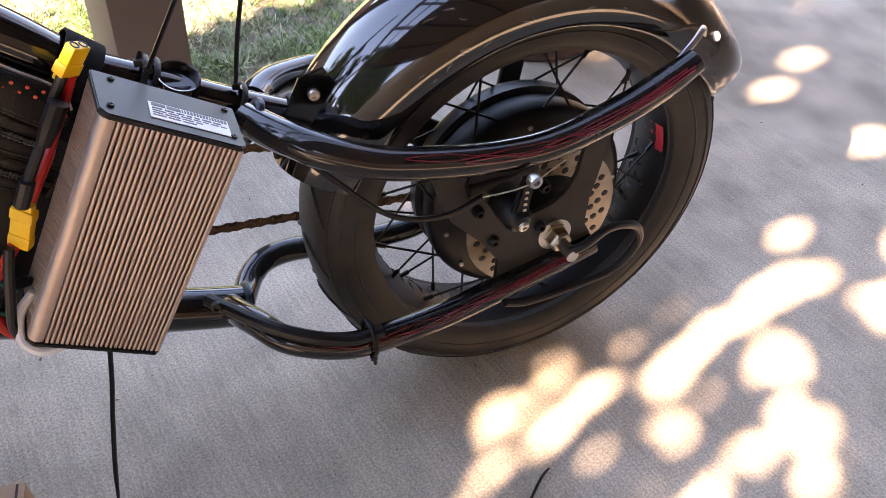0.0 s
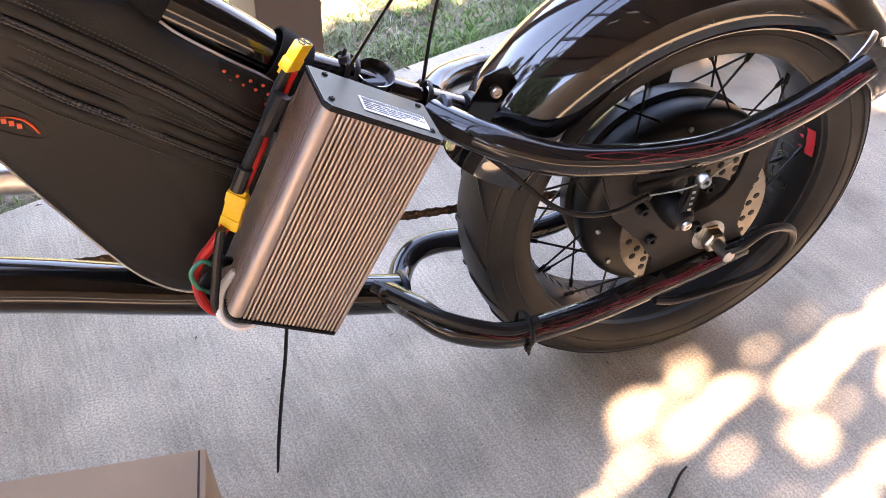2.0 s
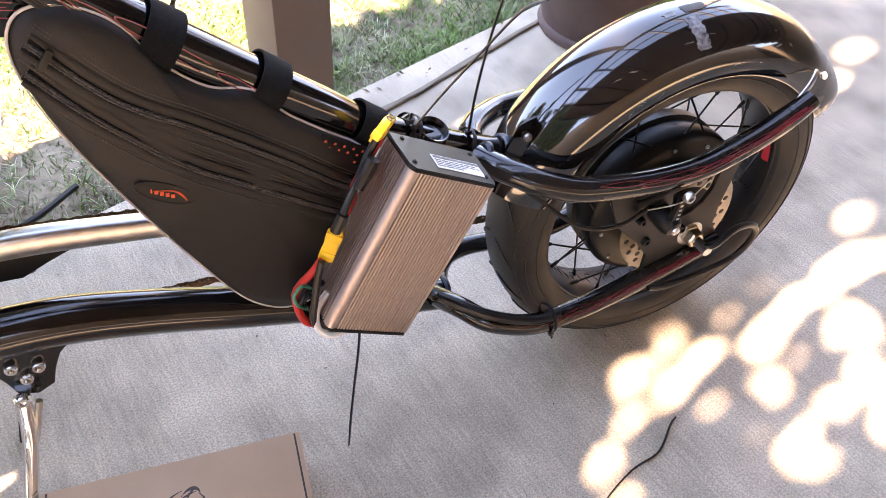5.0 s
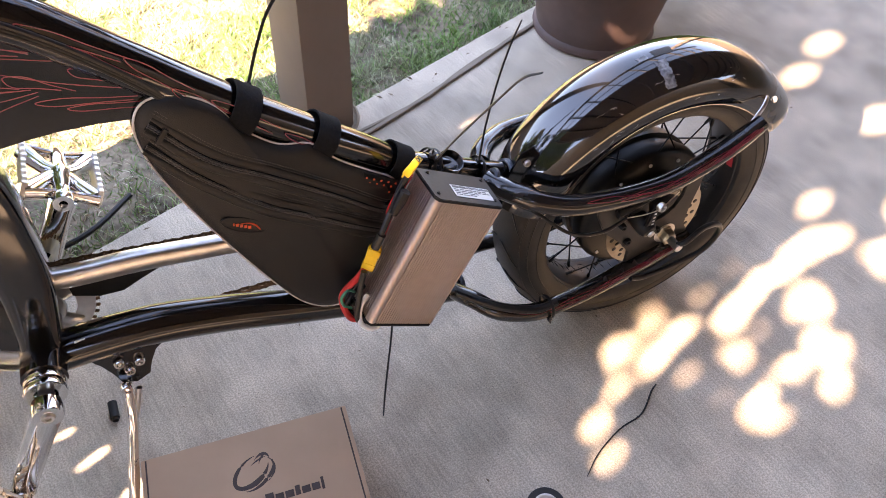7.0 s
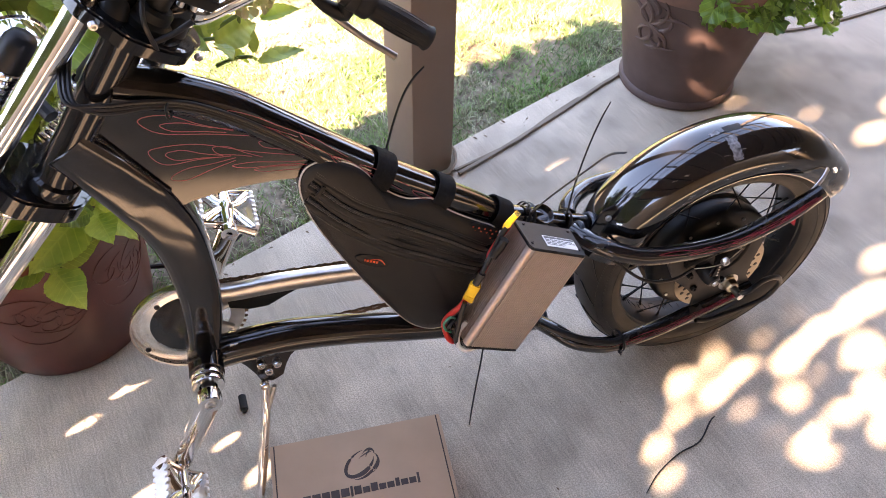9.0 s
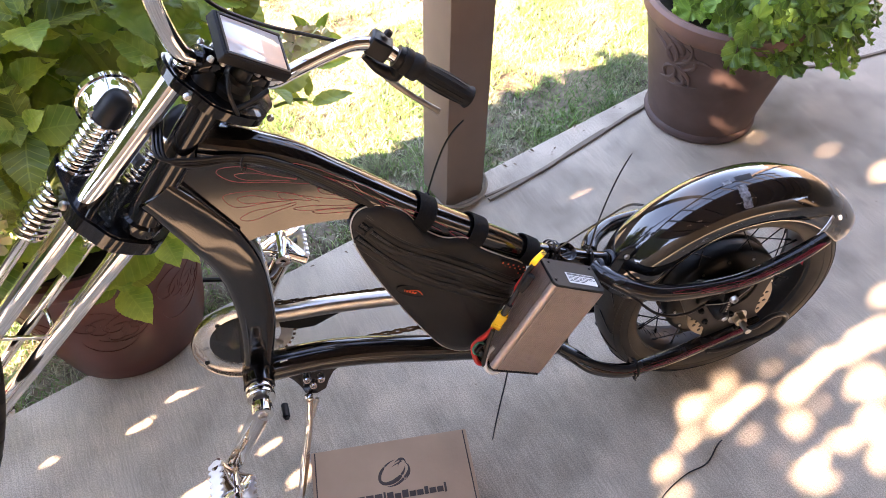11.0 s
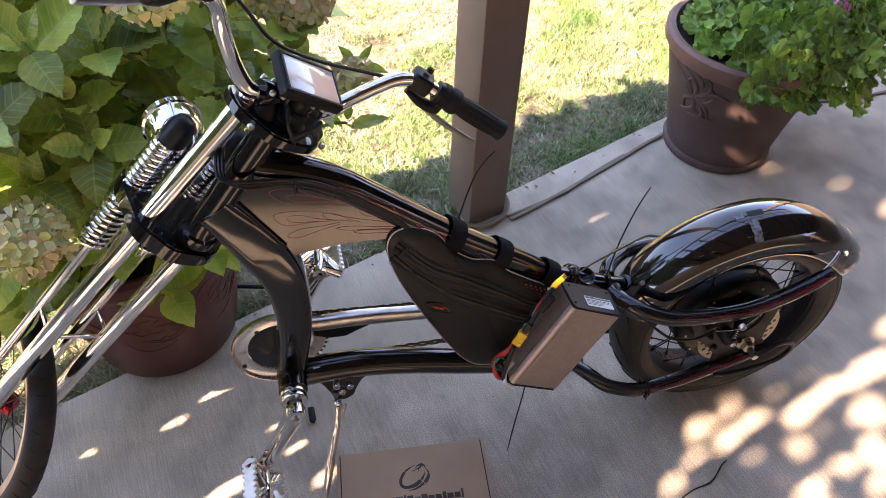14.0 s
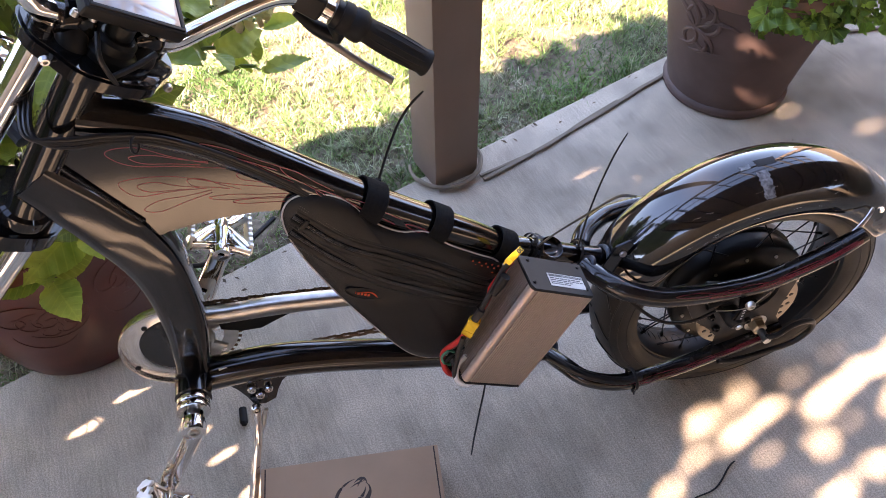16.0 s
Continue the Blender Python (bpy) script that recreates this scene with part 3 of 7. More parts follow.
    # flames along the top tube
    for tip, up, low, fat in (((-0.778, 0.753), (-0.690, 0.695), (-0.705, 0.698), 0.004), ((-0.755, 0.728), (-0.69, 0.675), (-0.70, 0.676), 0.005), ((-0.70, 0.700), (-0.645, 0.650), (-0.655, 0.645), 0.004), ((-0.665, 0.655), (-0.60, 0.598), (-0.61, 0.594), 0.005), ((-0.63, 0.632), (-0.565, 0.578), (-0.575, 0.572), 0.004), ((-0.56, 0.567), (-0.51, 0.528), (-0.52, 0.526), 0.003)):
        tongue(top_tube, tip, up, low, fat, -0.0262, 0.0006)
    part("sticker", slab([(-0.871, 0), (-0.858, 0), (-0.858, 0.014), (-0.871, 0.014)], 0, 0.0006, 0, pose(0, -0.0225, 0.309, -42)), LABEL, low_tube, "small silver barcode sticker")
    # seat tube stub, cut open
    stub_d = V(0.26, -0.30, 0.9).normalized()
    stub = part("seat_tube_stub", lathe(bmesh.new(), [(0.0175, -0.02), (0.0185, -0.02), (0.0185, 0.006), (0.0178, 0.0075), (0.0165, 0.007), (0.016, 0.0005), (0.0, 0.0)], along(stub_d, (-0.345, -0.010, 0.441)), 26), PAINT, bike, "cut-off open seat tube stub")
    part("weld_seam", sweep(bmesh.new(), curve([V(-0.352, -0.002, 0.440) + 0.0195 * V(math.cos(t), 0.9 * math.sin(t), -0.35 * math.cos(t)) for t in [i * 0.628 for i in range(10)]], 4, True), 0.0035, 6, closed=True), BLUEWELD, bike)
    return top_tube, low_tube


TOP_TUBE, LOW_TUBE = frame_tubes()


def stays():
    for s in (-1, 1):
        pts = [(-0.294, 0.026 * s, 0.405), (-0.286, 0.042 * s, 0.406), (-0.276, 0.058 * s, 0.406), (-0.262, 0.075 * s, 0.405), (-0.243, 0.089 * s, 0.400), (-0.20, 0.10 * s, 0.387), (-0.14, 0.102 * s, 0.376), (-0.075, 0.102 * s, 0.370),
               (-0.02, 0.102 * s, 0.374), (0.045, 0.10 * s, 0.394), (0.09, 0.098 * s, 0.414), (0.125, 0.096 * s, 0.434)]
        if s > 0:
            pts[:6] = [(-0.280, 0.026, 0.393), (-0.270, 0.043, 0.393), (-0.254, 0.060, 0.392), (-0.233, 0.076, 0.388), (-0.213, 0.088, 0.384), (-0.185, 0.096, 0.380)]
        upper_path = pts
        upper = part("upper_stay", tube(pts, [0.0155] * 10 + [0.015, 0.0125], 18), WORN_PAINT, bike)
        pts = [(-0.340, 0.0 * s, 0.168), (-0.332, 0.030 * s, 0.182), (-0.318, 0.060 * s, 0.190), (-0.29, 0.09 * s, 0.183), (-0.235, 0.104 * s, 0.17), (-0.18, 0.104 * s, 0.171), (-0.12, 0.103 * s, 0.18),
               (-0.06, 0.101 * s, 0.195), (0.0, 0.099 * s, 0.212), (0.05, 0.097 * s, 0.226)]
        if s > 0:
            pts = [(-0.326, 0.0, 0.160), (-0.316, 0.026, 0.158), (-0.304, 0.048, 0.160), (-0.284, 0.064, 0.164), (-0.25, 0.070, 0.165), (-0.19, 0.071, 0.158), (-0.13, 0.073, 0.154), (-0.08, 0.075, 0.162), (0.0, 0.08, 0.2), (0.05, 0.085, 0.226)]
        lower = part("lower_stay", tube(pts, [0.0145] * 8 + [0.014, 0.013], 18), WORN_PAINT, bike)
        if s < 0:
            for stay, path, r, tongues in ((upper, upper_path, 0.0155, ((0.50, 0.95, 0.80, 0.30), (0.58, 0.97, 0.42, 0.22), (0.70, 0.97, 0.62, 0.18))),
                                           (lower, pts, 0.0145, ((0.40, 0.92, 0.78, 0.30), (0.50, 0.95, 0.40, 0.24), (0.66, 0.95, 0.60, 0.18)))):
                line = curve(path, 8)
                def on(u, phi):
                    i = min(len(line) - 2, int(u * (len(line) - 1)))
                    p = line[i].lerp(line[i + 1], u * (len(line) - 1) - i)
                    return p + V(0, -math.cos(phi), math.sin(phi)) * (r + 0.0001)
                for u0, u1, phi, fat in tongues:
                    run = [on(u1 + (u0 - u1) * k / 10, phi + fat * (0.15 + 0.85 * k / 10) * (0.55 + 0.45 * math.sin(2.2 * k))) for k in range(10)]
                    run += [on(u0 - 0.012, phi + 0.1 * fat)]
                    run += [on(u0 + (u1 - u0) * k / 10, phi - fat * (1 - 0.8 * k / 10) * (0.6 + 0.4 * math.sin(1.9 * k + 1))) for k in range(1, 11)]
                    flame(stay, run, 0.00055, REDPAINT)
    part("weld_seam", sweep(bmesh.new(), curve([V(-0.320, 0.0, 0.160) + 0.0235 * V(0.15 * math.cos(t), math.sin(t), math.cos(t)) for t in [i * 0.628 for i in range(10)]], 4, True), 0.0038, 6, closed=True), BLUEWELD, bike)
    part("weld_seam", sweep(bmesh.new(), curve([V(-0.291, -0.031, 0.406) + 0.0165 * V(0.5 * math.cos(t), 0.75 * math.sin(t), math.cos(t)) for t in [i * 0.628 for i in range(10)]], 4, True), 0.0042, 6, closed=True), BLUEWELD, bike)
    bolt("bolt", (-0.352, -0.05, 0.216), (-0.3, -1, 0.3), 0.006, 0.006, SATIN, bike)
    # hydraulic line clipped on the lower stay
    part("cable_end", tube([(-0.36, -0.035, 0.214), (-0.30, -0.092, 0.205), (-0.24, -0.112, 0.189), (-0.20, -0.112, 0.188)], 0.007, 10), CABLE, bike)


def dropouts():
    outer = [(-0.150, 0.366), (-0.139, 0.333), (-0.122, 0.296), (-0.088, 0.262), (-0.066, 0.232), (-0.066, 0.205), (-0.078, 0.186), (-0.012, 0.196), (0.052, 0.216), (0.046, 0.24), (0.036, 0.256), (0.036, 0.29), (0.042, 0.331), (0.045, 0.358), (0.042, 0.386),
             (0.015, 0.382), (0.017, 0.357), (0.013, 0.324), (0.004, 0.305), (-0.012, 0.292), (-0.033, 0.286), (-0.052, 0.288), (-0.067, 0.296), (-0.083, 0.308), (-0.098, 0.326), (-0.107, 0.345), (-0.11, 0.37)]
    cut = []
    for s in (-1, 1):
        plate = part("dropout_plate", slab(outer + cut, 0.090 * s, 0.096 * s, 0.001), PLATE, bike, "dusty black dropout plate")
        if s < 0:
            for x, z in ((-0.075, 0.262), (-0.022, 0.268)):
                bolt("bolt", (x, -0.0965, z), (0, -1, 0), 0.0065, 0.006, SATIN, plate)


def rear_wheel():
    wheel = part("rear_wheel", lathe(bmesh.new(), [(0.197, -0.043), (0.201, -0.0435), (0.2015, -0.040), (0.196, -0.037), (0.189, -0.030), (0.184, -0.012), (0.183, 0), (0.184, 0.012), (0.189, 0.030), (0.196, 0.037), (0.2015, 0.040), (0.201, 0.0435), (0.197, 0.043),
                  (0.193, 0.039), (0.184, 0.033), (0.1775, 0.015), (0.1765, 0), (0.1775, -0.015), (0.184, -0.033), (0.193, -0.039), (0.197, -0.043)], pose(0, 0, HUB_Z) @ AXLE, 72), RIMB, bike, "black spoked rear wheel with a hub motor")
    prof = []
    for i in range(25):
        a = radians(-128 + 256 * i / 24)
        c, s = math.cos(a), math.sin(a)
        prof.append((0.212 + 0.0385 * math.copysign(abs(c) ** 0.8, c), 0.0515 * math.copysign(abs(s) ** 0.85, s)))
    tyre = part("tyre", lathe(bmesh.new(), prof + [prof[0]], pose(0, 0, HUB_Z) @ AXLE, 96), TYRE, wheel, "fat dusty black tyre")
    # moulded ribs on both sidewalls
    for s in (-1, 1):
        for r, y in ((0.2367, 0.0437), (0.2251, 0.0502), (0.2085, 0.0512)):
            part("sidewall_rib", sweep(bmesh.new(), [(r * math.cos(2 * math.pi * i / 96), s * y, HUB_Z + r * math.sin(2 * math.pi * i / 96)) for i in range(96)], 0.0012, 6, closed=True), TYRE, tyre)
    # shallow slanted tread cuts on both shoulders, their shade drawn as raised blacker strips
    for s in (-1, 1):
        for i in range(22):
            a0 = 2 * math.pi * i / 22
            pts = []
            for t in range(6):
                u = t / 5
                ang = a0 + 0.17 * u * u
                y = s * (0.006 + 0.036 * u)
                q = min(1, abs(y) / 0.0515)
                rr = 0.212 + 0.0385 * (1 - q ** (1 / .85 * 2)) ** 0.4 + 0.0006
                pts.append((rr * math.cos(ang), y, HUB_Z + rr * math.sin(ang)))
            part("tread_groove", sweep(bmesh.new(), pts, [0.0008, 0.0022, 0.0022, 0.002, 0.0015, 0.0008], 5), BLACKPL, tyre)
    # hub motor: drum, covers, disc
    hub = part("hub_motor", lathe(bmesh.new(), [(0, -0.07), (0.018, -0.07), (0.02, -0.05), (0.045, -0.047), (0.075, -0.046), (0.105, -0.040), (0.116, -0.034), (0.119, -0.028), (0.1195, -0.012), (0.113, -0.010), (0.112, 0.010),
                 (0.1195, 0.012), (0.119, 0.028), (0.116, 0.034), (0.105, 0.040), (0.06, 0.046), (0.02, 0.06), (0, 0.06)], pose(0, 0, HUB_Z) @ AXLE, 64), SATIN, wheel, "black hub motor drum")
    for i in range(12):
        a = 2 * math.pi * i / 12 + 0.15
        bolt("bolt", (0.104 * math.cos(a), -0.041, HUB_Z + 0.104 * math.sin(a)), (0, -1, 0), 0.003, 0.0025, STEEL, hub)
    # brake disc with staggered rows of drilled holes
    rotor = part("brake_disc", lathe(bmesh.new(), [(0.054, -0.001), (0.0545, 0.001), (0.0895, 0.001), (0.09, 0.0005), (0.09, -0.0005), (0.0895, -0.001), (0.054, -0.001)], pose(0, -0.0655, HUB_Z) @ AXLE, 72), RAWSTEEL, wheel, "drilled bronze-tinted brake disc")
    for j, r in enumerate((0.062, 0.0705, 0.079)):
        for i in range(20):
            a = 2 * math.pi * (i + 0.33 * j) / 20
            part("drill_hole", lathe(bmesh.new(), [(0, 0.0003), (0.0036, 0.0003), (0.0042, 0.0), (0.0042, -0.001)], along((0, -1, 0), (r * math.cos(a), -0.0665, HUB_Z + r * math.sin(a))), 12), SATIN, rotor)
    part("disc_carrier", lathe(bmesh.new(), [(0.02, -0.062), (0.05, -0.062), (0.056, -0.0645), (0.056, -0.066), (0.048, -0.067), (0.02, -0.068)], pose(0, 0, HUB_Z) @ AXLE @ pose(0, 0, 0.131), 40), SATIN, wheel)
    # spokes
    spoke_bm = None
    for i in range(36):
        a = 2 * math.pi * i / 36
        s = -1 if i % 2 else 1
        t = a + (0.32 if (i // 2) % 2 else -0.32)
        p0 = V(0.117 * math.cos(t), 0.03 * s, HUB_Z + 0.117 * math.sin(t))
        p1 = V(0.181 * math.cos(a), 0.012 * s, HUB_Z + 0.181 * math.sin(a))
        sp = part("spoke", sweep(bmesh.new(), [p0, p0.lerp(p1, 0.8), p0.lerp(p1, 0.805), p1], [0.0014, 0.0014, 0.0028, 0.0028], 6), SATIN, wheel)
    # rim tape label and raised letters on the inside of the rim
    lab = bmesh.new()
    rows = []
    for i in range(9):
        a = radians(8 + 12 * i / 8)
        rows.append([lab.verts.new((r * math.cos(a), y, HUB_Z + r * math.sin(a))) for r, y in ((0.1805, -0.029), (0.1772, -0.012), (0.1765, 0.002))])
    for a, b in zip(rows, rows[1:]):
        for j in range(2):
            lab.faces.new((a[j], b[j], b[j + 1], a[j + 1]))
    part("rim_label", lab, REDLAB, wheel, "red rim sticker")
    for i in range(26):
        a = radians(195 + 11 * i) if i < 16 else radians(-12 + 5.5 * (i - 22))
        pts = [((0.1765 + 0.003 * abs(math.sin(q))) * math.cos(a + 0.055 * math.cos(q)), 0.004 + 0.017 * math.sin(q), HUB_Z + (0.1765 + 0.003 * abs(math.sin(q))) * math.sin(a + 0.055 * math.cos(q))) for q in [k * 0.628 for k in range(10)]]
        part("rim_hole_edge", sweep(bmesh.new(), pts, 0.0014, 5, closed=True), SATIN, wheel)
    # axle
    axle = part("axle", merge(rod((0, -0.135, HUB_Z), (0, 0.12, HUB_Z), 0.0068, 14), lathe(bmesh.new(), [(0.0068, 0), (0.009, 0), (0.009, 0.014), (0.0068, 0.014)], along((0, -1, 0), (0, -0.078, HUB_Z)), 16)), STEEL, wheel)
    nut = lathe(bmesh.new(), [(0.007, 0), (0.0150, 0), (0.0150, 0.003), (0.0135, 0.0035), (0.0130, 0.013), (0.011, 0.0155), (0.007, 0.0155)], along((0, -1, 0), (0, -0.0965, HUB_Z)), 6)
    part("axle_nut", nut, BRASS, wheel, "yellow zinc axle nut", 20)
    part("washer", lathe(bmesh.new(), [(0.007, 0), (0.0195, 0), (0.0195, 0.002), (0.007, 0.002)], along((0, -1, 0), (0, -0.0945, HUB_Z)), 28), STEEL, wheel)
    # sprocket
    teeth = bmesh.new()
    ring = []
    for i in range(72):
        r = 0.036 + (0.004 if i % 4 < 2 else 0)
        ring.append((r * math.cos(2 * math.pi * i / 72), HUB_Z + r * math.sin(2 * math.pi * i / 72)))
    part("sprocket", slab(ring, 0.056, 0.059, 0), CHAINM, wheel)


def brake_caliper():
    cal = part("brake_caliper", merge(block((0.052, 0.03, 0.03), pose(-0.085, -0.085, 0.342, 0, 20), 0.006), block((0.03, 0.022, 0.045), pose(-0.066, -0.088, 0.332, 0, -10), 0.005),
               rod((-0.11, -0.098, 0.335), (-0.035, -0.09, 0.345), 0.008)), SATIN, bike, "black cable disc brake caliper")
    part("caliper_pivot", lathe(bmesh.new(), [(0, 0.02), (0.004, 0.02), (0.011, 0.018), (0.0145, 0.012), (0.0155, 0), (0.0155, -0.02), (0, -0.02)], along((0.15, -1, -0.25), (-0.064, -0.108, 0.306)), 24), BLACKPL, cal)
    bolt("bolt", (-0.0612, -0.127, 0.3015), (0.15, -1, -0.25), 0.006, 0.004, STEEL, cal)
    arm = part("caliper_arm", slab([(-0.073, 0.31), (-0.055, 0.306), (-0.050, 0.352), (-0.064, 0.354)], -0.124, -0.115, 0.003), BLACKPL, cal)
    for z in (0.318, 0.325, 0.332, 0.339):
        part("lettering_bar", block((0.0035, 0.001, 0.0025), pose(-0.060, -0.1242, z), 0), PIPING, arm)
    bolt("cable_clamp", (-0.056, -0.124, 0.354), (0, -1, 0), 0.0075, 0.008, STEEL, cal)
    part("brake_wire", tube([(-0.10, -0.11, 0.333), (-0.075, -0.125, 0.346), (-0.055, -0.128, 0.354), (-0.035, -0.122, 0.359), (-0.018, -0.116, 0.362)], 0.0008, 6), STEEL, cal)
    for x, z in ((-0.03, 0.327), (-0.10, 0.312)):
        bolt("bolt", (x, -0.102, z), (0, -1, 0), 0.006, 0.01, SATIN, cal)
    part("cable_housing", tube([(-0.10, -0.11, 0.333), (-0.14, -0.112, 0.322), (-0.19, -0.104, 0.33), (-0.24, -0.08, 0.37), (-0.28, -0.05, 0.40)], 0.0028, 8), CABLE, bike)
    part("motor_lead", tube([(0.0, -0.128, HUB_Z + 0.002), (0.012, -0.135, 0.263), (0.045, -0.128, 0.272), (0.085, -0.12, 0.258), (0.098, -0.116, 0.228), (0.078, -0.115, 0.196), (0.03, -0.115, 0.184), (-0.03, -0.115, 0.178), (-0.06, -0.113, 0.183)], 0.0048, 10, k=8), CABLE, bike, "black motor lead looped round the dropout")


def fender():
    """A deep curved mudguard: a domed strip that follows the tyre and kicks out at its tail."""
    bm = bmesh.new()
    rows = []
    n, m = 64, 20
    for i in range(n + 1):
        t = i / n
        a = radians(161 - 134 * t)
        grow = 0.0 if t < 0.8 else 0.012 * ((t - 0.8) / 0.2) ** 2
        row = []
        for shell in (0, 1):
            for j in range(m + 1):
                u = -1 + 2 * j / m
                half = 0.066 - (0.012 * max(0, (0.12 - t) / 0.12)) - 0.016 * max(0, (t - 0.93) / 0.07) ** 2
                th = u * radians(96)
                y = half * math.sin(th) / math.sin(radians(90)) * (1 if abs(u) < 1 else 1)
                drop = 0.062 * (1 - math.cos(th) ** 1) * 0.95
                r = 0.287 + grow - drop - 0.0028 * shell
                y *= 1 - 0.03 * shell
                row.append(bm.verts.new((r * math.cos(a), y, HUB_Z + r * math.sin(a))))
        rows.append(row)
    w = m + 1
    for a, b in zip(rows, rows[1:]):
        for j in range(m):
            bm.faces.new((a[j], a[j + 1], b[j + 1], b[j]))
            bm.faces.new((a[w + j], b[w + j], b[w + j + 1], a[w + j + 1]))
        for j in (0, m):
            bm.faces.new((a[j], b[j], b[w + j], a[w + j]))
    for row in (rows[0], rows[-1]):
        for j in range(m):
            bm.faces.new((row[j], row[j + 1], row[w + j + 1], row[w + j]))
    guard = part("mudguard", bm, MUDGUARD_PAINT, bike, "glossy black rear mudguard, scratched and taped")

    def skin(a, th, up=0.0012):
        a, t = radians(a), 0
        t = (161 - math.degrees(a)) / 134
        grow = 0.0 if t < 0.8 else 0.012 * ((t - 0.8) / 0.2) ** 2
        th = radians(th)
        r = 0.287 + grow - 0.062 * (1 - math.cos(th)) * 0.95 + up * math.cos(th)
        return V(r * math.cos(a), 0.066 * math.sin(th) + up * math.sin(th), HUB_Z + r * math.sin(a))
    # strip of torn tape over the crown
    rng = random.Random(8)
    for name, mat, a0, a1, t0, t1, nu, nv in (("tape_residue", RESIDUE, 94.8, 98.3, -57, -18, 8, 22), ("tape_patch", BLACKPL, 91, 97, -11, 0, 6, 8), ("tape_residue", RESIDUE, 99, 102, -10, -3, 5, 6)):
        tb = bmesh.new()
        grid = [[tb.verts.new(skin(a0 + (a1 - a0) * i / nu + rng.uniform(-.3, .3) * (0.4 if 0 < i < nu else 1.2), t0 + (t1 - t0) * j / nv + rng.uniform(-.5, .5), 0.0004)) for i in range(nu + 1)] for j in range(nv + 1)]
        for j in range(nv):
            for i in range(nu):
                tb.faces.new((grid[j][i], grid[j][i + 1], grid[j + 1][i + 1], grid[j + 1][i]))
        part(name, tb, mat, guard)
    for k in range(20):
        a, th = rng.uniform(50, 128), rng.choice((-86, -84, -80, -60, -45)) + rng.uniform(-3, 3)
        da, dt = rng.uniform(0.2, 1.0), rng.uniform(-1.5, 1.5)
        pts = [skin(a + da * i + rng.uniform(-.25, .25), th + dt * i + rng.uniform(-1, 1), 0.0001) for i in range(4)]
        part("scratch", sweep(bmesh.new(), pts, [0.00005, rng.uniform(0.0001, 0.00022), 0.00005], 4), PIPING, guard)
    bolt("rivet", skin(46, -62, 0), (0.3, -0.8, 0.4), 0.005, 0.003, WHITEPL, guard)
    # strut from the upper stay to the tail
    part("fender_strut", tube([(0.100, -0.094, 0.428), (0.130, -0.082, 0.446), (0.150, -0.068, 0.452), (0.160, -0.060, 0.440)], 0.0035, 8, wide=0.5), STEEL, guard)
    # front bracket plate
    br = part("fender_bracket", slab([(-0.262, 0.372), (-0.222, 0.384), (-0.214, 0.43), (-0.226, 0.448), (-0.248, 0.44), (-0.266, 0.40)], -0.032, -0.028, 0.001), PAINT, bike)
    bolt("bolt", (-0.236, -0.033, 0.424), (0, -1, 0.1), 0.0055, 0.004, STEEL, br)
    part("weld_seam", sweep(bmesh.new(), curve([V(-0.256, -0.004, 0.386) + 0.0195 * V(0.45 * math.cos(t), math.sin(t), math.cos(t)) for t in [i * 0.628 for i in range(10)]], 4, True), 0.004, 6, closed=True), BLUEWELD, bike)


stays()
dropouts()
rear_wheel()
brake_caliper()
fender()


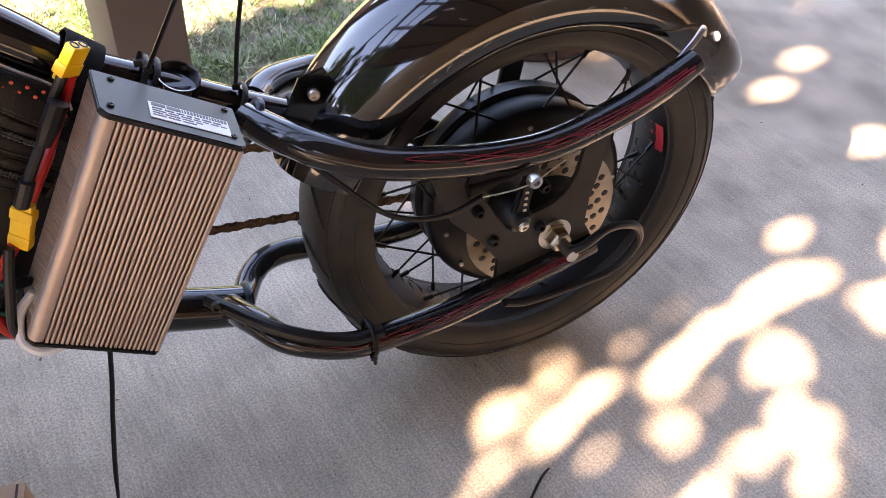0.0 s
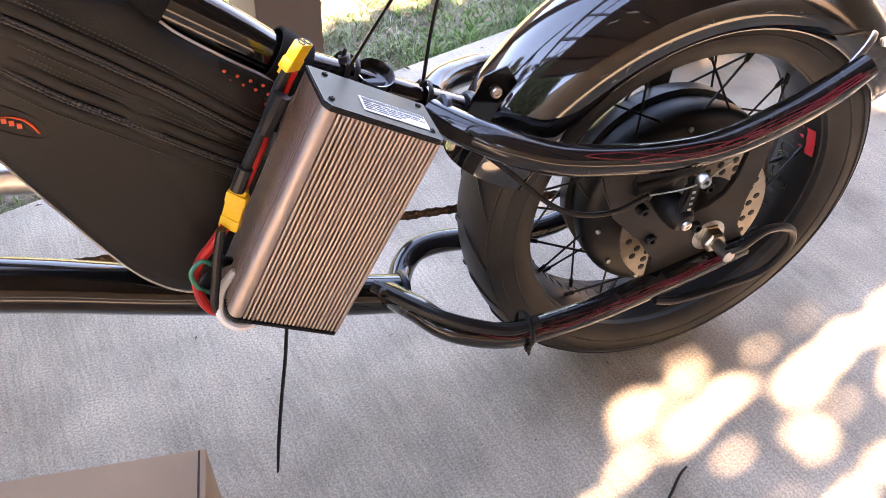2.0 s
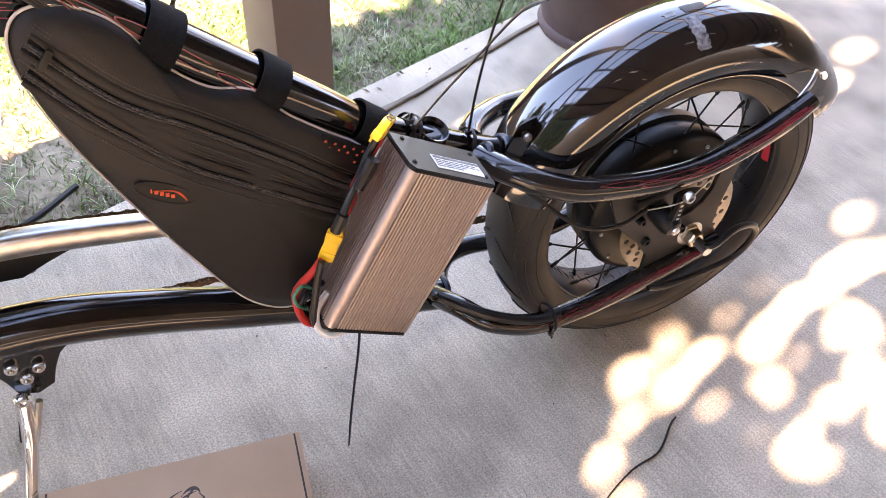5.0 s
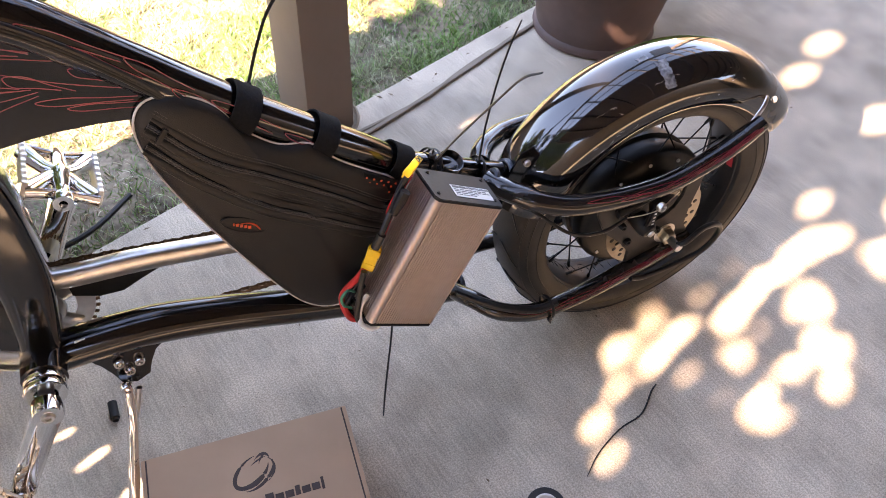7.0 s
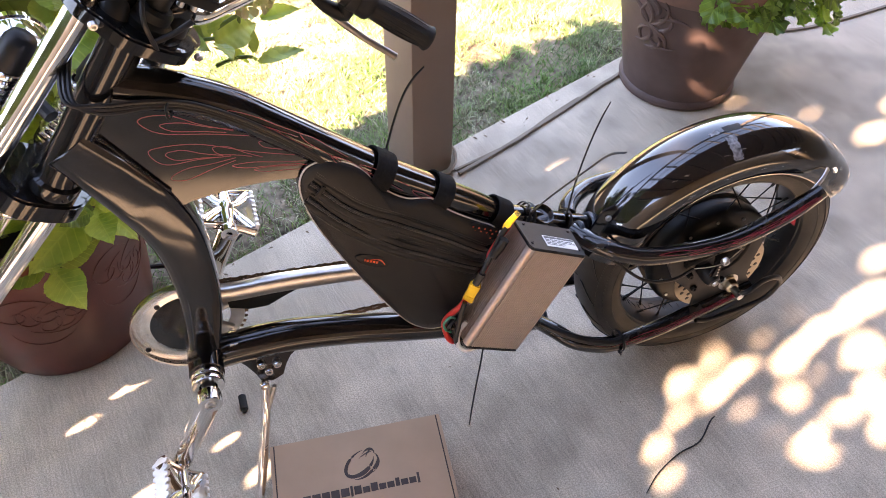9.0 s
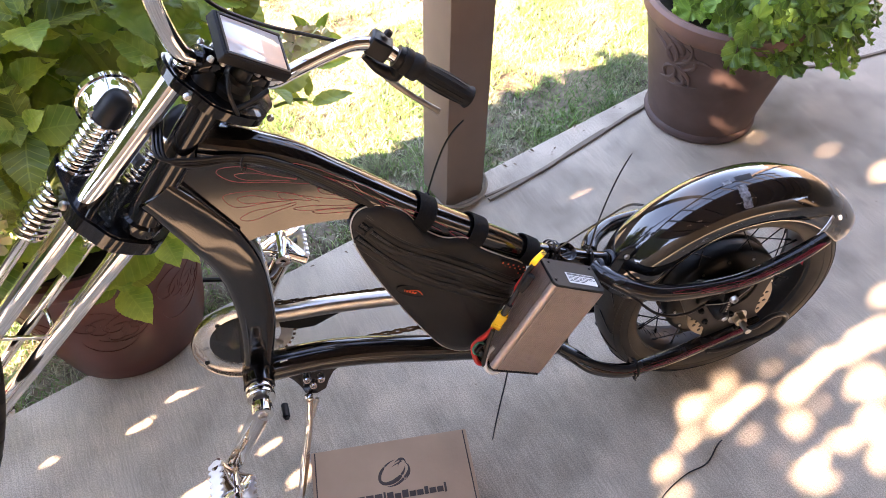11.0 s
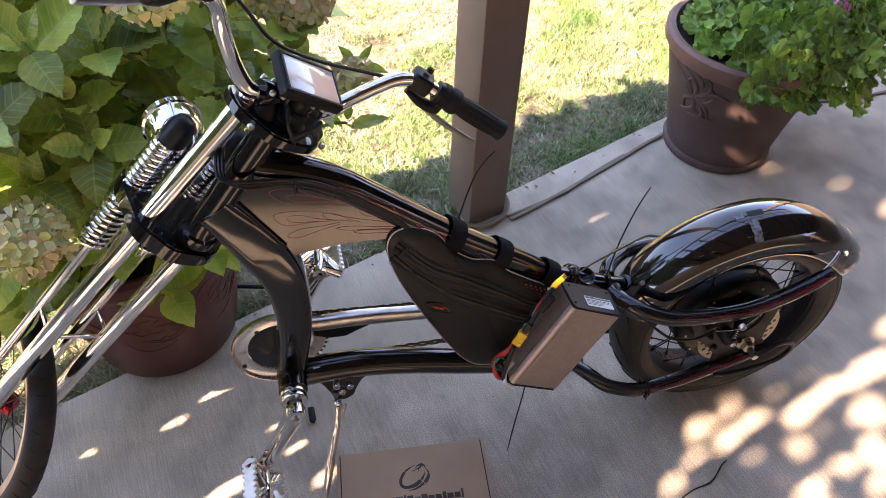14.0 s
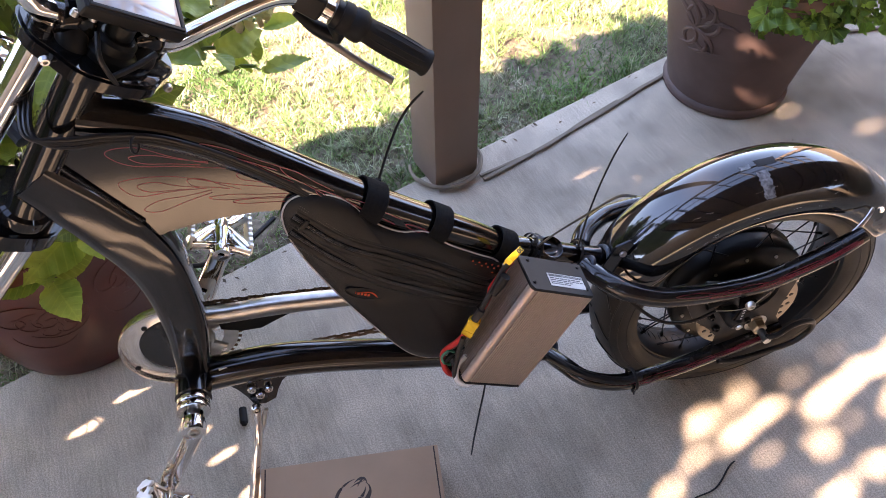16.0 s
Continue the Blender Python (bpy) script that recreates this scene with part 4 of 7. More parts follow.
def cranks():
    cx, cz = -0.912, 0.308
    part("bottom_bracket", lathe(bmesh.new(), [(0.014, -0.062), (0.021, -0.062), (0.022, -0.052), (0.027, -0.05), (0.027, 0.05), (0.022, 0.052), (0.021, 0.058), (0.014, 0.058)], pose(cx, 0, cz) @ AXLE, 28), PAINT, bike)
    for y in (-0.058, -0.07):
        part("bracket_cup", lathe(bmesh.new(), [(0.014, -0.005), (0.024, -0.005), (0.0255, 0), (0.024, 0.005), (0.014, 0.005)], pose(cx, y, cz) @ AXLE, 28), CHROME, bike)
    part("crank_axle", rod((cx, -0.10, cz), (cx, 0.10, cz), 0.009), STEEL, bike)
    d = V(-0.5, 0, -0.866).normalized()
    for s in (-1, 1):
        o = V(cx, 0.098 * s, cz)
        tip = o - d * 0.162 * s if s > 0 else o + d * 0.162
        arm = part("crank_arm", merge(sweep(bmesh.new(), curve([o, o.lerp(tip, 0.3) + V(0, 0.003 * s, 0), o.lerp(tip, 0.8) + V(0, 0.008 * s, 0), tip + V(0, 0.008 * s, 0)], 5), [0.0085, 0.0078, 0.0068, 0.0075], 14, wide=2.3, up=(0, 1, 0)),
                    lathe(bmesh.new(), [(0.007, -0.011), (0.0175, -0.011), (0.019, 0), (0.0175, 0.011), (0.007, 0.011)], pose(*o) @ AXLE, 24),
                    lathe(bmesh.new(), [(0.005, -0.007), (0.0125, -0.007), (0.0135, 0), (0.0125, 0.007), (0.005, 0.007)], pose(*(tip + V(0, 0.008 * s, 0))) @ AXLE, 22)), CHROME, bike, "chrome crank arm")
        bolt("crank_bolt", o + V(0, 0.009 * s, 0), (0, s, 0), 0.0085, 0.005, STEEL, arm)
        # pedal
        pc = tip + V(0, 0.062 * s, 0)
        tilt = 28 if s > 0 else 62
        m = Matrix.Translation(pc) @ pose(0, 0, 0, 0, tilt)
        pedal = part("pedal", lathe(bmesh.new(), [(0.0, -0.052), (0.007, -0.052), (0.010, -0.048), (0.0105, -0.03), (0.013, -0.012), (0.0145, 0), (0.013, 0.012), (0.0105, 0.03), (0.010, 0.048), (0.007, 0.052), (0.0, 0.052)], m @ AXLE, 20), CHROME, bike, "chrome platform pedal with toothed edges")
        for x in (-0.044, 0.044):
            rim = []
            for k in range(8):
                y = -0.046 + 0.0118 * k
                rim += [(y, 0.010), (y + 0.0012, 0.0150), (y + 0.0072, 0.0150), (y + 0.0084, 0.010)]
            rim = [(-0.050, 0.004)] + rim + [(0.050, 0.004), (0.050, -0.004)] + [(y, -z) for y, z in rim[::-1]] + [(-0.050, -0.004)]
            part("toothed_plate", slab(rim, -0.003, 0.003, 0.0008, m @ pose(x, 0, 0, 0, 0, 90)), DULL_ALLOY, pedal)
        for y in (-0.049, 0.049):
            part("end_plate", sweep(bmesh.new(), curve([m @ V(-0.044, y, 0), m @ V(-0.02, y * 0.9, 0), m @ V(0, y * 0.86, 0), m @ V(0.02, y * 0.9, 0), m @ V(0.044, y, 0)], 4), [0.010, 0.0085, 0.008, 0.0085, 0.010], 12, wide=0.55, up=m.to_3x3() @ V(0, 0, 1)), CHROME, pedal)
        for sx in (-1, 1):
            for sy in (-1, 1):
                part("pedal_web", sweep(bmesh.new(), curve([m @ V(0.004 * sx, 0.004 * sy, 0), m @ V(0.02 * sx, 0.016 * sy, 0), m @ V(0.041 * sx, 0.042 * sy, 0)], 4), [0.010, 0.0085, 0.0105], 12, wide=1.25, up=m.to_3x3() @ V(0, 0, 1)), CHROME, pedal)
    # chainring with guard disc, on the far side
    rz = cz + 0.012
    cr = part("chainring", lathe(bmesh.new(), [(0.050, -0.0015), (0.073, -0.0015), (0.073, 0.0015), (0.050, 0.0015), (0.050, -0.0015)], pose(cx, 0.0615, rz) @ AXLE, 72), STEEL, bike, "steel chainring with round cut-outs")
    teeth = bmesh.new()
    for i in range(38):
        q = 2 * math.pi * i / 38
        teeth = merge(teeth, block((0.0085, 0.0022, 0.0062), pose(cx, 0.0615, rz) @ pose(0, 0, 0, 0, math.degrees(q)) @ pose(0.0745, 0, 0), 0.0008, 1))
    tagged(part("teeth", teeth, CHAINM, cr), kind="stuff")
    part("hub_disc", lathe(bmesh.new(), [(0.010, -0.002), (0.036, -0.002), (0.038, 0), (0.036, 0.002), (0.010, 0.002)], pose(cx, 0.0575, rz) @ AXLE, 40), STEEL, cr)
    for i in range(5):
        q = i * 1.2566 + 0.4
        part("spider_arm", sweep(bmesh.new(), [(cx + 0.03 * math.cos(q), 0.059, rz + 0.03 * math.sin(q)), (cx + 0.061 * math.cos(q), 0.059, rz + 0.061 * math.sin(q))], [0.012, 0.014], 10, wide=0.25, up=(0, 0, 1) if abs(math.cos(q)) > 0.7 else (1, 0, 0)), STEEL, cr)
        bolt("bolt", (cx + 0.061 * math.cos(q), 0.0585, rz + 0.061 * math.sin(q)), (0, -1, 0), 0.0045, 0.003, CHROME, cr)
    # bright chain guard: a broad flat ring in front with a dark plate inside it, and a long bar over the chain
    gy = 0.047
    gm = pose(cx - 0.011, gy - 0.005, rz + 0.005) @ AXLE
    guard = part("chain_guard_ring", lathe(bmesh.new(), [(0.062, -0.003), (0.064, -0.008), (0.070, -0.0095), (0.088, -0.0095), (0.094, -0.0065), (0.0955, 0.0), (0.094, 0.007), (0.092, 0.006), (0.0925, -0.003), (0.088, -0.006), (0.070, -0.006), (0.064, -0.004), (0.062, -0.003)], gm, 56, (radians(72), radians(300))), ALLOY, bike, "polished chain guard")
    for q in (118, 196, 288):
        bolt("guard_screw", gm @ V(0.0785 * math.cos(radians(q)), 0.0785 * math.sin(radians(q)), -0.0095 * -1), (0, -1, 0), 0.0045, 0.003, SATIN, guard)
    plate = [(cx - 0.012 + 0.0635 * math.cos(radians(q)), rz + 0.005 + 0.0635 * math.sin(radians(q))) for q in range(60, 301, 8)]
    part("guard_disc", slab(plate, gy - 0.003, gy + 0.001, 0.0008), PAINT, guard, "gloss black plate inside the chain guard")
    part("chain_guard", tube([(cx - 0.01, gy, cz + 0.085), (-0.86, gy, 0.376), (-0.77, gy, 0.370), (-0.68, gy, 0.358), (-0.58, gy, 0.342), (-0.48, gy, 0.322), (-0.42, gy, 0.309), (-0.365, gy, 0.297)], [0.012, 0.015, 0.0155, 0.015, 0.014, 0.013, 0.0125, 0.012], 20, wide=0.8, up=(0, 0, 1), square=0.65), STEEL, bike, "brushed steel chain guard bar")
    part("guard_plate", slab([(-0.86, 0.365), (-0.73, 0.354), (-0.77, 0.338), (-0.80, 0.324), (-0.83, 0.326), (-0.86, 0.34)], gy - 0.002, gy + 0.002, 0.0005), SATIN, bike)
    # chain, link by link
    run = [V(cx + 0.074 * math.cos(a), 0.0615, rz + 0.074 * math.sin(a)) for a in [radians(95 + 170 * i / 18) for i in range(19)]]
    loop = [V(0.0, 0.0585, HUB_Z + 0.038)] + run[:1] + run[1:] + [V(0.0, 0.0585, HUB_Z - 0.038), V(0.038, 0.0585, HUB_Z)]
    dist, pts = 0, []
    for a, b in zip(loop, loop[1:]):
        ln = (b - a).length
        while dist < ln:
            pts.append(a.lerp(b, dist / ln))
            dist += 0.0127
        dist -= ln
    bm = bmesh.new()
    for i, (a, b) in enumerate(zip(pts, pts[1:])):
        if (b - a).length > 0.03 or (b - a).length < 0.004:
            continue
        for y in ((-0.0035, 0.0035) if i % 2 else (-0.0022, 0.0022)):
            sweep(bm, [a + V(0, y, 0), a.lerp(b, 0.25) + V(0, y, 0), a.lerp(b, 0.5) + V(0, y, 0), a.lerp(b, 0.75) + V(0, y, 0), b + V(0, y, 0)], [0.0045, 0.0038, 0.003, 0.0038, 0.0045], 6, wide=0.25, up=(0, 0, 1))
        sweep(bm, [a + V(0, -0.0045, 0), a + V(0, 0.0045, 0)], 0.0022, 6)
    part("chain", bm, CHAINM, bike, "rusty bicycle chain")


def kickstand():
    plate = part("stand_bracket", slab([(-0.872, 0.292), (-0.855, 0.262), (-0.846, 0.238), (-0.841, 0.216), (-0.822, 0.209), (-0.803, 0.219), (-0.795, 0.242), (-0.784, 0.264), (-0.762, 0.284)], -0.022, -0.014, 0.002), PAINT, bike, "black stand bracket with three dome bolts")
    for x, z in ((-0.833, 0.264), (-0.808, 0.257), (-0.824, 0.243)):
        bolt("bolt", (x, -0.0225, z), (0, -1, 0), 0.0075, 0.007, CHROME, plate)
    stand = part("kickstand", tube([(-0.836, -0.030, 0.220), (-0.848, -0.050, 0.16), (-0.880, -0.100, 0.06), (-0.901, -0.128, -0.004)], [0.0085, 0.0085, 0.008, 0.0075], 12), CHROME, bike, "thin chrome side stand")
    bolt("bolt", (-0.836, -0.033, 0.222), (0, -1, 0), 0.009, 0.008, CHROME, stand)
    part("stand_spring", tube([(-0.822, -0.034, 0.212), (-0.838, -0.042, 0.17), (-0.852, -0.054, 0.14)], 0.004, 8), STEEL, stand)


cranks()
kickstand()


# ---- front end, turned to the bicycle's right ----
TH, STEER, RAKE = radians(48.1), radians(69), 0.064
H0 = V(-0.93, 0, 0.765)
SD = V(math.cos(TH), 0, math.sin(TH))
E1 = V(-math.sin(TH), 0, math.cos(TH))
SF = E1 * math.cos(STEER) + V(0, 1, 0) * math.sin(STEER)
SL = V(0, -1, 0) * math.cos(STEER) + E1 * math.sin(STEER)
SLEG = (SD - SF * RAKE)


def fork_at(a, b, s, leg=True):
    """a: ahead of the steering axis, b: to its left, s: up along the legs."""
    return H0 + SF * a + SL * b + (SLEG if leg else SD) * s


def fork():
    for b in (0.053, -0.053):
        leg = part("fork_leg", sweep(bmesh.new(), [fork_at(0.036, b, s) for s in (0.14, 0.135, -0.735, -0.745, -0.748)], [0.013, 0.016, 0.016, 0.013, 0.004], 22), CHROME, bike, "long chrome fork leg")
        bolt("leg_nut", fork_at(0.036, b, -0.725) + SL * (0.016 if b > 0 else -0.016), SL * (1 if b > 0 else -1), 0.012, 0.012, CHROME, leg)
        # springs over and under the lower crown
        for s0, s1 in ((-0.025, -0.128), (-0.155, -0.275)):
            turns = 9
            pts = [fork_at(0.105, b * 0.95, s0 + (s1 - s0) * i / (turns * 12)) + (SL * math.cos(i * math.pi / 6) + SF * math.sin(i * math.pi / 6)) * 0.0200 for i in range(turns * 12 + 1)]
            part("fork_spring", sweep(bmesh.new(), pts, 0.0056, 10), CHROME, bike, "chrome fork spring")
        part("spring_core", sweep(bmesh.new(), [fork_at(0.105, b * 0.95, -0.02), fork_at(0.105, b * 0.95, -0.27)], 0.0135, 14), SATIN, bike)
        part("spring_rod", sweep(bmesh.new(), [fork_at(0.105, b * 0.95, -0.02), fork_at(0.105, b * 0.95, -0.28), fork_at(0.10, b * 0.95, -0.76)], 0.0095, 14), CHROME, bike)
        cap = lathe(bmesh.new(), [(0, 0.036), (0.008, 0.0355), (0.015, 0.031), (0.019, 0.022), (0.0205, 0.008), (0.0215, -0.012), (0.0, -0.012)], along(SLEG, fork_at(0.105, b * 0.95, -0.015)), 24)
        part("spring_cap", cap, BLACKPL, bike, "black domed rubber spring cap")
    side, fwd = SL.normalized(), SF.normalized()

    def crown(s, outline, h, name):
        bm = bmesh.new()
        outline = [(p.x, p.y) for p in curve([(a, b, 0) for a, b in outline], 3, True)]
        lo = [bm.verts.new(fork_at(a, b, s)) for a, b in outline]
        hi = [bm.verts.new(fork_at(a, b, s) + SD * h) for a, b in outline]
        bm.faces.new(lo[::-1])
        bm.faces.new(hi)
        for i in range(len(lo)):
            k = (i + 1) % len(lo)
            bm.faces.new((lo[i], lo[k], hi[k], hi[i]))
        bmesh.ops.recalc_face_normals(bm, faces=bm.faces[:])
        rim = [e for e in bm.edges if any(len(f.verts) > 4 for f in e.link_faces)]
        bmesh.ops.bevel(bm, geom=rim, offset=0.003, segments=2, affect="EDGES")
        return part(name, bm, FENDER_PAINT, bike, "gloss black triple-clamp fork crown")
    lower = [(-0.035, 0.03), (-0.035, -0.03), (-0.012, -0.056), (0.012, -0.076), (0.055, -0.078), (0.10, -0.078), (0.128, -0.066), (0.128, -0.038), (0.085, -0.028), (0.085, 0.028), (0.128, 0.038), (0.128, 0.066), (0.10, 0.078), (0.055, 0.078), (0.012, 0.076), (-0.012, 0.056)]
    crown(-0.155, lower, 0.03, "lower_crown")
    upper = [(-0.035, 0.03), (-0.035, -0.03), (-0.012, -0.056), (0.012, -0.076), (0.052, -0.076), (0.06, -0.05), (0.06, 0.05), (0.052, 0.076), (0.012, 0.076), (-0.012, 0.056)]
    crown(0.116, upper, 0.018, "upper_crown")
    for b in (0.053, -0.053):
        bolt("leg_cap", fork_at(0.036, b, 0.135), SD, 0.017, 0.012, CHROME, bike, 24)
        bolt("clamp_bolt", fork_at(0.0, b * 1.2, 0.125) - SF * 0.012, -SF, 0.005, 0.005, STEEL, bike)
    part("steerer", sweep(bmesh.new(), [H0 - SD * 0.15, H0 + SD * 0.175], 0.0135, 18), SATIN, bike)
    for b in (0.1, -0.1):
        bolt("bolt", fork_at(0.036, b * 0.78, -0.14), SL * (1 if b > 0 else -1), 0.007, 0.006, STEEL, bike)
    # front mudguard bracket between the legs
    part("fork_brace", sweep(bmesh.new(), [fork_at(0.10, 0.050, -0.47), fork_at(0.036, 0.053, -0.47), fork_at(0.036, -0.053, -0.47), fork_at(0.10, -0.050, -0.47)], 0.0045, 10), CHROME, bike)
    # headlamp
    lamp_at = V(-1.010, 0.13, 0.783)
    ld = (SF * 0.9 - SD * 0.1).normalized()
    lamp = part("headlamp", lathe(bmesh.new(), [(0, -0.045), (0.012, -0.044), (0.027, -0.036), (0.038, -0.02), (0.043, 0.0), (0.044, 0.016), (0.047, 0.018), (0.047, 0.027), (0.043, 0.029), (0.041, 0.024), (0, 0.03)], along(ld, lamp_at), 36), CHROME, bike, "round chrome headlamp")
    part("lamp_bracket", sweep(bmesh.new(), [lamp_at - SF * 0.03 - SD * 0.02, fork_at(0.06, 0, -0.06)], 0.009, 10), SATIN, lamp)


def front_wheel():
    c = fork_at(0.10, 0, -0.82)
    m = along(SL, c)
    R = (LEANING @ c).z / math.sqrt(1 - (LEANING.to_3x3() @ SL).z ** 2) - 0.001
    r0 = R - 0.045
    wheel = part("front_wheel", lathe(bmesh.new(), [(r0 + 0.004, -0.019), (r0 + 0.006, -0.019), (r0 + 0.004, -0.016), (r0 - 0.008, -0.013), (r0 - 0.014, 0), (r0 - 0.008, 0.013), (r0 + 0.004, 0.016), (r0 + 0.006, 0.019), (r0 + 0.004, 0.019),
                  (r0 - 0.006, 0.017), (r0 - 0.016, 0.012), (r0 - 0.019, 0), (r0 - 0.016, -0.012), (r0 - 0.006, -0.017), (r0 + 0.004, -0.019)], m, 72), STEEL, bike, "front wheel with a bright alloy rim")
    prof = [(r0 + 0.022 + 0.0235 * math.cos(radians(a)), 0.025 * math.sin(radians(a))) for a in range(-140, 141, 14)]
    tyre = part("tyre", lathe(bmesh.new(), prof + [prof[0]], m, 80), TYRE, wheel, "black front tyre")
    # blacker strips stand for the shade in the tread cuts
    for i in range(44):
        for s in (-1, 1):
            a0 = 2 * math.pi * i / 44
            pts = [m @ V((r0 + 0.022 + 0.0238 * math.cos(q)) * math.cos(a0 + 0.05 * s * q), (r0 + 0.022 + 0.0238 * math.cos(q)) * math.sin(a0 + 0.05 * s * q), 0.0253 * math.sin(q)) for q in [s * (0.25 + 0.2 * k) for k in range(5)]]
            part("tread_groove", sweep(bmesh.new(), pts, [0.0004, 0.0012, 0.0012, 0.001, 0.0004], 4), BLACKPL, tyre)
    hub = part("hub", lathe(bmesh.new(), [(0.008, -0.05), (0.014, -0.05), (0.03, -0.03), (0.03, -0.026), (0.016, -0.02), (0.015, 0.02), (0.03, 0.026), (0.03, 0.03), (0.014, 0.05), (0.008, 0.05)], m, 28), REDHUB, wheel, "red anodised front hub")
    part("axle", sweep(bmesh.new(), [c - SL * 0.075, c + SL * 0.075], 0.006, 12), STEEL, wheel)
    for i in range(32):
        a = 2 * math.pi * i / 32
        s = -1 if i % 2 else 1
        t = a + (0.9 if (i // 2) % 2 else -0.9)
        part("spoke", sweep(bmesh.new(), [m @ V(0.028 * math.cos(t), 0.028 * math.sin(t), 0.028 * s), m @ V((r0 - 0.016) * math.cos(a), (r0 - 0.016) * math.sin(a), 0.004 * s)], 0.0011, 5), SATIN, wheel)


def bars():
    def at(f, l, u):
        return H0 + SF * f + SL * l + SD * u
    rot = Matrix(((SL.x, SF.x, SD.x, 0), (SL.y, SF.y, SD.y, 0), (SL.z, SF.z, SD.z, 0), (0, 0, 0, 1)))
    def box_at(size, f, l, u, bevel=0.006, tip=0):
        return block(size, Matrix.Translation(at(f, l, u)) @ rot @ pose(0, 0, 0, tip), bevel)
    stem = part("stem", lathe(bmesh.new(), [(0.0, -0.002), (0.024, -0.002), (0.0255, 0.001), (0.0255, 0.010), (0.0235, 0.012), (0.0205, 0.014), (0.0205, 0.024), (0.017, 0.028), (0.0, 0.028)], along(SD, at(-0.002, 0, 0.132)), 30), SATIN, bike, "black handlebar stem with two bar clamps")
    for l in (-0.036, 0.036):
        riser = part("riser", sweep(bmesh.new(), curve([at(0.002, l * 0.9, 0.126), at(0.006, l, 0.138), at(0.02, l, 0.152)], 4), [0.016, 0.0155, 0.015], 20), SATIN, stem)
        part("bar_clamp", lathe(bmesh.new(), [(0.0112, -0.016), (0.0185, -0.016), (0.0205, -0.013), (0.0205, 0.013), (0.0185, 0.016), (0.0112, 0.016)], along(SL, at(0.02, l, 0.152)), 28), FENDER_PAINT, stem)
        part("clamp_split", lathe(bmesh.new(), [(0.0204, -0.0012), (0.0209, -0.0012), (0.0209, 0.0012), (0.0204, 0.0012)], along(SD, at(0.02, l, 0.152)) @ pose(0, 0, 0), 24), BLACKPL, stem)
        for f in (0.004, 0.036):
            for k in (-0.009, 0.009):
                bolt("bolt", at(f, l + k, 0.1655), SD, 0.0042, 0.006, STEEL, riser)
    part("front_cap", box_at((0.046, 0.024, 0.026), 0.030, 0, 0.150, 0.009), BLACKPL, stem)
    part("cable_loom", tube([at(-0.024, -0.03, 0.165), at(-0.034, -0.01, 0.150), at(-0.036, 0.012, 0.128), at(-0.030, 0.022, 0.115)], 0.0034, 10), CABLE, stem)
    part("cable_loom", tube([at(-0.018, 0.03, 0.168), at(-0.036, 0.026, 0.152), at(-0.042, 0.004, 0.132), at(-0.034, -0.012, 0.116)], 0.0026, 10), CABLE, stem)
    half = [(0.02, 0.0, 0.152), (0.02, 0.055, 0.152), (0.024, 0.075, 0.156), (0.034, 0.105, 0.178), (0.040, 0.14, 0.212), (0.039, 0.165, 0.238), (0.034, 0.195, 0.252), (0.022, 0.225, 0.255), (-0.01, 0.28, 0.260)]
    pts = [(f, -l, u) for f, l, u in half[::-1]] + half[1:]
    bar = part("handlebar", tube([at(*p) for p in pts], 0.0112, 18), CHROME, bike, "chrome swept-back handlebar")
    for s in (1, -1):
        pod = at(0.032, 0.202 * s, 0.254)
        g0, g1 = at(0.010, 0.249 * s, 0.257), at(-0.048, 0.345 * s, 0.268)
        d = (g1 - g0).normalized()
        ln = (g1 - g0).length
        fw = (SF - d * d.dot(SF)).normalized()
        prof = [(0.0, -0.012), (0.0195, -0.012), (0.0205, -0.002), (0.0185, 0.002), (0.0205, 0.006), (0.021, 0.016), (0.0195, 0.02), (0.0168, 0.022)]
        for k in range(5):
            z = 0.024 + (ln - 0.034) * k / 4
            prof += [(0.0158 + 0.0012 * math.sin(k * 0.8), z)]
        prof += [(0.0172, ln - 0.006), (0.0178, ln - 0.002), (0.016, ln), (0.0, ln)]
        grip = part("grip", lathe(bmesh.new(), prof, along(d, g0), 28), RUBBER, bar, "ribbed black rubber grip")
        for k in range(14):
            q = 2 * math.pi * k / 14
            a, b = d.orthogonal().normalized(), None
            b = d.cross(a)
            o = a * math.cos(q) + b * math.sin(q)
            part("grip_rib", sweep(bmesh.new(), [g0 + d * (0.03 + (ln - 0.04) * i / 6) + o * (0.0160 + 0.0010 * math.sin(i * 0.55)) for i in range(7)], [0.0003, 0.001, 0.0012, 0.0012, 0.001, 0.0003], 5), RUBBER, grip)
        sw = part("switch_pod", block((0.034, 0.032, 0.036), along(d, pod) @ pose(0, 0, 0), 0.008, 3), BLACKPL, bar)
        bolt("button", pod + SD * 0.02, SD, 0.006, 0.008, BLACKPL, sw)
        lev0 = g0 - d * 0.014
        fw = (SF * 0.35 - SD * 0.94)
        fw = (fw - d * d.dot(fw)).normalized()
        body = part("brake_lever", merge(sweep(bmesh.new(), curve([lev0 - d * 0.045 + fw * 0.028, lev0 - d * 0.015 + fw * 0.034, lev0 + d * 0.012 + fw * 0.030, lev0 + fw * 0.012], 4), [0.005, 0.0095, 0.011, 0.009], 12),
                    lathe(bmesh.new(), [(0.0115, -0.007), (0.0175, -0.007), (0.0175, 0.007), (0.0115, 0.007)], along(d, lev0), 22)), BLACKPL, bar)
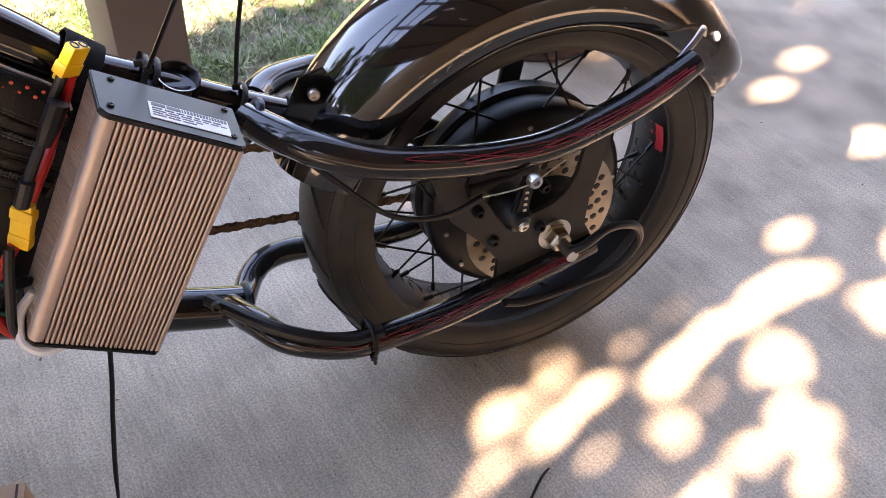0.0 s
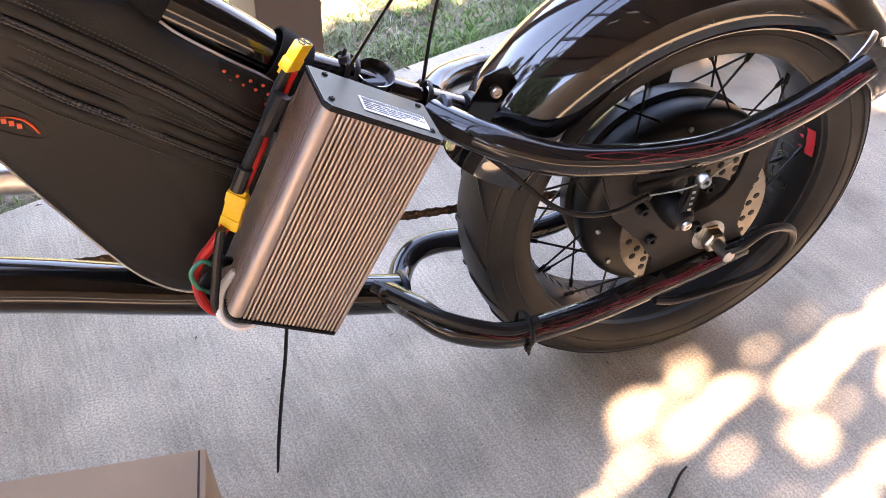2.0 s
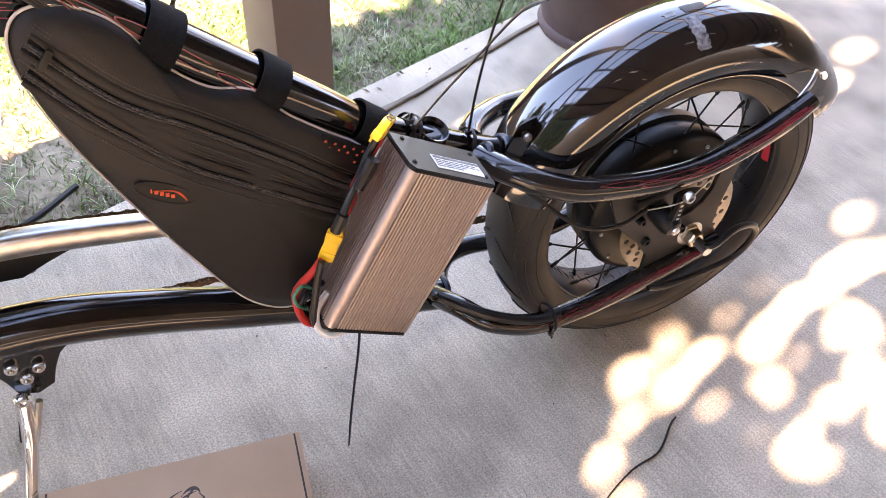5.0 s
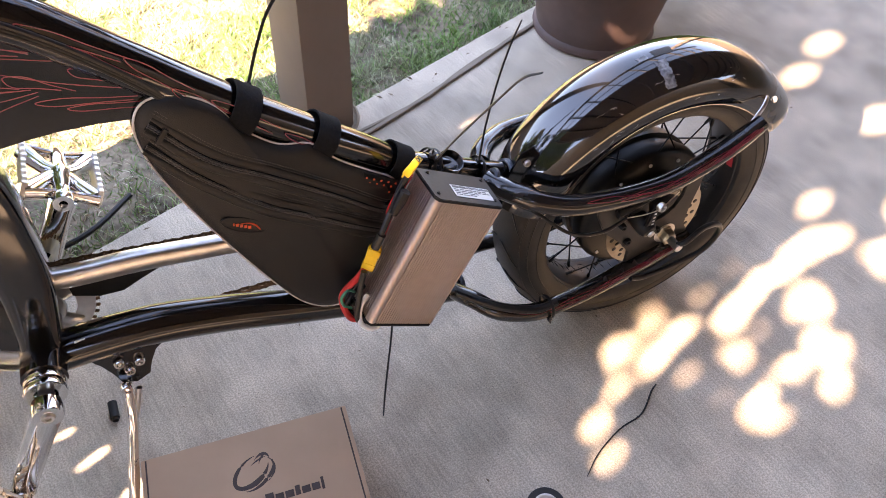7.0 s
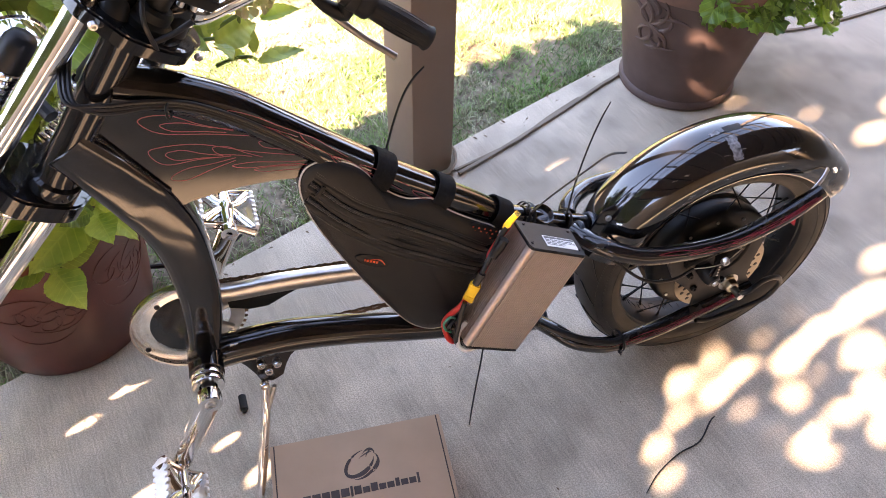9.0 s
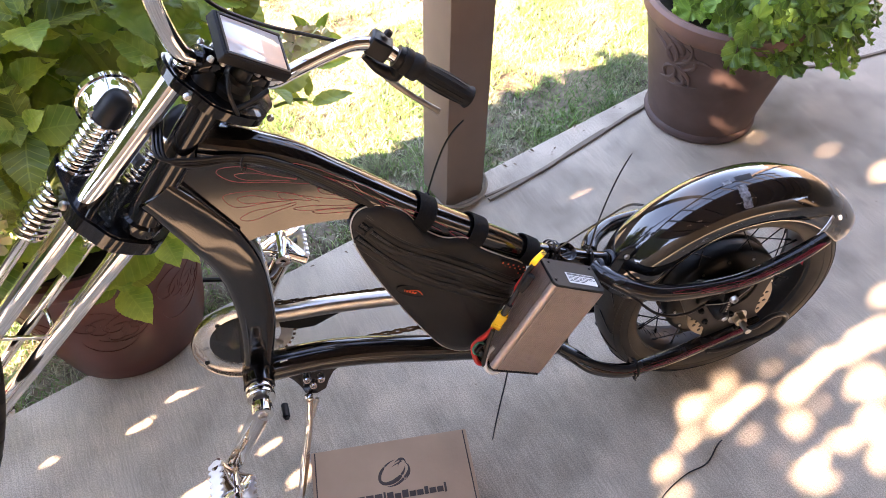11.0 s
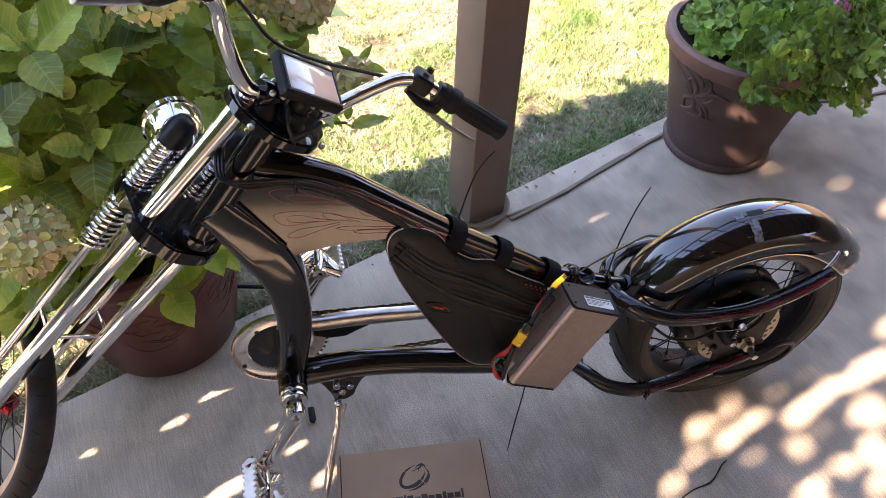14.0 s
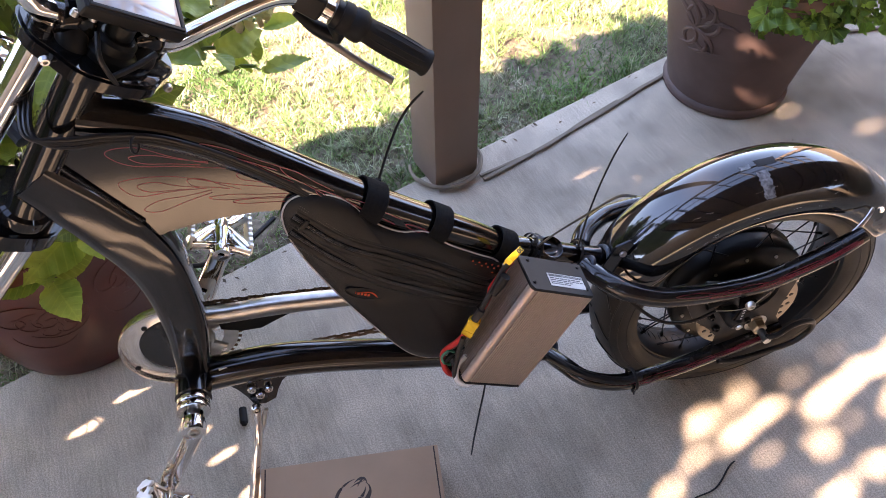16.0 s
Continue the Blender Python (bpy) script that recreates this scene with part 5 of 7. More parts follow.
        part("lever_blade", tube([lev0 - d * 0.01 + fw * 0.040, lev0 + d * 0.022 + fw * 0.046, lev0 + d * 0.055 + fw * 0.050, lev0 + d * 0.105 + fw * 0.052], [0.0045, 0.0055, 0.005, 0.0055], 10, wide=0.6), STEEL, body, "silver brake lever blade")
    # display on its bracket
    zc = (SD * 0.955 - SF * 0.27).normalized()
    xc = SL
    yc = zc.cross(xc)
    dm = Matrix((( xc.x, yc.x, zc.x, 0), (xc.y, yc.y, zc.y, 0), (xc.z, yc.z, zc.z, 0), (0, 0, 0, 1)))
    dm = Matrix.Translation(at(0.004, -0.02, 0.205) + V(-0.022, 0, 0.008)) @ dm
    disp = part("display", block((0.105, 0.067, 0.017), dm, 0.004, 3), BLACKPL, bike, "flat handlebar display with a blank grey screen")
    part("screen", block((0.090, 0.052, 0.003), dm @ pose(0, 0, 0.0078), 0.001), GLASS, disp)
    part("bezel", merge(*[block(q, dm @ pose(*p), 0.001) for q, p in (((0.098, 0.004, 0.004), (0, 0.0285, 0.0082)), ((0.098, 0.004, 0.004), (0, -0.0285, 0.0082)), ((0.004, 0.053, 0.004), (0.047, 0, 0.0082)), ((0.004, 0.053, 0.004), (-0.047, 0, 0.0082)))]), BLACKPL, disp)
    for x in (-0.026, 0.026):
        part("display_bracket", tube([dm @ V(x, 0.004, -0.008), dm @ V(x, -0.004, -0.02), dm @ V(x * 1.1, -0.008, -0.034)], [0.008, 0.007, 0.009], 10, wide=0.7), BLACKPL, disp)
    part("display_lead", tube([dm @ V(0.0, -0.01, -0.008), dm @ V(0.012, -0.03, -0.022), dm @ V(0.0, -0.03, -0.05)], 0.003, 8), CABLE, disp)
    # control cables: from the bar past the head tube along the top tube
    for k in range(3):
        o = 0.0042 * k
        part("control_cable", tube([at(0.05, 0.03 - 0.02 * k, 0.14), at(0.075, 0.02, 0.09 - o), V(-0.935 + o, 0.03, 0.84), V(-0.945 + o, -0.026, 0.806), V(-0.911, -0.034 - o * 0.3, 0.796 - o), V(-0.865, -0.032, 0.790 - o), V(-0.831, -0.030, 0.781 - o), V(-0.799, -0.028, 0.764 - o), V(-0.753, -0.026, 0.729 - o), V(-0.70, -0.0255, 0.679 - o), V(-0.66, -0.02, 0.628 - o)], 0.0028, 8), CABLE, bike)
    part("control_cable", tube([at(0.035, -0.20, 0.245), at(0.06, -0.13, 0.22), at(0.075, -0.05, 0.20), at(0.08, 0.03, 0.20), at(0.08, 0.10, 0.23), at(0.06, 0.17, 0.26), at(0.035, 0.21, 0.25)], 0.0028, 8), CABLE, bike)
    part("cable_tie", sweep(bmesh.new(), curve([V(-0.842, -0.036, 0.775) + 0.009 * V(0.3 * math.cos(t), math.cos(t), math.sin(t)) for t in [i * 0.785 for i in range(8)]], 3, True), 0.0016, 6, closed=True), BLACKPL, bike)


fork()
front_wheel()
bars()


# ---- motor controller, tied to the frame ----
CX = V(0.085, 0, -0.046).normalized()       # across its face
CZ = V(0.101, 0, 0.204).normalized()        # up along its ribs
CORNER = V(-0.4967, -0.102, 0.2711)          # near lower left corner of the face
CW, CL, CT = 0.0968, 0.219, 0.064


def box_frame(corner, x, z):
    y = z.cross(x)
    return Matrix(((x.x, y.x, z.x, corner.x), (x.y, y.y, z.y, corner.y), (x.z, y.z, z.z, corner.z), (0, 0, 0, 1)))


CTRL = LEANING @ box_frame(CORNER, CX, CZ)   # x across, y into the frame, z along the ribs
controller = thing("motor_controller", CTRL, "ribbed rose-bronze aluminium motor controller zip-tied to the frame", "motor controller")


def controller_body():
    prof = []
    c = 0.0068
    # face ribs
    n = 24
    left = -0.0105
    x0, x1 = left + 0.0118, CW - 0.002
    prof.append((left, c))
    for k in range(5):
        a = radians(180 + 90 * k / 4)
        prof.append((left + c + c * math.cos(a), c + c * math.sin(a)))
    p = (x1 - x0) / n
    for i in range(n):
        x = x0 + p * i
        prof += [(x, 0.0010), (x + 0.0001, 0.0055), (x + p * 0.26, 0.0055), (x + p * 0.26 + 0.0001, 0.0009), (x + p * 0.36, 0.0002), (x + p * 0.62, -0.0001), (x + p * 0.92, 0.0002)]
    prof += [(x1 + 0.001, 0.0), (CW, 0.0015), (CW, CT - 0.002), (CW - 0.002, CT), (-0.0115, CT), (-0.014, CT - 0.002)]
    m = 12
    q = (CT - 0.004 - c - 0.004) / m
    for i in range(m):
        y = CT - 0.004 - q * i
        s = left - 0.0035 * (y - c) / (CT - c)
        prof += [(s, y), (s + 0.028, y - 0.0001), (s + 0.028, y - q * 0.64), (s + 0.0001, y - q * 0.64 - 0.0001)]
    bm = bmesh.new()
    lo = [bm.verts.new((x, y, 0)) for x, y in prof]
    hi = [bm.verts.new((x, y, CL)) for x, y in prof]
    bm.faces.new(lo[::-1])
    bm.faces.new(hi)
    for i in range(len(prof)):
        k = (i + 1) % len(prof)
        bm.faces.new((lo[i], lo[k], hi[k], hi[i]))
    part("body", bm, ALU, controller, angle=30)
    for z in (-0.0025, CL + 0.0025):
        plate = part("end_plate", slab([(-0.0055, -0.001), (CW - 0.003, -0.001), (CW + 0.001, 0.004), (CW + 0.001, CT), (-0.0145, CT), (-0.0145, CT - 0.01), (-0.0115, 0.006)], -0.0025, 0.0025, 0.001, pose(0, 0, z, -90)), SATIN, controller, "black end plate")
        for x, y in ((-0.003, 0.012), (0.0, 0.055), (CW - 0.008, 0.012), (CW - 0.008, 0.055)):
            bolt("screw", (x, y, z + (0.0025 if z > 0 else -0.0025)), (0, 0, 1 if z > 0 else -1), 0.0027, 0.002, SATIN, plate)
    top = CL + 0.0053
    lab = part("label", block((0.062, 0.024, 0.0006), pose(0.056, 0.0225, top + 0.0002), 0), LABEL, controller, "white printed specification label")
    rng = random.Random(2)
    for row, (y, h) in enumerate(((0.031, 0.0045), (0.0255, 0.0018), (0.022, 0.0014), (0.0185, 0.0014), (0.015, 0.0014))):
        x = 0.027
        while x < 0.084:
            w = rng.uniform(0.001, 0.002) if row == 0 and x > 0.04 else rng.uniform(0.004, 0.011)
            if x + w > 0.087 - (0.02 if row > 2 else 0):
                break
            part("print_bar", block((w, h, 0.0003), pose(x + w / 2, y, top + 0.0007), 0), INK, lab)
            x += w + (0.0009 if row == 0 else 0.0018)


controller_body()


def wire(name, pts, r, mat, parent, label="", n=10):
    return part(name, tube(pts, r, n), mat, parent, label)


def plug(at, d, side, parent, twin=True):
    """A yellow two-pin battery connector, its mouth along d."""
    d, side = Vector(d).normalized(), Vector(side).normalized()
    side = (side - d * d.dot(side)).normalized()
    m = box_frame(Vector(at), side, d)
    bm = merge(block((0.0165, 0.009, 0.018), m @ pose(0, 0, 0.009), 0.0015), block((0.0185, 0.0105, 0.011), m @ pose(0, 0, -0.003), 0.0018), block((0.014, 0.0075, 0.006), m @ pose(0, 0, -0.011), 0.001))
    p = part("battery_plug", bm, YELLOW, parent, "yellow two-pin battery plug")
    if twin:
        for x in (-0.0042, 0.0042):
            part("socket", lathe(bmesh.new(), [(0, -0.004), (0.0022, -0.004), (0.0022, 0.0003), (0.0034, 0.0006), (0.0036, 0.0)], m @ pose(x, 0, 0.018), 16), SATIN, p)
    return p, m


def wiring():
    # battery leads run up the front side of the controller, in its own frame
    root = controller
    p1, _ = plug((-0.030, 0.050, CL + 0.010), (0.12, -0.1, 1), (0.7, 0.7, 0), root)
    p2, m2 = plug((-0.0335, 0.034, 0.100), (0.12, 0.06, -1), (0.9, -0.5, 0), root, False)
    part("sticker", block((0.01, 0.0006, 0.006), m2 @ pose(-0.002, -0.0056, 0.012), 0), GREENLAB, p2)
    part("rear_half", block((0.0175, 0.010, 0.012), m2 @ pose(0, 0, 0.0235), 0.0015), YELLOW, p2)
    # upper pair: black boot, red lead
    wire("red_lead", [(-0.027, 0.050, CL + 0.002), (-0.026, 0.054, CL - 0.02), (-0.026, 0.056, CL - 0.06), (-0.027, 0.048, 0.15), (-0.030, 0.040, 0.13), (-0.0315, 0.037, 0.112)], 0.0042, REDWIRE, root, "red battery lead")
    wire("black_lead", [(-0.033, 0.046, CL + 0.002), (-0.034, 0.046, CL - 0.02), (-0.034, 0.042, 0.175), (-0.037, 0.034, 0.14), (-0.038, 0.031, 0.112)], 0.0042, CABLE, root)
    wire("inline_plug", [(-0.032, 0.036, 0.204), (-0.033, 0.035, 0.186), (-0.034, 0.034, 0.168)], [0.0075, 0.0078, 0.0055], BLACKPL, root)
    wire("shrink_sleeve", [(-0.038, 0.031, 0.135), (-0.0375, 0.031, 0.112)], 0.0062, CABLE, root)
    # lower pair down to the bottom cover
    wire("red_lead", [(-0.034, 0.034, 0.072), (-0.037, 0.036, 0.05), (-0.040, 0.042, 0.025), (-0.038, 0.044, 0.004), (-0.028, 0.03, -0.012), (-0.01, 0.03, -0.022), (0.01, 0.035, -0.012), (0.014, 0.04, -0.004)], 0.0048, REDWIRE, root, "red battery lead")
    wire("black_lead", [(-0.038, 0.028, 0.072), (-0.034, 0.026, 0.05), (-0.028, 0.022, 0.025), (-0.020, 0.018, -0.004), (-0.006, 0.018, -0.016), (0.012, 0.02, -0.004)], 0.0042, CABLE, root)
    wire("white_tube", [(-0.012, 0.028, 0.03), (-0.018, 0.024, 0.008), (-0.012, 0.014, -0.013), (0.004, 0.008, -0.018), (0.02, 0.012, -0.012), (0.026, 0.02, -0.004)], 0.0042, WHITEPL, root, "white cable sleeve")
    wire("green_wire", [(-0.022, 0.04, 0.02), (-0.04, 0.036, 0.028), (-0.046, 0.034, 0.014), (-0.036, 0.034, 0.0), (-0.022, 0.036, -0.006)], 0.0022, GREENWIRE, root)
    wire("green_wire", [(0.03, 0.02, -0.004), (0.04, 0.014, -0.012), (0.056, 0.016, -0.010), (0.066, 0.03, -0.004)], 0.002, GREENWIRE, root)
    wire("yellow_wire", [(0.034, 0.016, -0.005), (0.05, 0.010, -0.009), (0.07, 0.016, -0.008), (0.08, 0.03, -0.004)], 0.002, YELLOW, root)
    for k in range(4):
        wire("black_lead", [(-0.01 - 0.003 * k, 0.045, 0.03), (-0.026 - 0.003 * k, 0.045 - 0.004 * k, 0.012), (-0.022 - 0.002 * k, 0.04, -0.01), (-0.004, 0.04 - 0.005 * k, -0.020), (0.012 + 0.004 * k, 0.044, -0.006)], 0.003, CABLE, root)


wiring()


def zip_ties():
    """Black ties: loops round the tube and long uncut tails that stick out."""
    def tie(label, loop_at, loop_r, loop_dir, tail):
        t = thing("zip_tie", LEANING, label, "zip tie", "zip ties on the frame")
        d = Vector(loop_dir).normalized()
        a = d.orthogonal().normalized()
        b = d.cross(a)
        c = Vector(loop_at)
        part("loop", sweep(bmesh.new(), curve([c + (a * math.cos(q) + b * math.sin(q)) * loop_r for q in [i * 0.5236 for i in range(12)]], 3, True), 0.0028, 6, closed=True, wide=0.4, up=d), BLACKPL, t)
        part("head", block((0.007, 0.006, 0.006), Matrix.Translation(tail[0]), 0.001), BLACKPL, t)
        part("tail", sweep(bmesh.new(), curve(tail, 6), [0.0034] * 5 + [0.0022], 6, wide=0.4), BLACKPL, t)
    u = (-0.8, 0, 0.45)
    tie("long black zip tie hanging below the controller", (-0.452, -0.03, 0.215), 0.02, (1, 0, 0), [(-0.452, -0.052, 0.226), (-0.462, -0.064, 0.17), (-0.473, -0.074, 0.12), (-0.485, -0.085, 0.06), (-0.493, -0.093, 0.011)])
    tie("black zip tie with a bent tail at the seat stub", (-0.368, 0, 0.438), 0.0225, u, [(-0.366, -0.014, 0.458), (-0.345, -0.035, 0.505), (-0.318, -0.07, 0.57), (-0.297, -0.096, 0.617), (-0.286, -0.120, 0.637)])
    tie("black zip tie round the seat stub", (-0.376, 0, 0.442), 0.0225, u, [(-0.372, -0.012, 0.464), (-0.370, -0.01, 0.468), (-0.368, -0.008, 0.471)])
    tie("black zip tie round the rear of the top tube", (-0.30, 0, 0.406), 0.021, u, [(-0.298, -0.006, 0.428), (-0.288, 0.0, 0.48), (-0.272, 0.006, 0.54), (-0.255, 0.010, 0.59), (-0.239, 0.014, 0.621)])
    tie("black zip tie with its tail up behind the bag strap", (-0.597, 0, 0.591), 0.03, u, [(-0.585, 0.02, 0.612), (-0.565, 0.045, 0.64), (-0.545, 0.065, 0.665), (-0.525, 0.08, 0.68), (-0.505, 0.09, 0.69)])
    tie("small black zip tie clipping the cable to the lower stay", (-0.212, -0.106, 0.176), 0.02, (1, 0.05, 0), [(-0.212, -0.118, 0.158), (-0.211, -0.12, 0.153), (-0.21, -0.121, 0.150)])


zip_ties()


# ---- frame bag ----
def frame_bag():
    bag = thing("frame_bag", LEANING, "black nylon triangular frame bag strapped under the top tube", "bag")
    outline = [(-0.717, 0.610), (-0.709, 0.640), (-0.69, 0.652), (-0.66, 0.648), (-0.630, 0.626), (-0.606, 0.587), (-0.571, 0.556), (-0.533, 0.545), (-0.503, 0.511), (-0.462, 0.479), (-0.432, 0.456), (-0.428, 0.43),
               (-0.437, 0.40), (-0.455, 0.36), (-0.475, 0.31), (-0.492, 0.265), (-0.503, 0.243), (-0.535, 0.240), (-0.566, 0.258), (-0.592, 0.292), (-0.632, 0.370), (-0.676, 0.468), (-0.708, 0.555)]
    c2 = [Vector((x, z)) for x, z in outline]
    dense = [Vector((p.x, p.z)) for p in curve([(p.x, 0, p.y) for p in c2], 4, True)]
    cen = Vector((-0.56, 0.47))
    bm = bmesh.new()
    rings = []
    for sgn in (-1, 1):
        for f, y in (((1.0, 0.012), (0.985, 0.023), (0.95, 0.030), (0.86, 0.0345), (0.68, 0.038), (0.42, 0.040), (0.15, 0.0405)) if sgn < 0 else ((0.15, 0.034), (0.42, 0.034), (0.68, 0.033), (0.9, 0.03), (0.985, 0.022), (1.0, 0.012))):
            row = []
            for i, p in enumerate(dense):
                q = cen + (p - cen) * f
                wob = (0.008 * noise.noise(V(q.x * 12, q.y * 12, 2 + sgn)) + 0.0045 * noise.noise(V(q.x * 34 + q.y * 20, q.y * 12, 6 + sgn))) * (1.25 - f)
                row.append(bm.verts.new((q.x, sgn * y + wob, q.y)))
            rings.append((sgn, row))
    order = [r for s, r in rings if s < 0][::-1] + []
    near = [r for s, r in rings if s < 0]          # outside to centre
    far = [r for s, r in rings if s > 0][::-1]      # outside to centre
    n = len(dense)
    def join(a, b):
        for i in range(n):
            bm.faces.new((a[i], a[(i + 1) % n], b[(i + 1) % n], b[i]))
    join(far[0], near[0])
    for rows in (near, far):
        for a, b in zip(rows, rows[1:]):
            join(a, b)
        bm.faces.new(rows[-1])
    body = part("body", bm, NYLON, bag, angle=60)
    def skin(x, z, up=0.001):
        p = Vector((x, z))
        best = 1.0
        d = p - cen
        # share of the way out to the outline
        f = 0.0
        ang = math.atan2(d.y, d.x)
        edge = min(dense, key=lambda q: abs((math.atan2((q - cen).y, (q - cen).x) - ang + math.pi) % (2 * math.pi) - math.pi))
        f = min(1, d.length / max(1e-6, (edge - cen).length))
        y = float(np.interp(f, [0, 0.15, 0.42, 0.68, 0.86, 0.95, 0.985, 1.0], [0.0405, 0.0405, 0.040, 0.038, 0.0345, 0.030, 0.023, 0.012]))
        return V(x, -y - up, z)
    # light piping along the near edge, where it shows
    n0 = len(dense)
    run = [V(p.x, -0.024, p.y) for p in [cen + (q - cen) * 0.99 for q in dense]]
    a = run[: 11 * 4]
    part("piping", sweep(bmesh.new(), a, 0.0013, 6), PIPING, bag, "grey reflective piping")
    b = run[16 * 4:] + run[:1]
    part("piping", sweep(bmesh.new(), b, 0.0011, 6), PIPING, bag)
    # two zippers: a woven tape, a pair of coils, stitched flaps on both sides
    for pts in ([(-0.700, 0.625), (-0.65, 0.568), (-0.59, 0.525), (-0.52, 0.472), (-0.46, 0.42), (-0.437, 0.397)], [(-0.708, 0.60), (-0.665, 0.548), (-0.605, 0.487), (-0.55, 0.447), (-0.498, 0.408), (-0.462, 0.38), (-0.451, 0.36)]):
        p3 = curve([skin(x, z, 0.0006) for x, z in pts], 8)
        fine = curve([skin(x, z, 0.0006) for x, z in pts], 36)
        z = part("zipper", sweep(bmesh.new(), p3, 0.0065, 8, wide=0.16, up=(0.6, 0, 0.8)), WEB, bag, "black coil zipper")
        for o in (0.0013, -0.0013):
            coil = [q + V(0.6 * o, -0.0018, 0.8 * o) for q in fine]
            part("zipper_coil", sweep(bmesh.new(), coil, [0.0009 if k % 2 else 0.0017 for k in range(len(coil))], 6), ZIPM, z)
        for o in (0.0085, -0.0085):
            part("zipper_flap", sweep(bmesh.new(), [q + V(0.6 * o, -0.0008, 0.8 * o) for q in p3], [0.002] + [0.0046] * 8 + [0.002], 8, wide=0.26, up=(0.6, 0, 0.8)), NYLON, z)
        for o in (0.0150, 0.0185, -0.0150):
            bm = bmesh.new()
            line = [q + V(0.6 * o, -0.0003, 0.8 * o) for q in p3]
            for a, c in zip(line, line[1:]):
                for k in range(3):
                    sweep(bm, [a.lerp(c, k / 3), a.lerp(c, k / 3 + 0.2)], 0.0005, 4)
            part("stitching", bm, ZIPM, z)
    for x, z in ((-0.690, 0.612), (-0.458, 0.374)):
        part("zip_pull", block((0.006, 0.003, 0.02), Matrix.Translation(skin(x, z, 0.004)) @ pose(0, 0, 0, 0, 40), 0.001), SATIN, bag)
    # oval badge with an abstract mark
    bc = skin(-0.631, 0.461, 0.0012)
    rot = pose(*bc, 0, 32)
    badge = part("badge", lathe(bmesh.new(), [(0.0, 0.0008), (0.028, 0.0008), (0.030, 0.0), (0.030, -0.001)], rot @ AXLE @ Matrix.Diagonal((1, 0.36, 1, 1)), 40), BLACKPL, bag, "black oval badge with a red mark")
    mark = bmesh.new()
    for x, w in ((-0.0135, 0.0015), (-0.0088, 0.0034), (-0.0035, 0.0034), (0.0018, 0.0034), (0.0072, 0.0034)):
        mark = merge(mark, block((w, 0.0008, 0.0042), rot @ pose(x, -0.0016, -0.0012, 0, -22), 0))
    part("mark", mark, ORANGE, badge)
    part("mark_arc", sweep(bmesh.new(), [rot @ V(-0.012 + 0.0335 * k / 14, -0.0014, -0.0005 + 0.0062 * math.sin(math.pi * (k / 14) ** 1.3) - 0.002 * (k / 14)) for k in range(15)], [0.0002, 0.0005, 0.0008, 0.0013, 0.0009], 6), ORANGE, badge)
    part("badge_rim", sweep(bmesh.new(), [rot @ V(0.0292 * math.cos(radians(12 * k)), -0.0006, 0.0104 * math.sin(radians(12 * k))) for k in range(30)], 0.0009, 6, closed=True, caps=False), BLACKPL, badge)
    # dotted red patch
    patch = part("mesh_patch", slab([(-0.474, 0.486), (-0.428, 0.458), (-0.429, 0.435), (-0.474, 0.450)], -0.0335, -0.032, 0), WEB, bag)
    for i in range(5):
        for j in range(3):
            p = V(-0.471 + 0.0095 * i + 0.003 * (j % 2), -0.0345, 0.477 - 0.0055 * i - 0.0085 * j)
            part("red_dot", lathe(bmesh.new(), [(0, 0.0006), (0.0012, 0.0006), (0.0016, 0)], along((0, -1, 0), p), 8), ORANGE, patch)
    # hook-and-loop straps round the top tube
    for x, z, r, w in ((-0.606, 0.598, 0.0278, 0.016), (-0.519, 0.534, 0.0258, 0.015), (-0.421, 0.462, 0.0225, 0.015)):
        u = V(-0.79, 0, 0.61).normalized()
        nrm = V(0.61, 0, 0.79)
        c = V(x, 0, z)
        bm = bmesh.new()
        rows = []
        path = []
        for i in range(19):
            a = radians(-50 + 280 * i / 18)
            path.append(c + (nrm * math.sin(a) + V(0, -1, 0) * math.cos(a)) * (r + 0.0012))
        path = [c + V(0.0, -0.036, 0) - nrm * (r + 0.022)] + path + [c + V(0.0, 0.030, 0) - nrm * (r + 0.020)]
        for p in path:
            out = (p - c).normalized()
            rows.append([bm.verts.new(p - u * w), bm.verts.new(p + u * w), bm.verts.new(p + u * w + out * 0.0022), bm.verts.new(p - u * w + out * 0.0022)])
        for a, b in zip(rows, rows[1:]):
            for j in range(4):
                bm.faces.new((a[j], b[j], b[(j + 1) % 4], a[(j + 1) % 4]))
        bm.faces.new(rows[0])
        bm.faces.new(rows[-1][::-1])
        part("strap", bm, WEB, bag, "black hook-and-loop strap")


frame_bag()


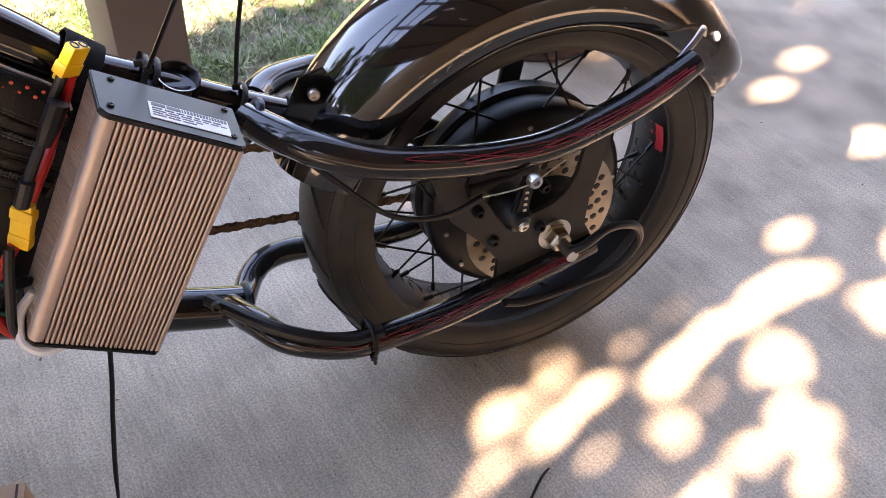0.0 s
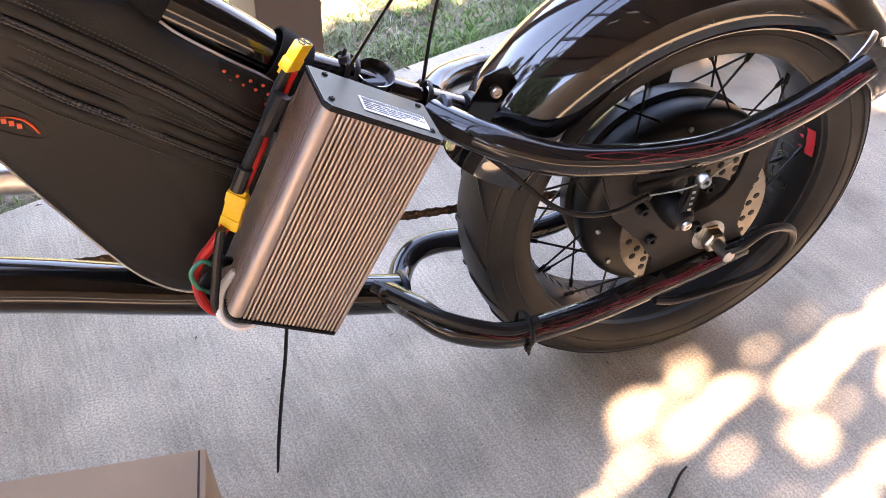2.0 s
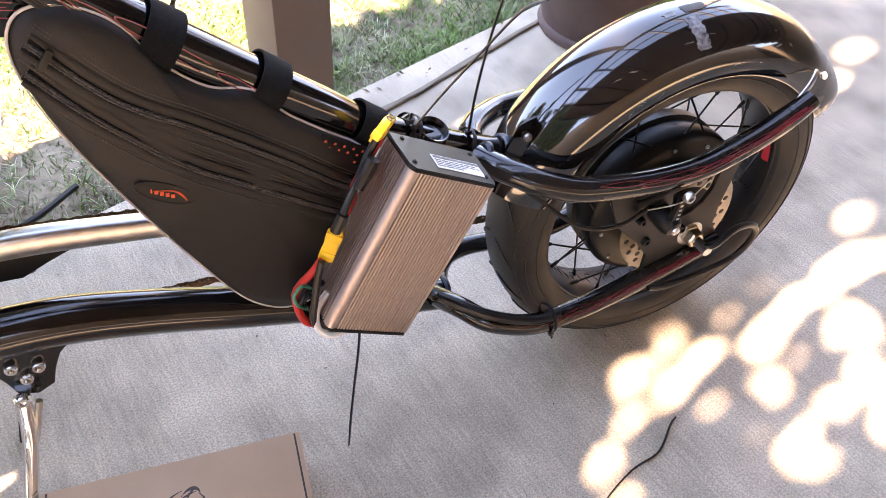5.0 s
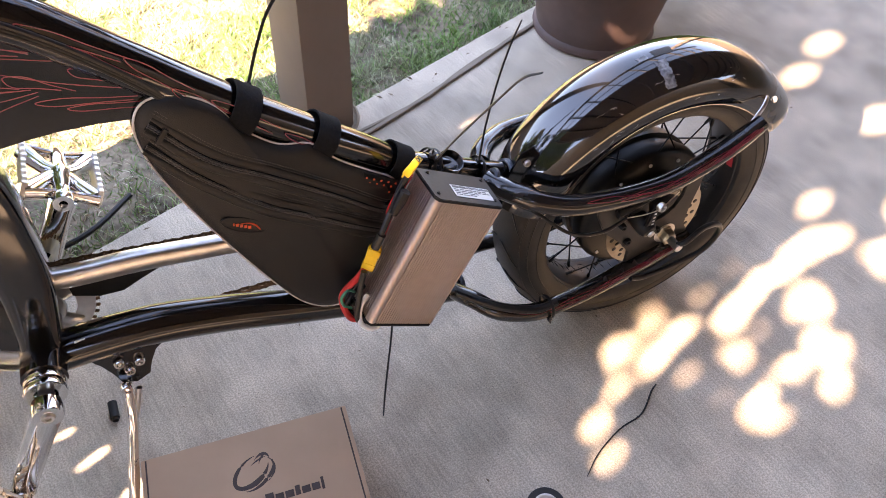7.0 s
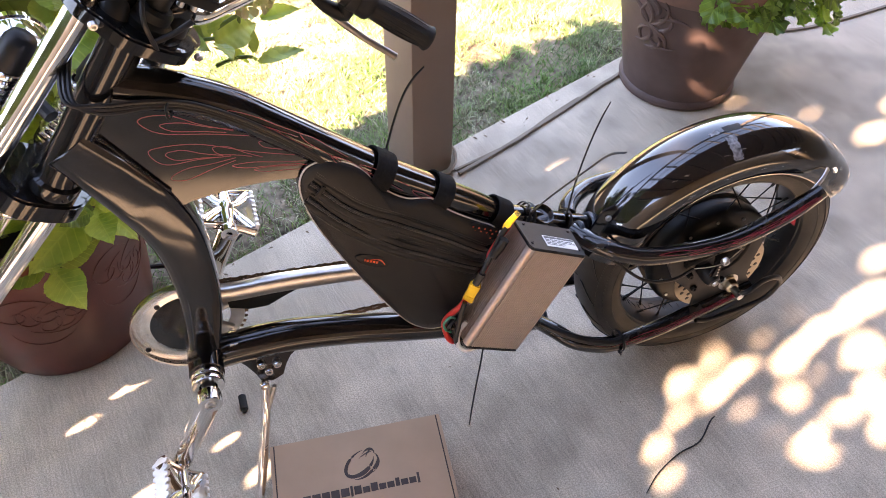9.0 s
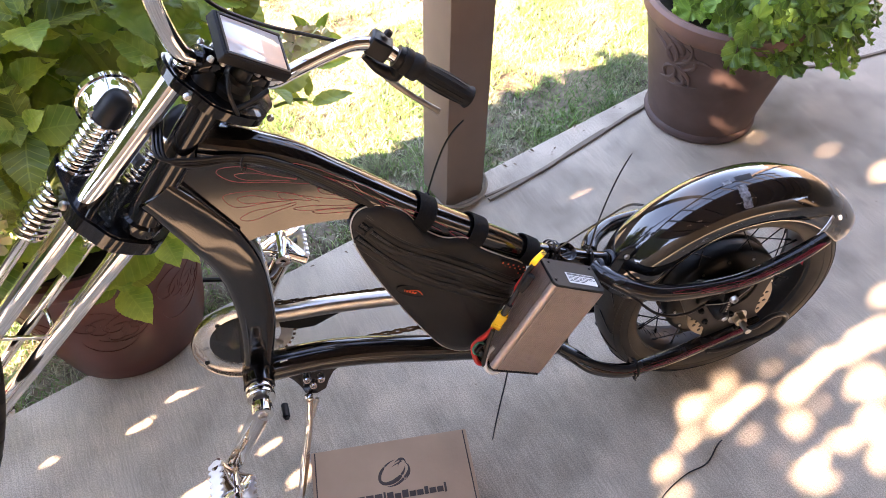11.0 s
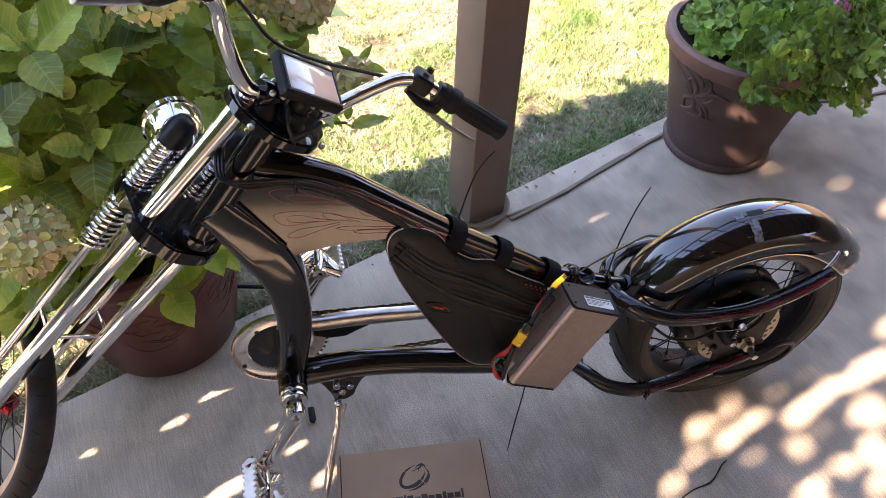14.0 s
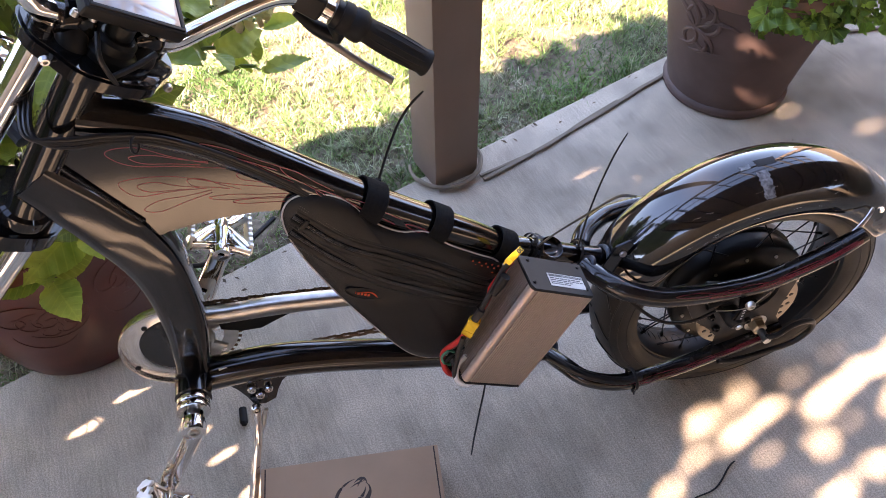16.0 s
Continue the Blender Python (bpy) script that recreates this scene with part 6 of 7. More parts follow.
# ---- cardboard box ----
def carton():
    m = pose(-0.8565, -0.075, 0, 0, 0, -5.1)
    w, d, h = 0.301, 0.205, 0.11
    box = thing("cardboard_box", m, "closed brown cardboard shipping box with printed mark", "box")
    part("tray", block((w - 0.012, d - 0.004, h - 0.004), pose(w / 2, -d / 2, (h - 0.004) / 2), 0.001), CARD, box)
    part("lid", block((w, d, 0.004), pose(w / 2, -d / 2, h - 0.002), 0.0015), CARD, box)
    for x in (0.002, w - 0.002):
        part("side_flap", block((0.0035, d - 0.002, h - 0.006), pose(x, -d / 2, (h - 0.006) / 2), 0.0012), CARD, box)
    part("back_flap", block((w - 0.014, 0.0035, h - 0.012), pose(w / 2, -0.0005, (h - 0.012) / 2), 0.001), CARD, box)
    # the shade in the lid's fold gaps, drawn as dark strips on top
    for x in (0.007, w - 0.007):
        part("fold_gap", block((0.0022, d - 0.004, 0.0012), pose(x, -d / 2, h - 0.0001), 0), CARDDARK, box)
    # swirl mark of thin crescents and a line of print, as plain shapes
    top = h + 0.0006
    def crescent(cx, cy, rx, ry, turn, a0, a1, wd):
        ca, sa = math.cos(radians(turn)), math.sin(radians(turn))
        pts = []
        for i in range(19):
            q = radians(a0 + (a1 - a0) * i / 18)
            u, v = rx * math.cos(q), ry * math.sin(q)
            pts.append((cx + u * ca - v * sa, cy + u * sa + v * ca, top - 0.0006))
        part("print_crescent", sweep(bmesh.new(), pts, [0.0003, wd * 0.5, wd * 0.9, wd, wd * 0.8, wd * 0.4, 0.0003], 8, wide=0.2, up=(0.7, 0.7, 0)), CARDDARK, box)
    mx, my = 0.152, -0.064
    crescent(mx - 0.002, my, 0.030, 0.019, 38, 50, 245, 0.0030)
    crescent(mx - 0.002, my, 0.027, 0.0165, 38, 175, 330, 0.0042)
    crescent(mx + 0.001, my - 0.003, 0.031, 0.020, 38, 205, 345, 0.0026)
    crescent(mx + 0.006, my - 0.002, 0.024, 0.021, 38, 262, 372, 0.0020)
    crescent(mx + 0.010, my + 0.006, 0.019, 0.012, 60, -40, 75, 0.0024)
    crescent(mx + 0.017, my + 0.010, 0.012, 0.008, 70, 10, 110, 0.0016)
    crescent(mx + 0.010, my + 0.012, 0.016, 0.004, 20, 40, 150, 0.0012)
    x = 0.048
    for w, tall in ((0.013, 1), (0.014, 1), (0.013, 1), (0.014, 1), (0.014, 1), (0.004, 2), (0.012, 1), (0.0115, 0), (0.0115, 1), (0.0115, 0), (0.012, 0), (0.007, 1), (0.012, 0), (0.0115, 0), (0.004, 2)):
        hh = (0.0105, 0.0145, 0.0185)[tall]
        part("print_bar", block((w, hh, 0.0006), pose(x + w / 2, -0.1175 + hh / 2 - (0.002 if tall == 2 else 0), top), 0.0002), CARDDARK, box)
        x += w + 0.0022


carton()


# ---- pots and plants ----
def leaf_mesh(name, length, width, mat, fold=0.16, droop=0.25, seed=0):
    """A toothed oval leaf with a folded midrib and raised veins between the side ribs."""
    rng = random.Random(seed)
    bm = bmesh.new()
    n, m = 30, 4
    rows = []
    for i in range(n + 1):
        t = i / n
        half = width * 0.5 * math.sin(math.pi * min(1, t * 0.975 + 0.02) ** 0.84) ** 0.92 * (1 - 0.25 * max(0, t - 0.75))
        if t >= 0.999:
            half = 0.0006
        row = []
        for j in range(-m, m + 1):
            u = j / m
            tooth = (1 + (0.03 if i % 2 else -0.015) * (abs(u) == 1))
            y = u * half * tooth
            ripple = 0.034 * length * math.cos(2 * math.pi * (t * 6.0 - abs(u) * 1.1)) * min(1, 2.5 * abs(u))
            z = fold * abs(y) - droop * length * t * t + ripple * 0.5 + rng.uniform(-.004, .004) * length
            row.append(bm.verts.new((t * length - 0.1 * length * u * u * 0.3, y, z)))
        rows.append(row)
    for a, b in zip(rows, rows[1:]):
        for j in range(2 * m):
            bm.faces.new((a[j], a[j + 1], b[j + 1], b[j]))
    me = bpy.data.meshes.new(name)
    bm.to_mesh(me)
    bm.free()
    for p in me.polygons:
        p.use_smooth = True
    me.materials.append(mat)
    return me


def round_leaf_mesh(name, r, mat, seed=0):
    """A scalloped, ruffled round leaf with a notch at its stalk."""
    rng = random.Random(seed)
    bm = bmesh.new()
    c = bm.verts.new((0, 0, -0.12 * r))
    rings = []
    n = 48
    for k in range(1, 5):
        f = k / 4
        ring = []
        for i in range(n):
            a = radians(-160 + 320 * i / (n - 1))
            lobe = 1 + 0.05 * math.cos(7 * a + seed) * f + (0.055 * math.cos(20 * a) if k == 4 else 0)
            z = -0.12 * r + 0.22 * r * f * f * (0.6 + 0.7 * math.cos(7 * a + seed + 0.6)) + rng.uniform(-.02, .02) * r
            ring.append(bm.verts.new((r * f * lobe * math.cos(a), r * f * lobe * math.sin(a), z)))
        rings.append(ring)
    for i in range(n - 1):
        bm.faces.new((c, rings[0][i], rings[0][i + 1]))
        for a, b in zip(rings, rings[1:]):
            bm.faces.new((a[i], b[i], b[i + 1], a[i + 1]))
    me = bpy.data.meshes.new(name)
    bm.to_mesh(me)
    bm.free()
    for p in me.polygons:
        p.use_smooth = True
    me.materials.append(mat)
    return me


def place(name, me, m, parent):
    ob = new(name, me)
    ob.parent = parent
    ob.matrix_local = m
    return ob


def scatter(items, plant, keep=300):
    """The leaves nearest the patio as parts of their own, the rest joined."""
    items = sorted(items, key=lambda q: q[1].translation.y)
    for me, m in items[:keep]:
        place("leaf", me, m, plant)
    verts, faces = [], []
    for me, m in items[keep:]:
        n = len(verts)
        verts += [tuple(m @ v.co) for v in me.vertices]
        faces += [tuple(n + i for i in p.vertices) for p in me.polygons]
    if verts:
        me = bpy.data.meshes.new("foliage")
        me.from_pydata(verts, [], faces)
        for p in me.polygons:
            p.use_smooth = True
        me.materials.append(items[0][0].materials[0])
        ob = new("foliage", me)
        ob.parent = plant
        tagged(ob, kind="stuff")


def left_pot():
    at = (-1.22, 0.433, 0)
    pot = thing("glazed_planter", pose(*at), "large dark red glazed planter with faint relief, on the slab", "plant pot")
    prof = [(0, 0.0), (0.158, 0.0), (0.165, 0.004), (0.168, 0.014), (0.176, 0.05), (0.1845, 0.10), (0.192, 0.15), (0.200, 0.20), (0.208, 0.26), (0.215, 0.34), (0.226, 0.355), (0.232, 0.37), (0.230, 0.392), (0.218, 0.398), (0.204, 0.392), (0.198, 0.36), (0.0, 0.355)]
    part("pot", lathe(bmesh.new(), prof, None, 64), GLAZE, pot)
    part("soil", lathe(bmesh.new(), [(0, 0.372), (0.1, 0.376), (0.196, 0.368), (0.196, 0.352), (0, 0.352)], None, 32), SOIL, pot)
    # low relief: curling acanthus scrolls in a wide band
    wall = lambda z: float(np.interp(z, [p[1] for p in prof[2:10]], [p[0] for p in prof[2:10]]))
    for k in range(9):
        a0, zc, flip = radians(195 + 24 * k), 0.22 + 0.03 * (k % 2), 1 if k % 2 else -1
        for size, turns, lag in ((0.062, 8.5, 0.0), (0.04, 6.0, 1.1), (0.03, 5.0, 2.4), (0.075, 2.6, 3.6)):
            pts = []
            for i in range(26):
                q = turns * i / 25
                r = size * math.exp(-q * 0.24)
                z = zc + r * math.sin(q + lag) - 0.02 * (lag > 0)
                a = a0 + flip * (r * math.cos(q + lag) + 0.02 * lag) / 0.2
                pts.append(((wall(z) + 0.0004) * math.cos(a), (wall(z) + 0.0004) * math.sin(a), z))
            part("relief_scroll", sweep(bmesh.new(), pts, [0.0004, 0.0013, 0.0012, 0.0009, 0.0004], 6), GLAZE, pot)
    return pot


def right_pot():
    at = (0.452, 0.80, 0)
    pot = thing("clay_planter", pose(*at), "flared brown clay planter with leaf relief, on the slab", "plant pot")
    prof = [(0, 0.0), (0.155, 0.0), (0.163, 0.005), (0.165, 0.014), (0.161, 0.024), (0.1565, 0.027), (0.174, 0.12), (0.192, 0.21), (0.212, 0.30), (0.221, 0.34), (0.231, 0.352), (0.239, 0.368), (0.238, 0.392), (0.229, 0.40), (0.214, 0.396), (0.208, 0.35), (0.0, 0.35)]
    i = 9
    part("pot", lathe(bmesh.new(), prof[:i + 1], None, 72), CLAY, pot)
    part("rim", lathe(bmesh.new(), prof[i:], None, 72), RIMCLAY, pot, "bare terracotta rim")
    part("soil", lathe(bmesh.new(), [(0, 0.365), (0.1, 0.368), (0.207, 0.36), (0.207, 0.345), (0, 0.345)], None, 32), SOIL, pot)
    wall = lambda z: float(np.interp(z, [p[1] for p in prof[5:11]], [p[0] for p in prof[5:11]]))
    # acanthus relief: fans of curling leaf blades round the wall
    for base_a in (203, 325, 87):
        for k, (da, dz, ang, ln, bend) in enumerate(((0, 0, 100, 0.075, 0.5), (0, 0, 55, 0.075, 0.9), (0, 0, 20, 0.08, 0.9), (0, 0, -15, 0.07, -0.8), (0, -.01, -50, 0.06, -1.2), (0, 0, 145, 0.06, -1.0), (0, -.01, 190, 0.05, 1.2), (0.05, 0.03, 40, 0.06, 1.4), (0.07, -0.01, 0, 0.07, 1.5), (0.1, -0.03, -40, 0.05, -1.5), (0.02, -0.04, -75, 0.05, 1.0), (0.09, 0.02, 65, 0.05, -1.0))):
            pts = []
            for i in range(9):
                t = i / 8
                q = radians(ang) + bend * t
                z = 0.262 + dz + 1.1 * ln * t * math.sin(q)
                a = radians(base_a) + 1.5 * da + 1.6 * ln * t * math.cos(q) / 0.2
                pts.append(((wall(z) + 0.0004) * math.cos(a), (wall(z) + 0.0004) * math.sin(a), z))
            part("relief_leaf", sweep(bmesh.new(), pts, [0.002, 0.0055, 0.0065, 0.005, 0.0012], 7), CLAY, pot)
    return pot


def hydrangea():
    base = V(-1.285, 0.475, 0.40)
    plant = thing("hydrangea", pose(*base), "leafy green hydrangea with faded mophead blooms, in the glazed planter", "plant")
    rng = random.Random(12)
    meshes = [leaf_mesh("leaf", rng.uniform(0.092, 0.116), rng.uniform(0.058, 0.074), LEAF, seed=i, fold=rng.uniform(0.15, 0.5), droop=rng.uniform(0.1, 0.42)) for i in range(8)]
    heart, size = V(0.0, -0.03, 0.27), V(0.52, 0.27, 0.42)
    spots = []

    def free(p):
        w = p + base
        if EDGE_N.dot(w - EDGE_AT) > 0.22:
            return False
        if w.y < 0.17 and w.x > -1.30 and w.z > 0.42:
            return False
        if w.y < 0.27 and -1.14 < w.x < -0.82 and w.z > 0.6:
            return False
        if w.y > 0.6 and w.z > 0.75:
            return False
        if w.x > -1.0 and w.z < 0.62:
            return False
        return not (w.x > -1.22 and w.y < 0.26 and w.z < 0.50)
    # shoots over the dome, each with crossed pairs of leaves round its tip
    leaves = []
    for i in range(2200):
        d = V(rng.gauss(0, 1), rng.gauss(-0.35, 1), rng.gauss(0.25, 1)).normalized()
        p = heart + V(d.x * size.x, d.y * size.y, d.z * size.z) * rng.uniform(0.82, 1.08)
        if p.z < -0.02 or not free(p) or any((p - q).length < 0.106 for q, _, _ in spots):
            continue
        spots.append((p, d, 1.0))
    for i in range(2600):
        d = V(rng.gauss(0, 1), rng.gauss(-0.2, 1), rng.gauss(0.1, 1)).normalized()
        p = heart + V(d.x * size.x, d.y * size.y, d.z * size.z) * rng.uniform(0.25, 0.8)
        if p.z > 0 and free(p) and not any((p - q).length < 0.066 for q, _, _ in spots):
            spots.append((p, d, 0.9))
    # shoots that hang over the pot and reach past the fork
    for at, sc in (((-1.13, 0.225, 0.37), 0.95), ((-1.03, 0.225, 0.46), 0.95), ((-1.33, 0.19, 0.42), 0.9), ((-0.73, 0.40, 0.57), 0.74), ((-0.71, 0.39, 0.66), 0.7), ((-0.70, 0.38, 0.72), 0.6), ((-0.82, 0.41, 0.70), 0.74)):
        spots.append((Vector(at) - base, V(0.3, -0.75, 0.3).normalized(), sc))
    for p, d, sc in spots:
        root = V(0.065 + p.x * 0.15, -0.042 + p.y * 0.15, -0.03)
        mid = root.lerp(p, 0.55) + V(0, 0.03, 0.05)
        if sc != 0.9 and rng.random() < 0.3:
            part("stem", tube([root, mid, p], [0.0045, 0.004, 0.003], 6, 4), GSTEM if rng.random() < 0.6 else STEM, plant)
        elif sc != 0.9:
            part("stem", tube([p.lerp(mid, 0.35), p.lerp(mid, 0.15) + V(0, 0, 0.006), p], [0.0036, 0.0034, 0.003], 6, 4), GSTEM, plant)
        axis = (d * 0.4 + V(0.05, -0.18, 0.85) + V(rng.uniform(-.25, .25), rng.uniform(-.25, .25), rng.uniform(-.2, .2))).normalized()
        turn = rng.uniform(0, 90)
        frame_m = along(axis, p)
        for k in range(6):
            if k > 3 and (sc < 0.76 or rng.random() < 0.3):
                continue
            az = turn + 180 * (k % 2) + 90 * (k // 2) + rng.uniform(-16, 16)
            raised = (58, 32, 16)[k // 2] + rng.uniform(-14, 14)
            s = (0.55, 0.88, 1.06)[k // 2] * sc * rng.uniform(0.85, 1.12)
            m = frame_m @ pose(0, 0, -0.018 * (k // 2), 0, 0, az) @ pose(0.01, 0, 0, rng.uniform(-14, 14), -raised, 0) @ Matrix.Diagonal((s, s * (0.62 if sc < 0.76 else 1.0), s, 1))
            leaves.append((rng.choice(meshes), m))
    scatter(leaves, plant)
    # mophead blooms: four-petalled florets packed on a ball
    for at, r in (((0.035, -0.395, 0.28), 0.052), ((0.485, -0.075, 0.45), 0.058), ((0.40, -0.07, 0.50), 0.05), ((0.31, -0.36, 0.645), 0.048), ((0.565, -0.145, 0.325), 0.032)):
        c = Vector(at)
        part("stem", tube([c + V(-0.03, 0.16, -0.18), c + V(-0.01, 0.06, -r * 1.3), c], 0.0035, 6, 4), GSTEM, plant)
        bm = bmesh.new()
        count = int(125 * (r / 0.07) ** 2)
        for i in range(count):
            z = 1 - 2 * (i + 0.5) / count
            if z < -0.7:
                continue
            q = math.sqrt(1 - z * z)
            d = V(q * math.cos(i * 2.39996), q * math.sin(i * 2.39996), z * 0.85)
            f = along(d + V(rng.uniform(-.45, .45), rng.uniform(-.45, .45), rng.uniform(-.3, .4)), c + d * r * rng.uniform(0.84, 1.08)) @ pose(0, 0, 0, 0, 0, rng.uniform(0, 90)) @ Matrix.Scale(rng.uniform(0.8, 1.15), 4)
            for k in range(4):
                a = k * math.pi / 2
                tilt = rng.uniform(0.001, 0.007)
                pt = lambda rr, da, zz: bm.verts.new(f @ V(rr * math.cos(a + da), rr * math.sin(a + da), zz + tilt * rr / 0.014))
                o = pt(0.0012, 0, -0.002)
                ring = [pt(0.009, -0.74, 0.001), pt(0.015, -0.46, 0.0045), pt(0.0172, 0, 0.003), pt(0.015, 0.46, 0.0045), pt(0.009, 0.74, 0.001)]
                cen = pt(0.0085, 0, 0.0002)
                for u, v in zip([o] + ring, ring + [o]):
                    bm.faces.new((cen, u, v))
        core = bmesh.new()
        lathe(core, [(0, r * 0.7), (r * 0.6, r * 0.35), (r * 0.72, 0), (r * 0.5, -r * 0.4), (0, -r * 0.5)], Matrix.Translation(c), 14)
        head = part("bloom", core, FLORET, plant, "faded cream and pink hydrangea mophead")
        tagged(part("flower_head", bm, FLORET, head), kind="stuff")


def geranium():
    base = V(0.452, 0.80, 0.37)
    plant = thing("geranium", pose(*base), "bushy green geranium with a few pink flowers, in the clay planter", "plant")
    rng = random.Random(21)
    meshes = [round_leaf_mesh("leaf", rng.uniform(0.025, 0.043), GLEAF, seed=i) for i in range(6)]
    leaves = []
    for i in range(520):
        a, e = rng.uniform(0, 6.283), rng.random() ** 0.5
        x, y = 0.30 * e * math.cos(a) + 0.11, 0.28 * e * math.sin(a) + 0.01
        if x < -0.05 and math.hypot(x, y) > 0.175:
            continue
        z = 0.03 + 0.12 * (1 - e * e) + rng.uniform(-0.06, 0.045) - (0.06 if e > 0.85 else 0)
        if math.hypot(x, y) < 0.2 and z < 0.02:
            z = 0.03
        out = V(x * 1.6, y * 1.6 - 0.15, 0.5 + rng.uniform(-.45, .35))
        m = along(out, (x, y, z)) @ pose(0, 0, 0, rng.uniform(-15, 15), rng.uniform(-15, 15), rng.uniform(0, 360)) @ Matrix.Scale(rng.uniform(0.7, 1.25), 4)
        leaves.append((rng.choice(meshes), m))
        if i % 4 == 0:
            part("stem", tube([(x * 0.3, y * 0.3, 0.0), (x * 0.75, y * 0.75, z * 0.6 + 0.02), (x, y, z)], 0.0022, 5, 3), GSTEM, plant)
    for i in range(70):
        x, y = rng.uniform(-0.13, 0.22), -0.19 + rng.uniform(-0.05, 0.05) + 0.3 * max(0, -0.02 - rng.random() * 0.1)
        z = rng.uniform(-0.03, 0.10)
        leaves.append((rng.choice(meshes), along(V(rng.uniform(-.4, .5), -0.7, rng.uniform(0.2, 0.9)), (x, y, z)) @ pose(0, 0, 0, 0, 0, rng.uniform(0, 360)) @ Matrix.Scale(rng.uniform(0.8, 1.4), 4)))
    scatter(leaves, plant)
    for at, mat in (((0.06, -0.05, 0.24), PINK), ((0.20, 0.02, 0.16), PINK), ((0.28, -0.02, 0.12), FLORET), ((-0.06, 0.0, 0.22), FLORET), ((0.14, -0.12, 0.15), PINK), ((-0.14, 0.03, 0.17), FLORET)):
        c = Vector(at)
        part("flower_stem", tube([(c.x * 0.5, c.y * 0.5, 0.05), c - V(0.01, 0, 0.05), c], 0.0018, 5, 4), GSTEM, plant)
        bm = bmesh.new()
        for i in range(34):
            d = V(rng.gauss(0, 1), rng.gauss(0, 1), rng.gauss(0.3, 0.8)).normalized()
            f = along(d, c + d * 0.02) @ pose(0, 0, 0, 0, 0, rng.uniform(0, 360)) @ Matrix.Scale(rng.uniform(0.6, 0.95), 4)
            for k in range(5):
                a = k * 1.2566
                bm.faces.new([bm.verts.new(f @ V(p * math.cos(a + dd), p * math.sin(a + dd), zz)) for p, dd, zz in ((0.001, 0, 0), (0.007, -0.45, 0.002), (0.010, 0, 0.003), (0.007, 0.45, 0.002))])
        part("flower", bm, mat, plant, "small pink geranium flower" if mat is PINK else "withered geranium flower")


left_pot()
right_pot()
hydrangea()
geranium()


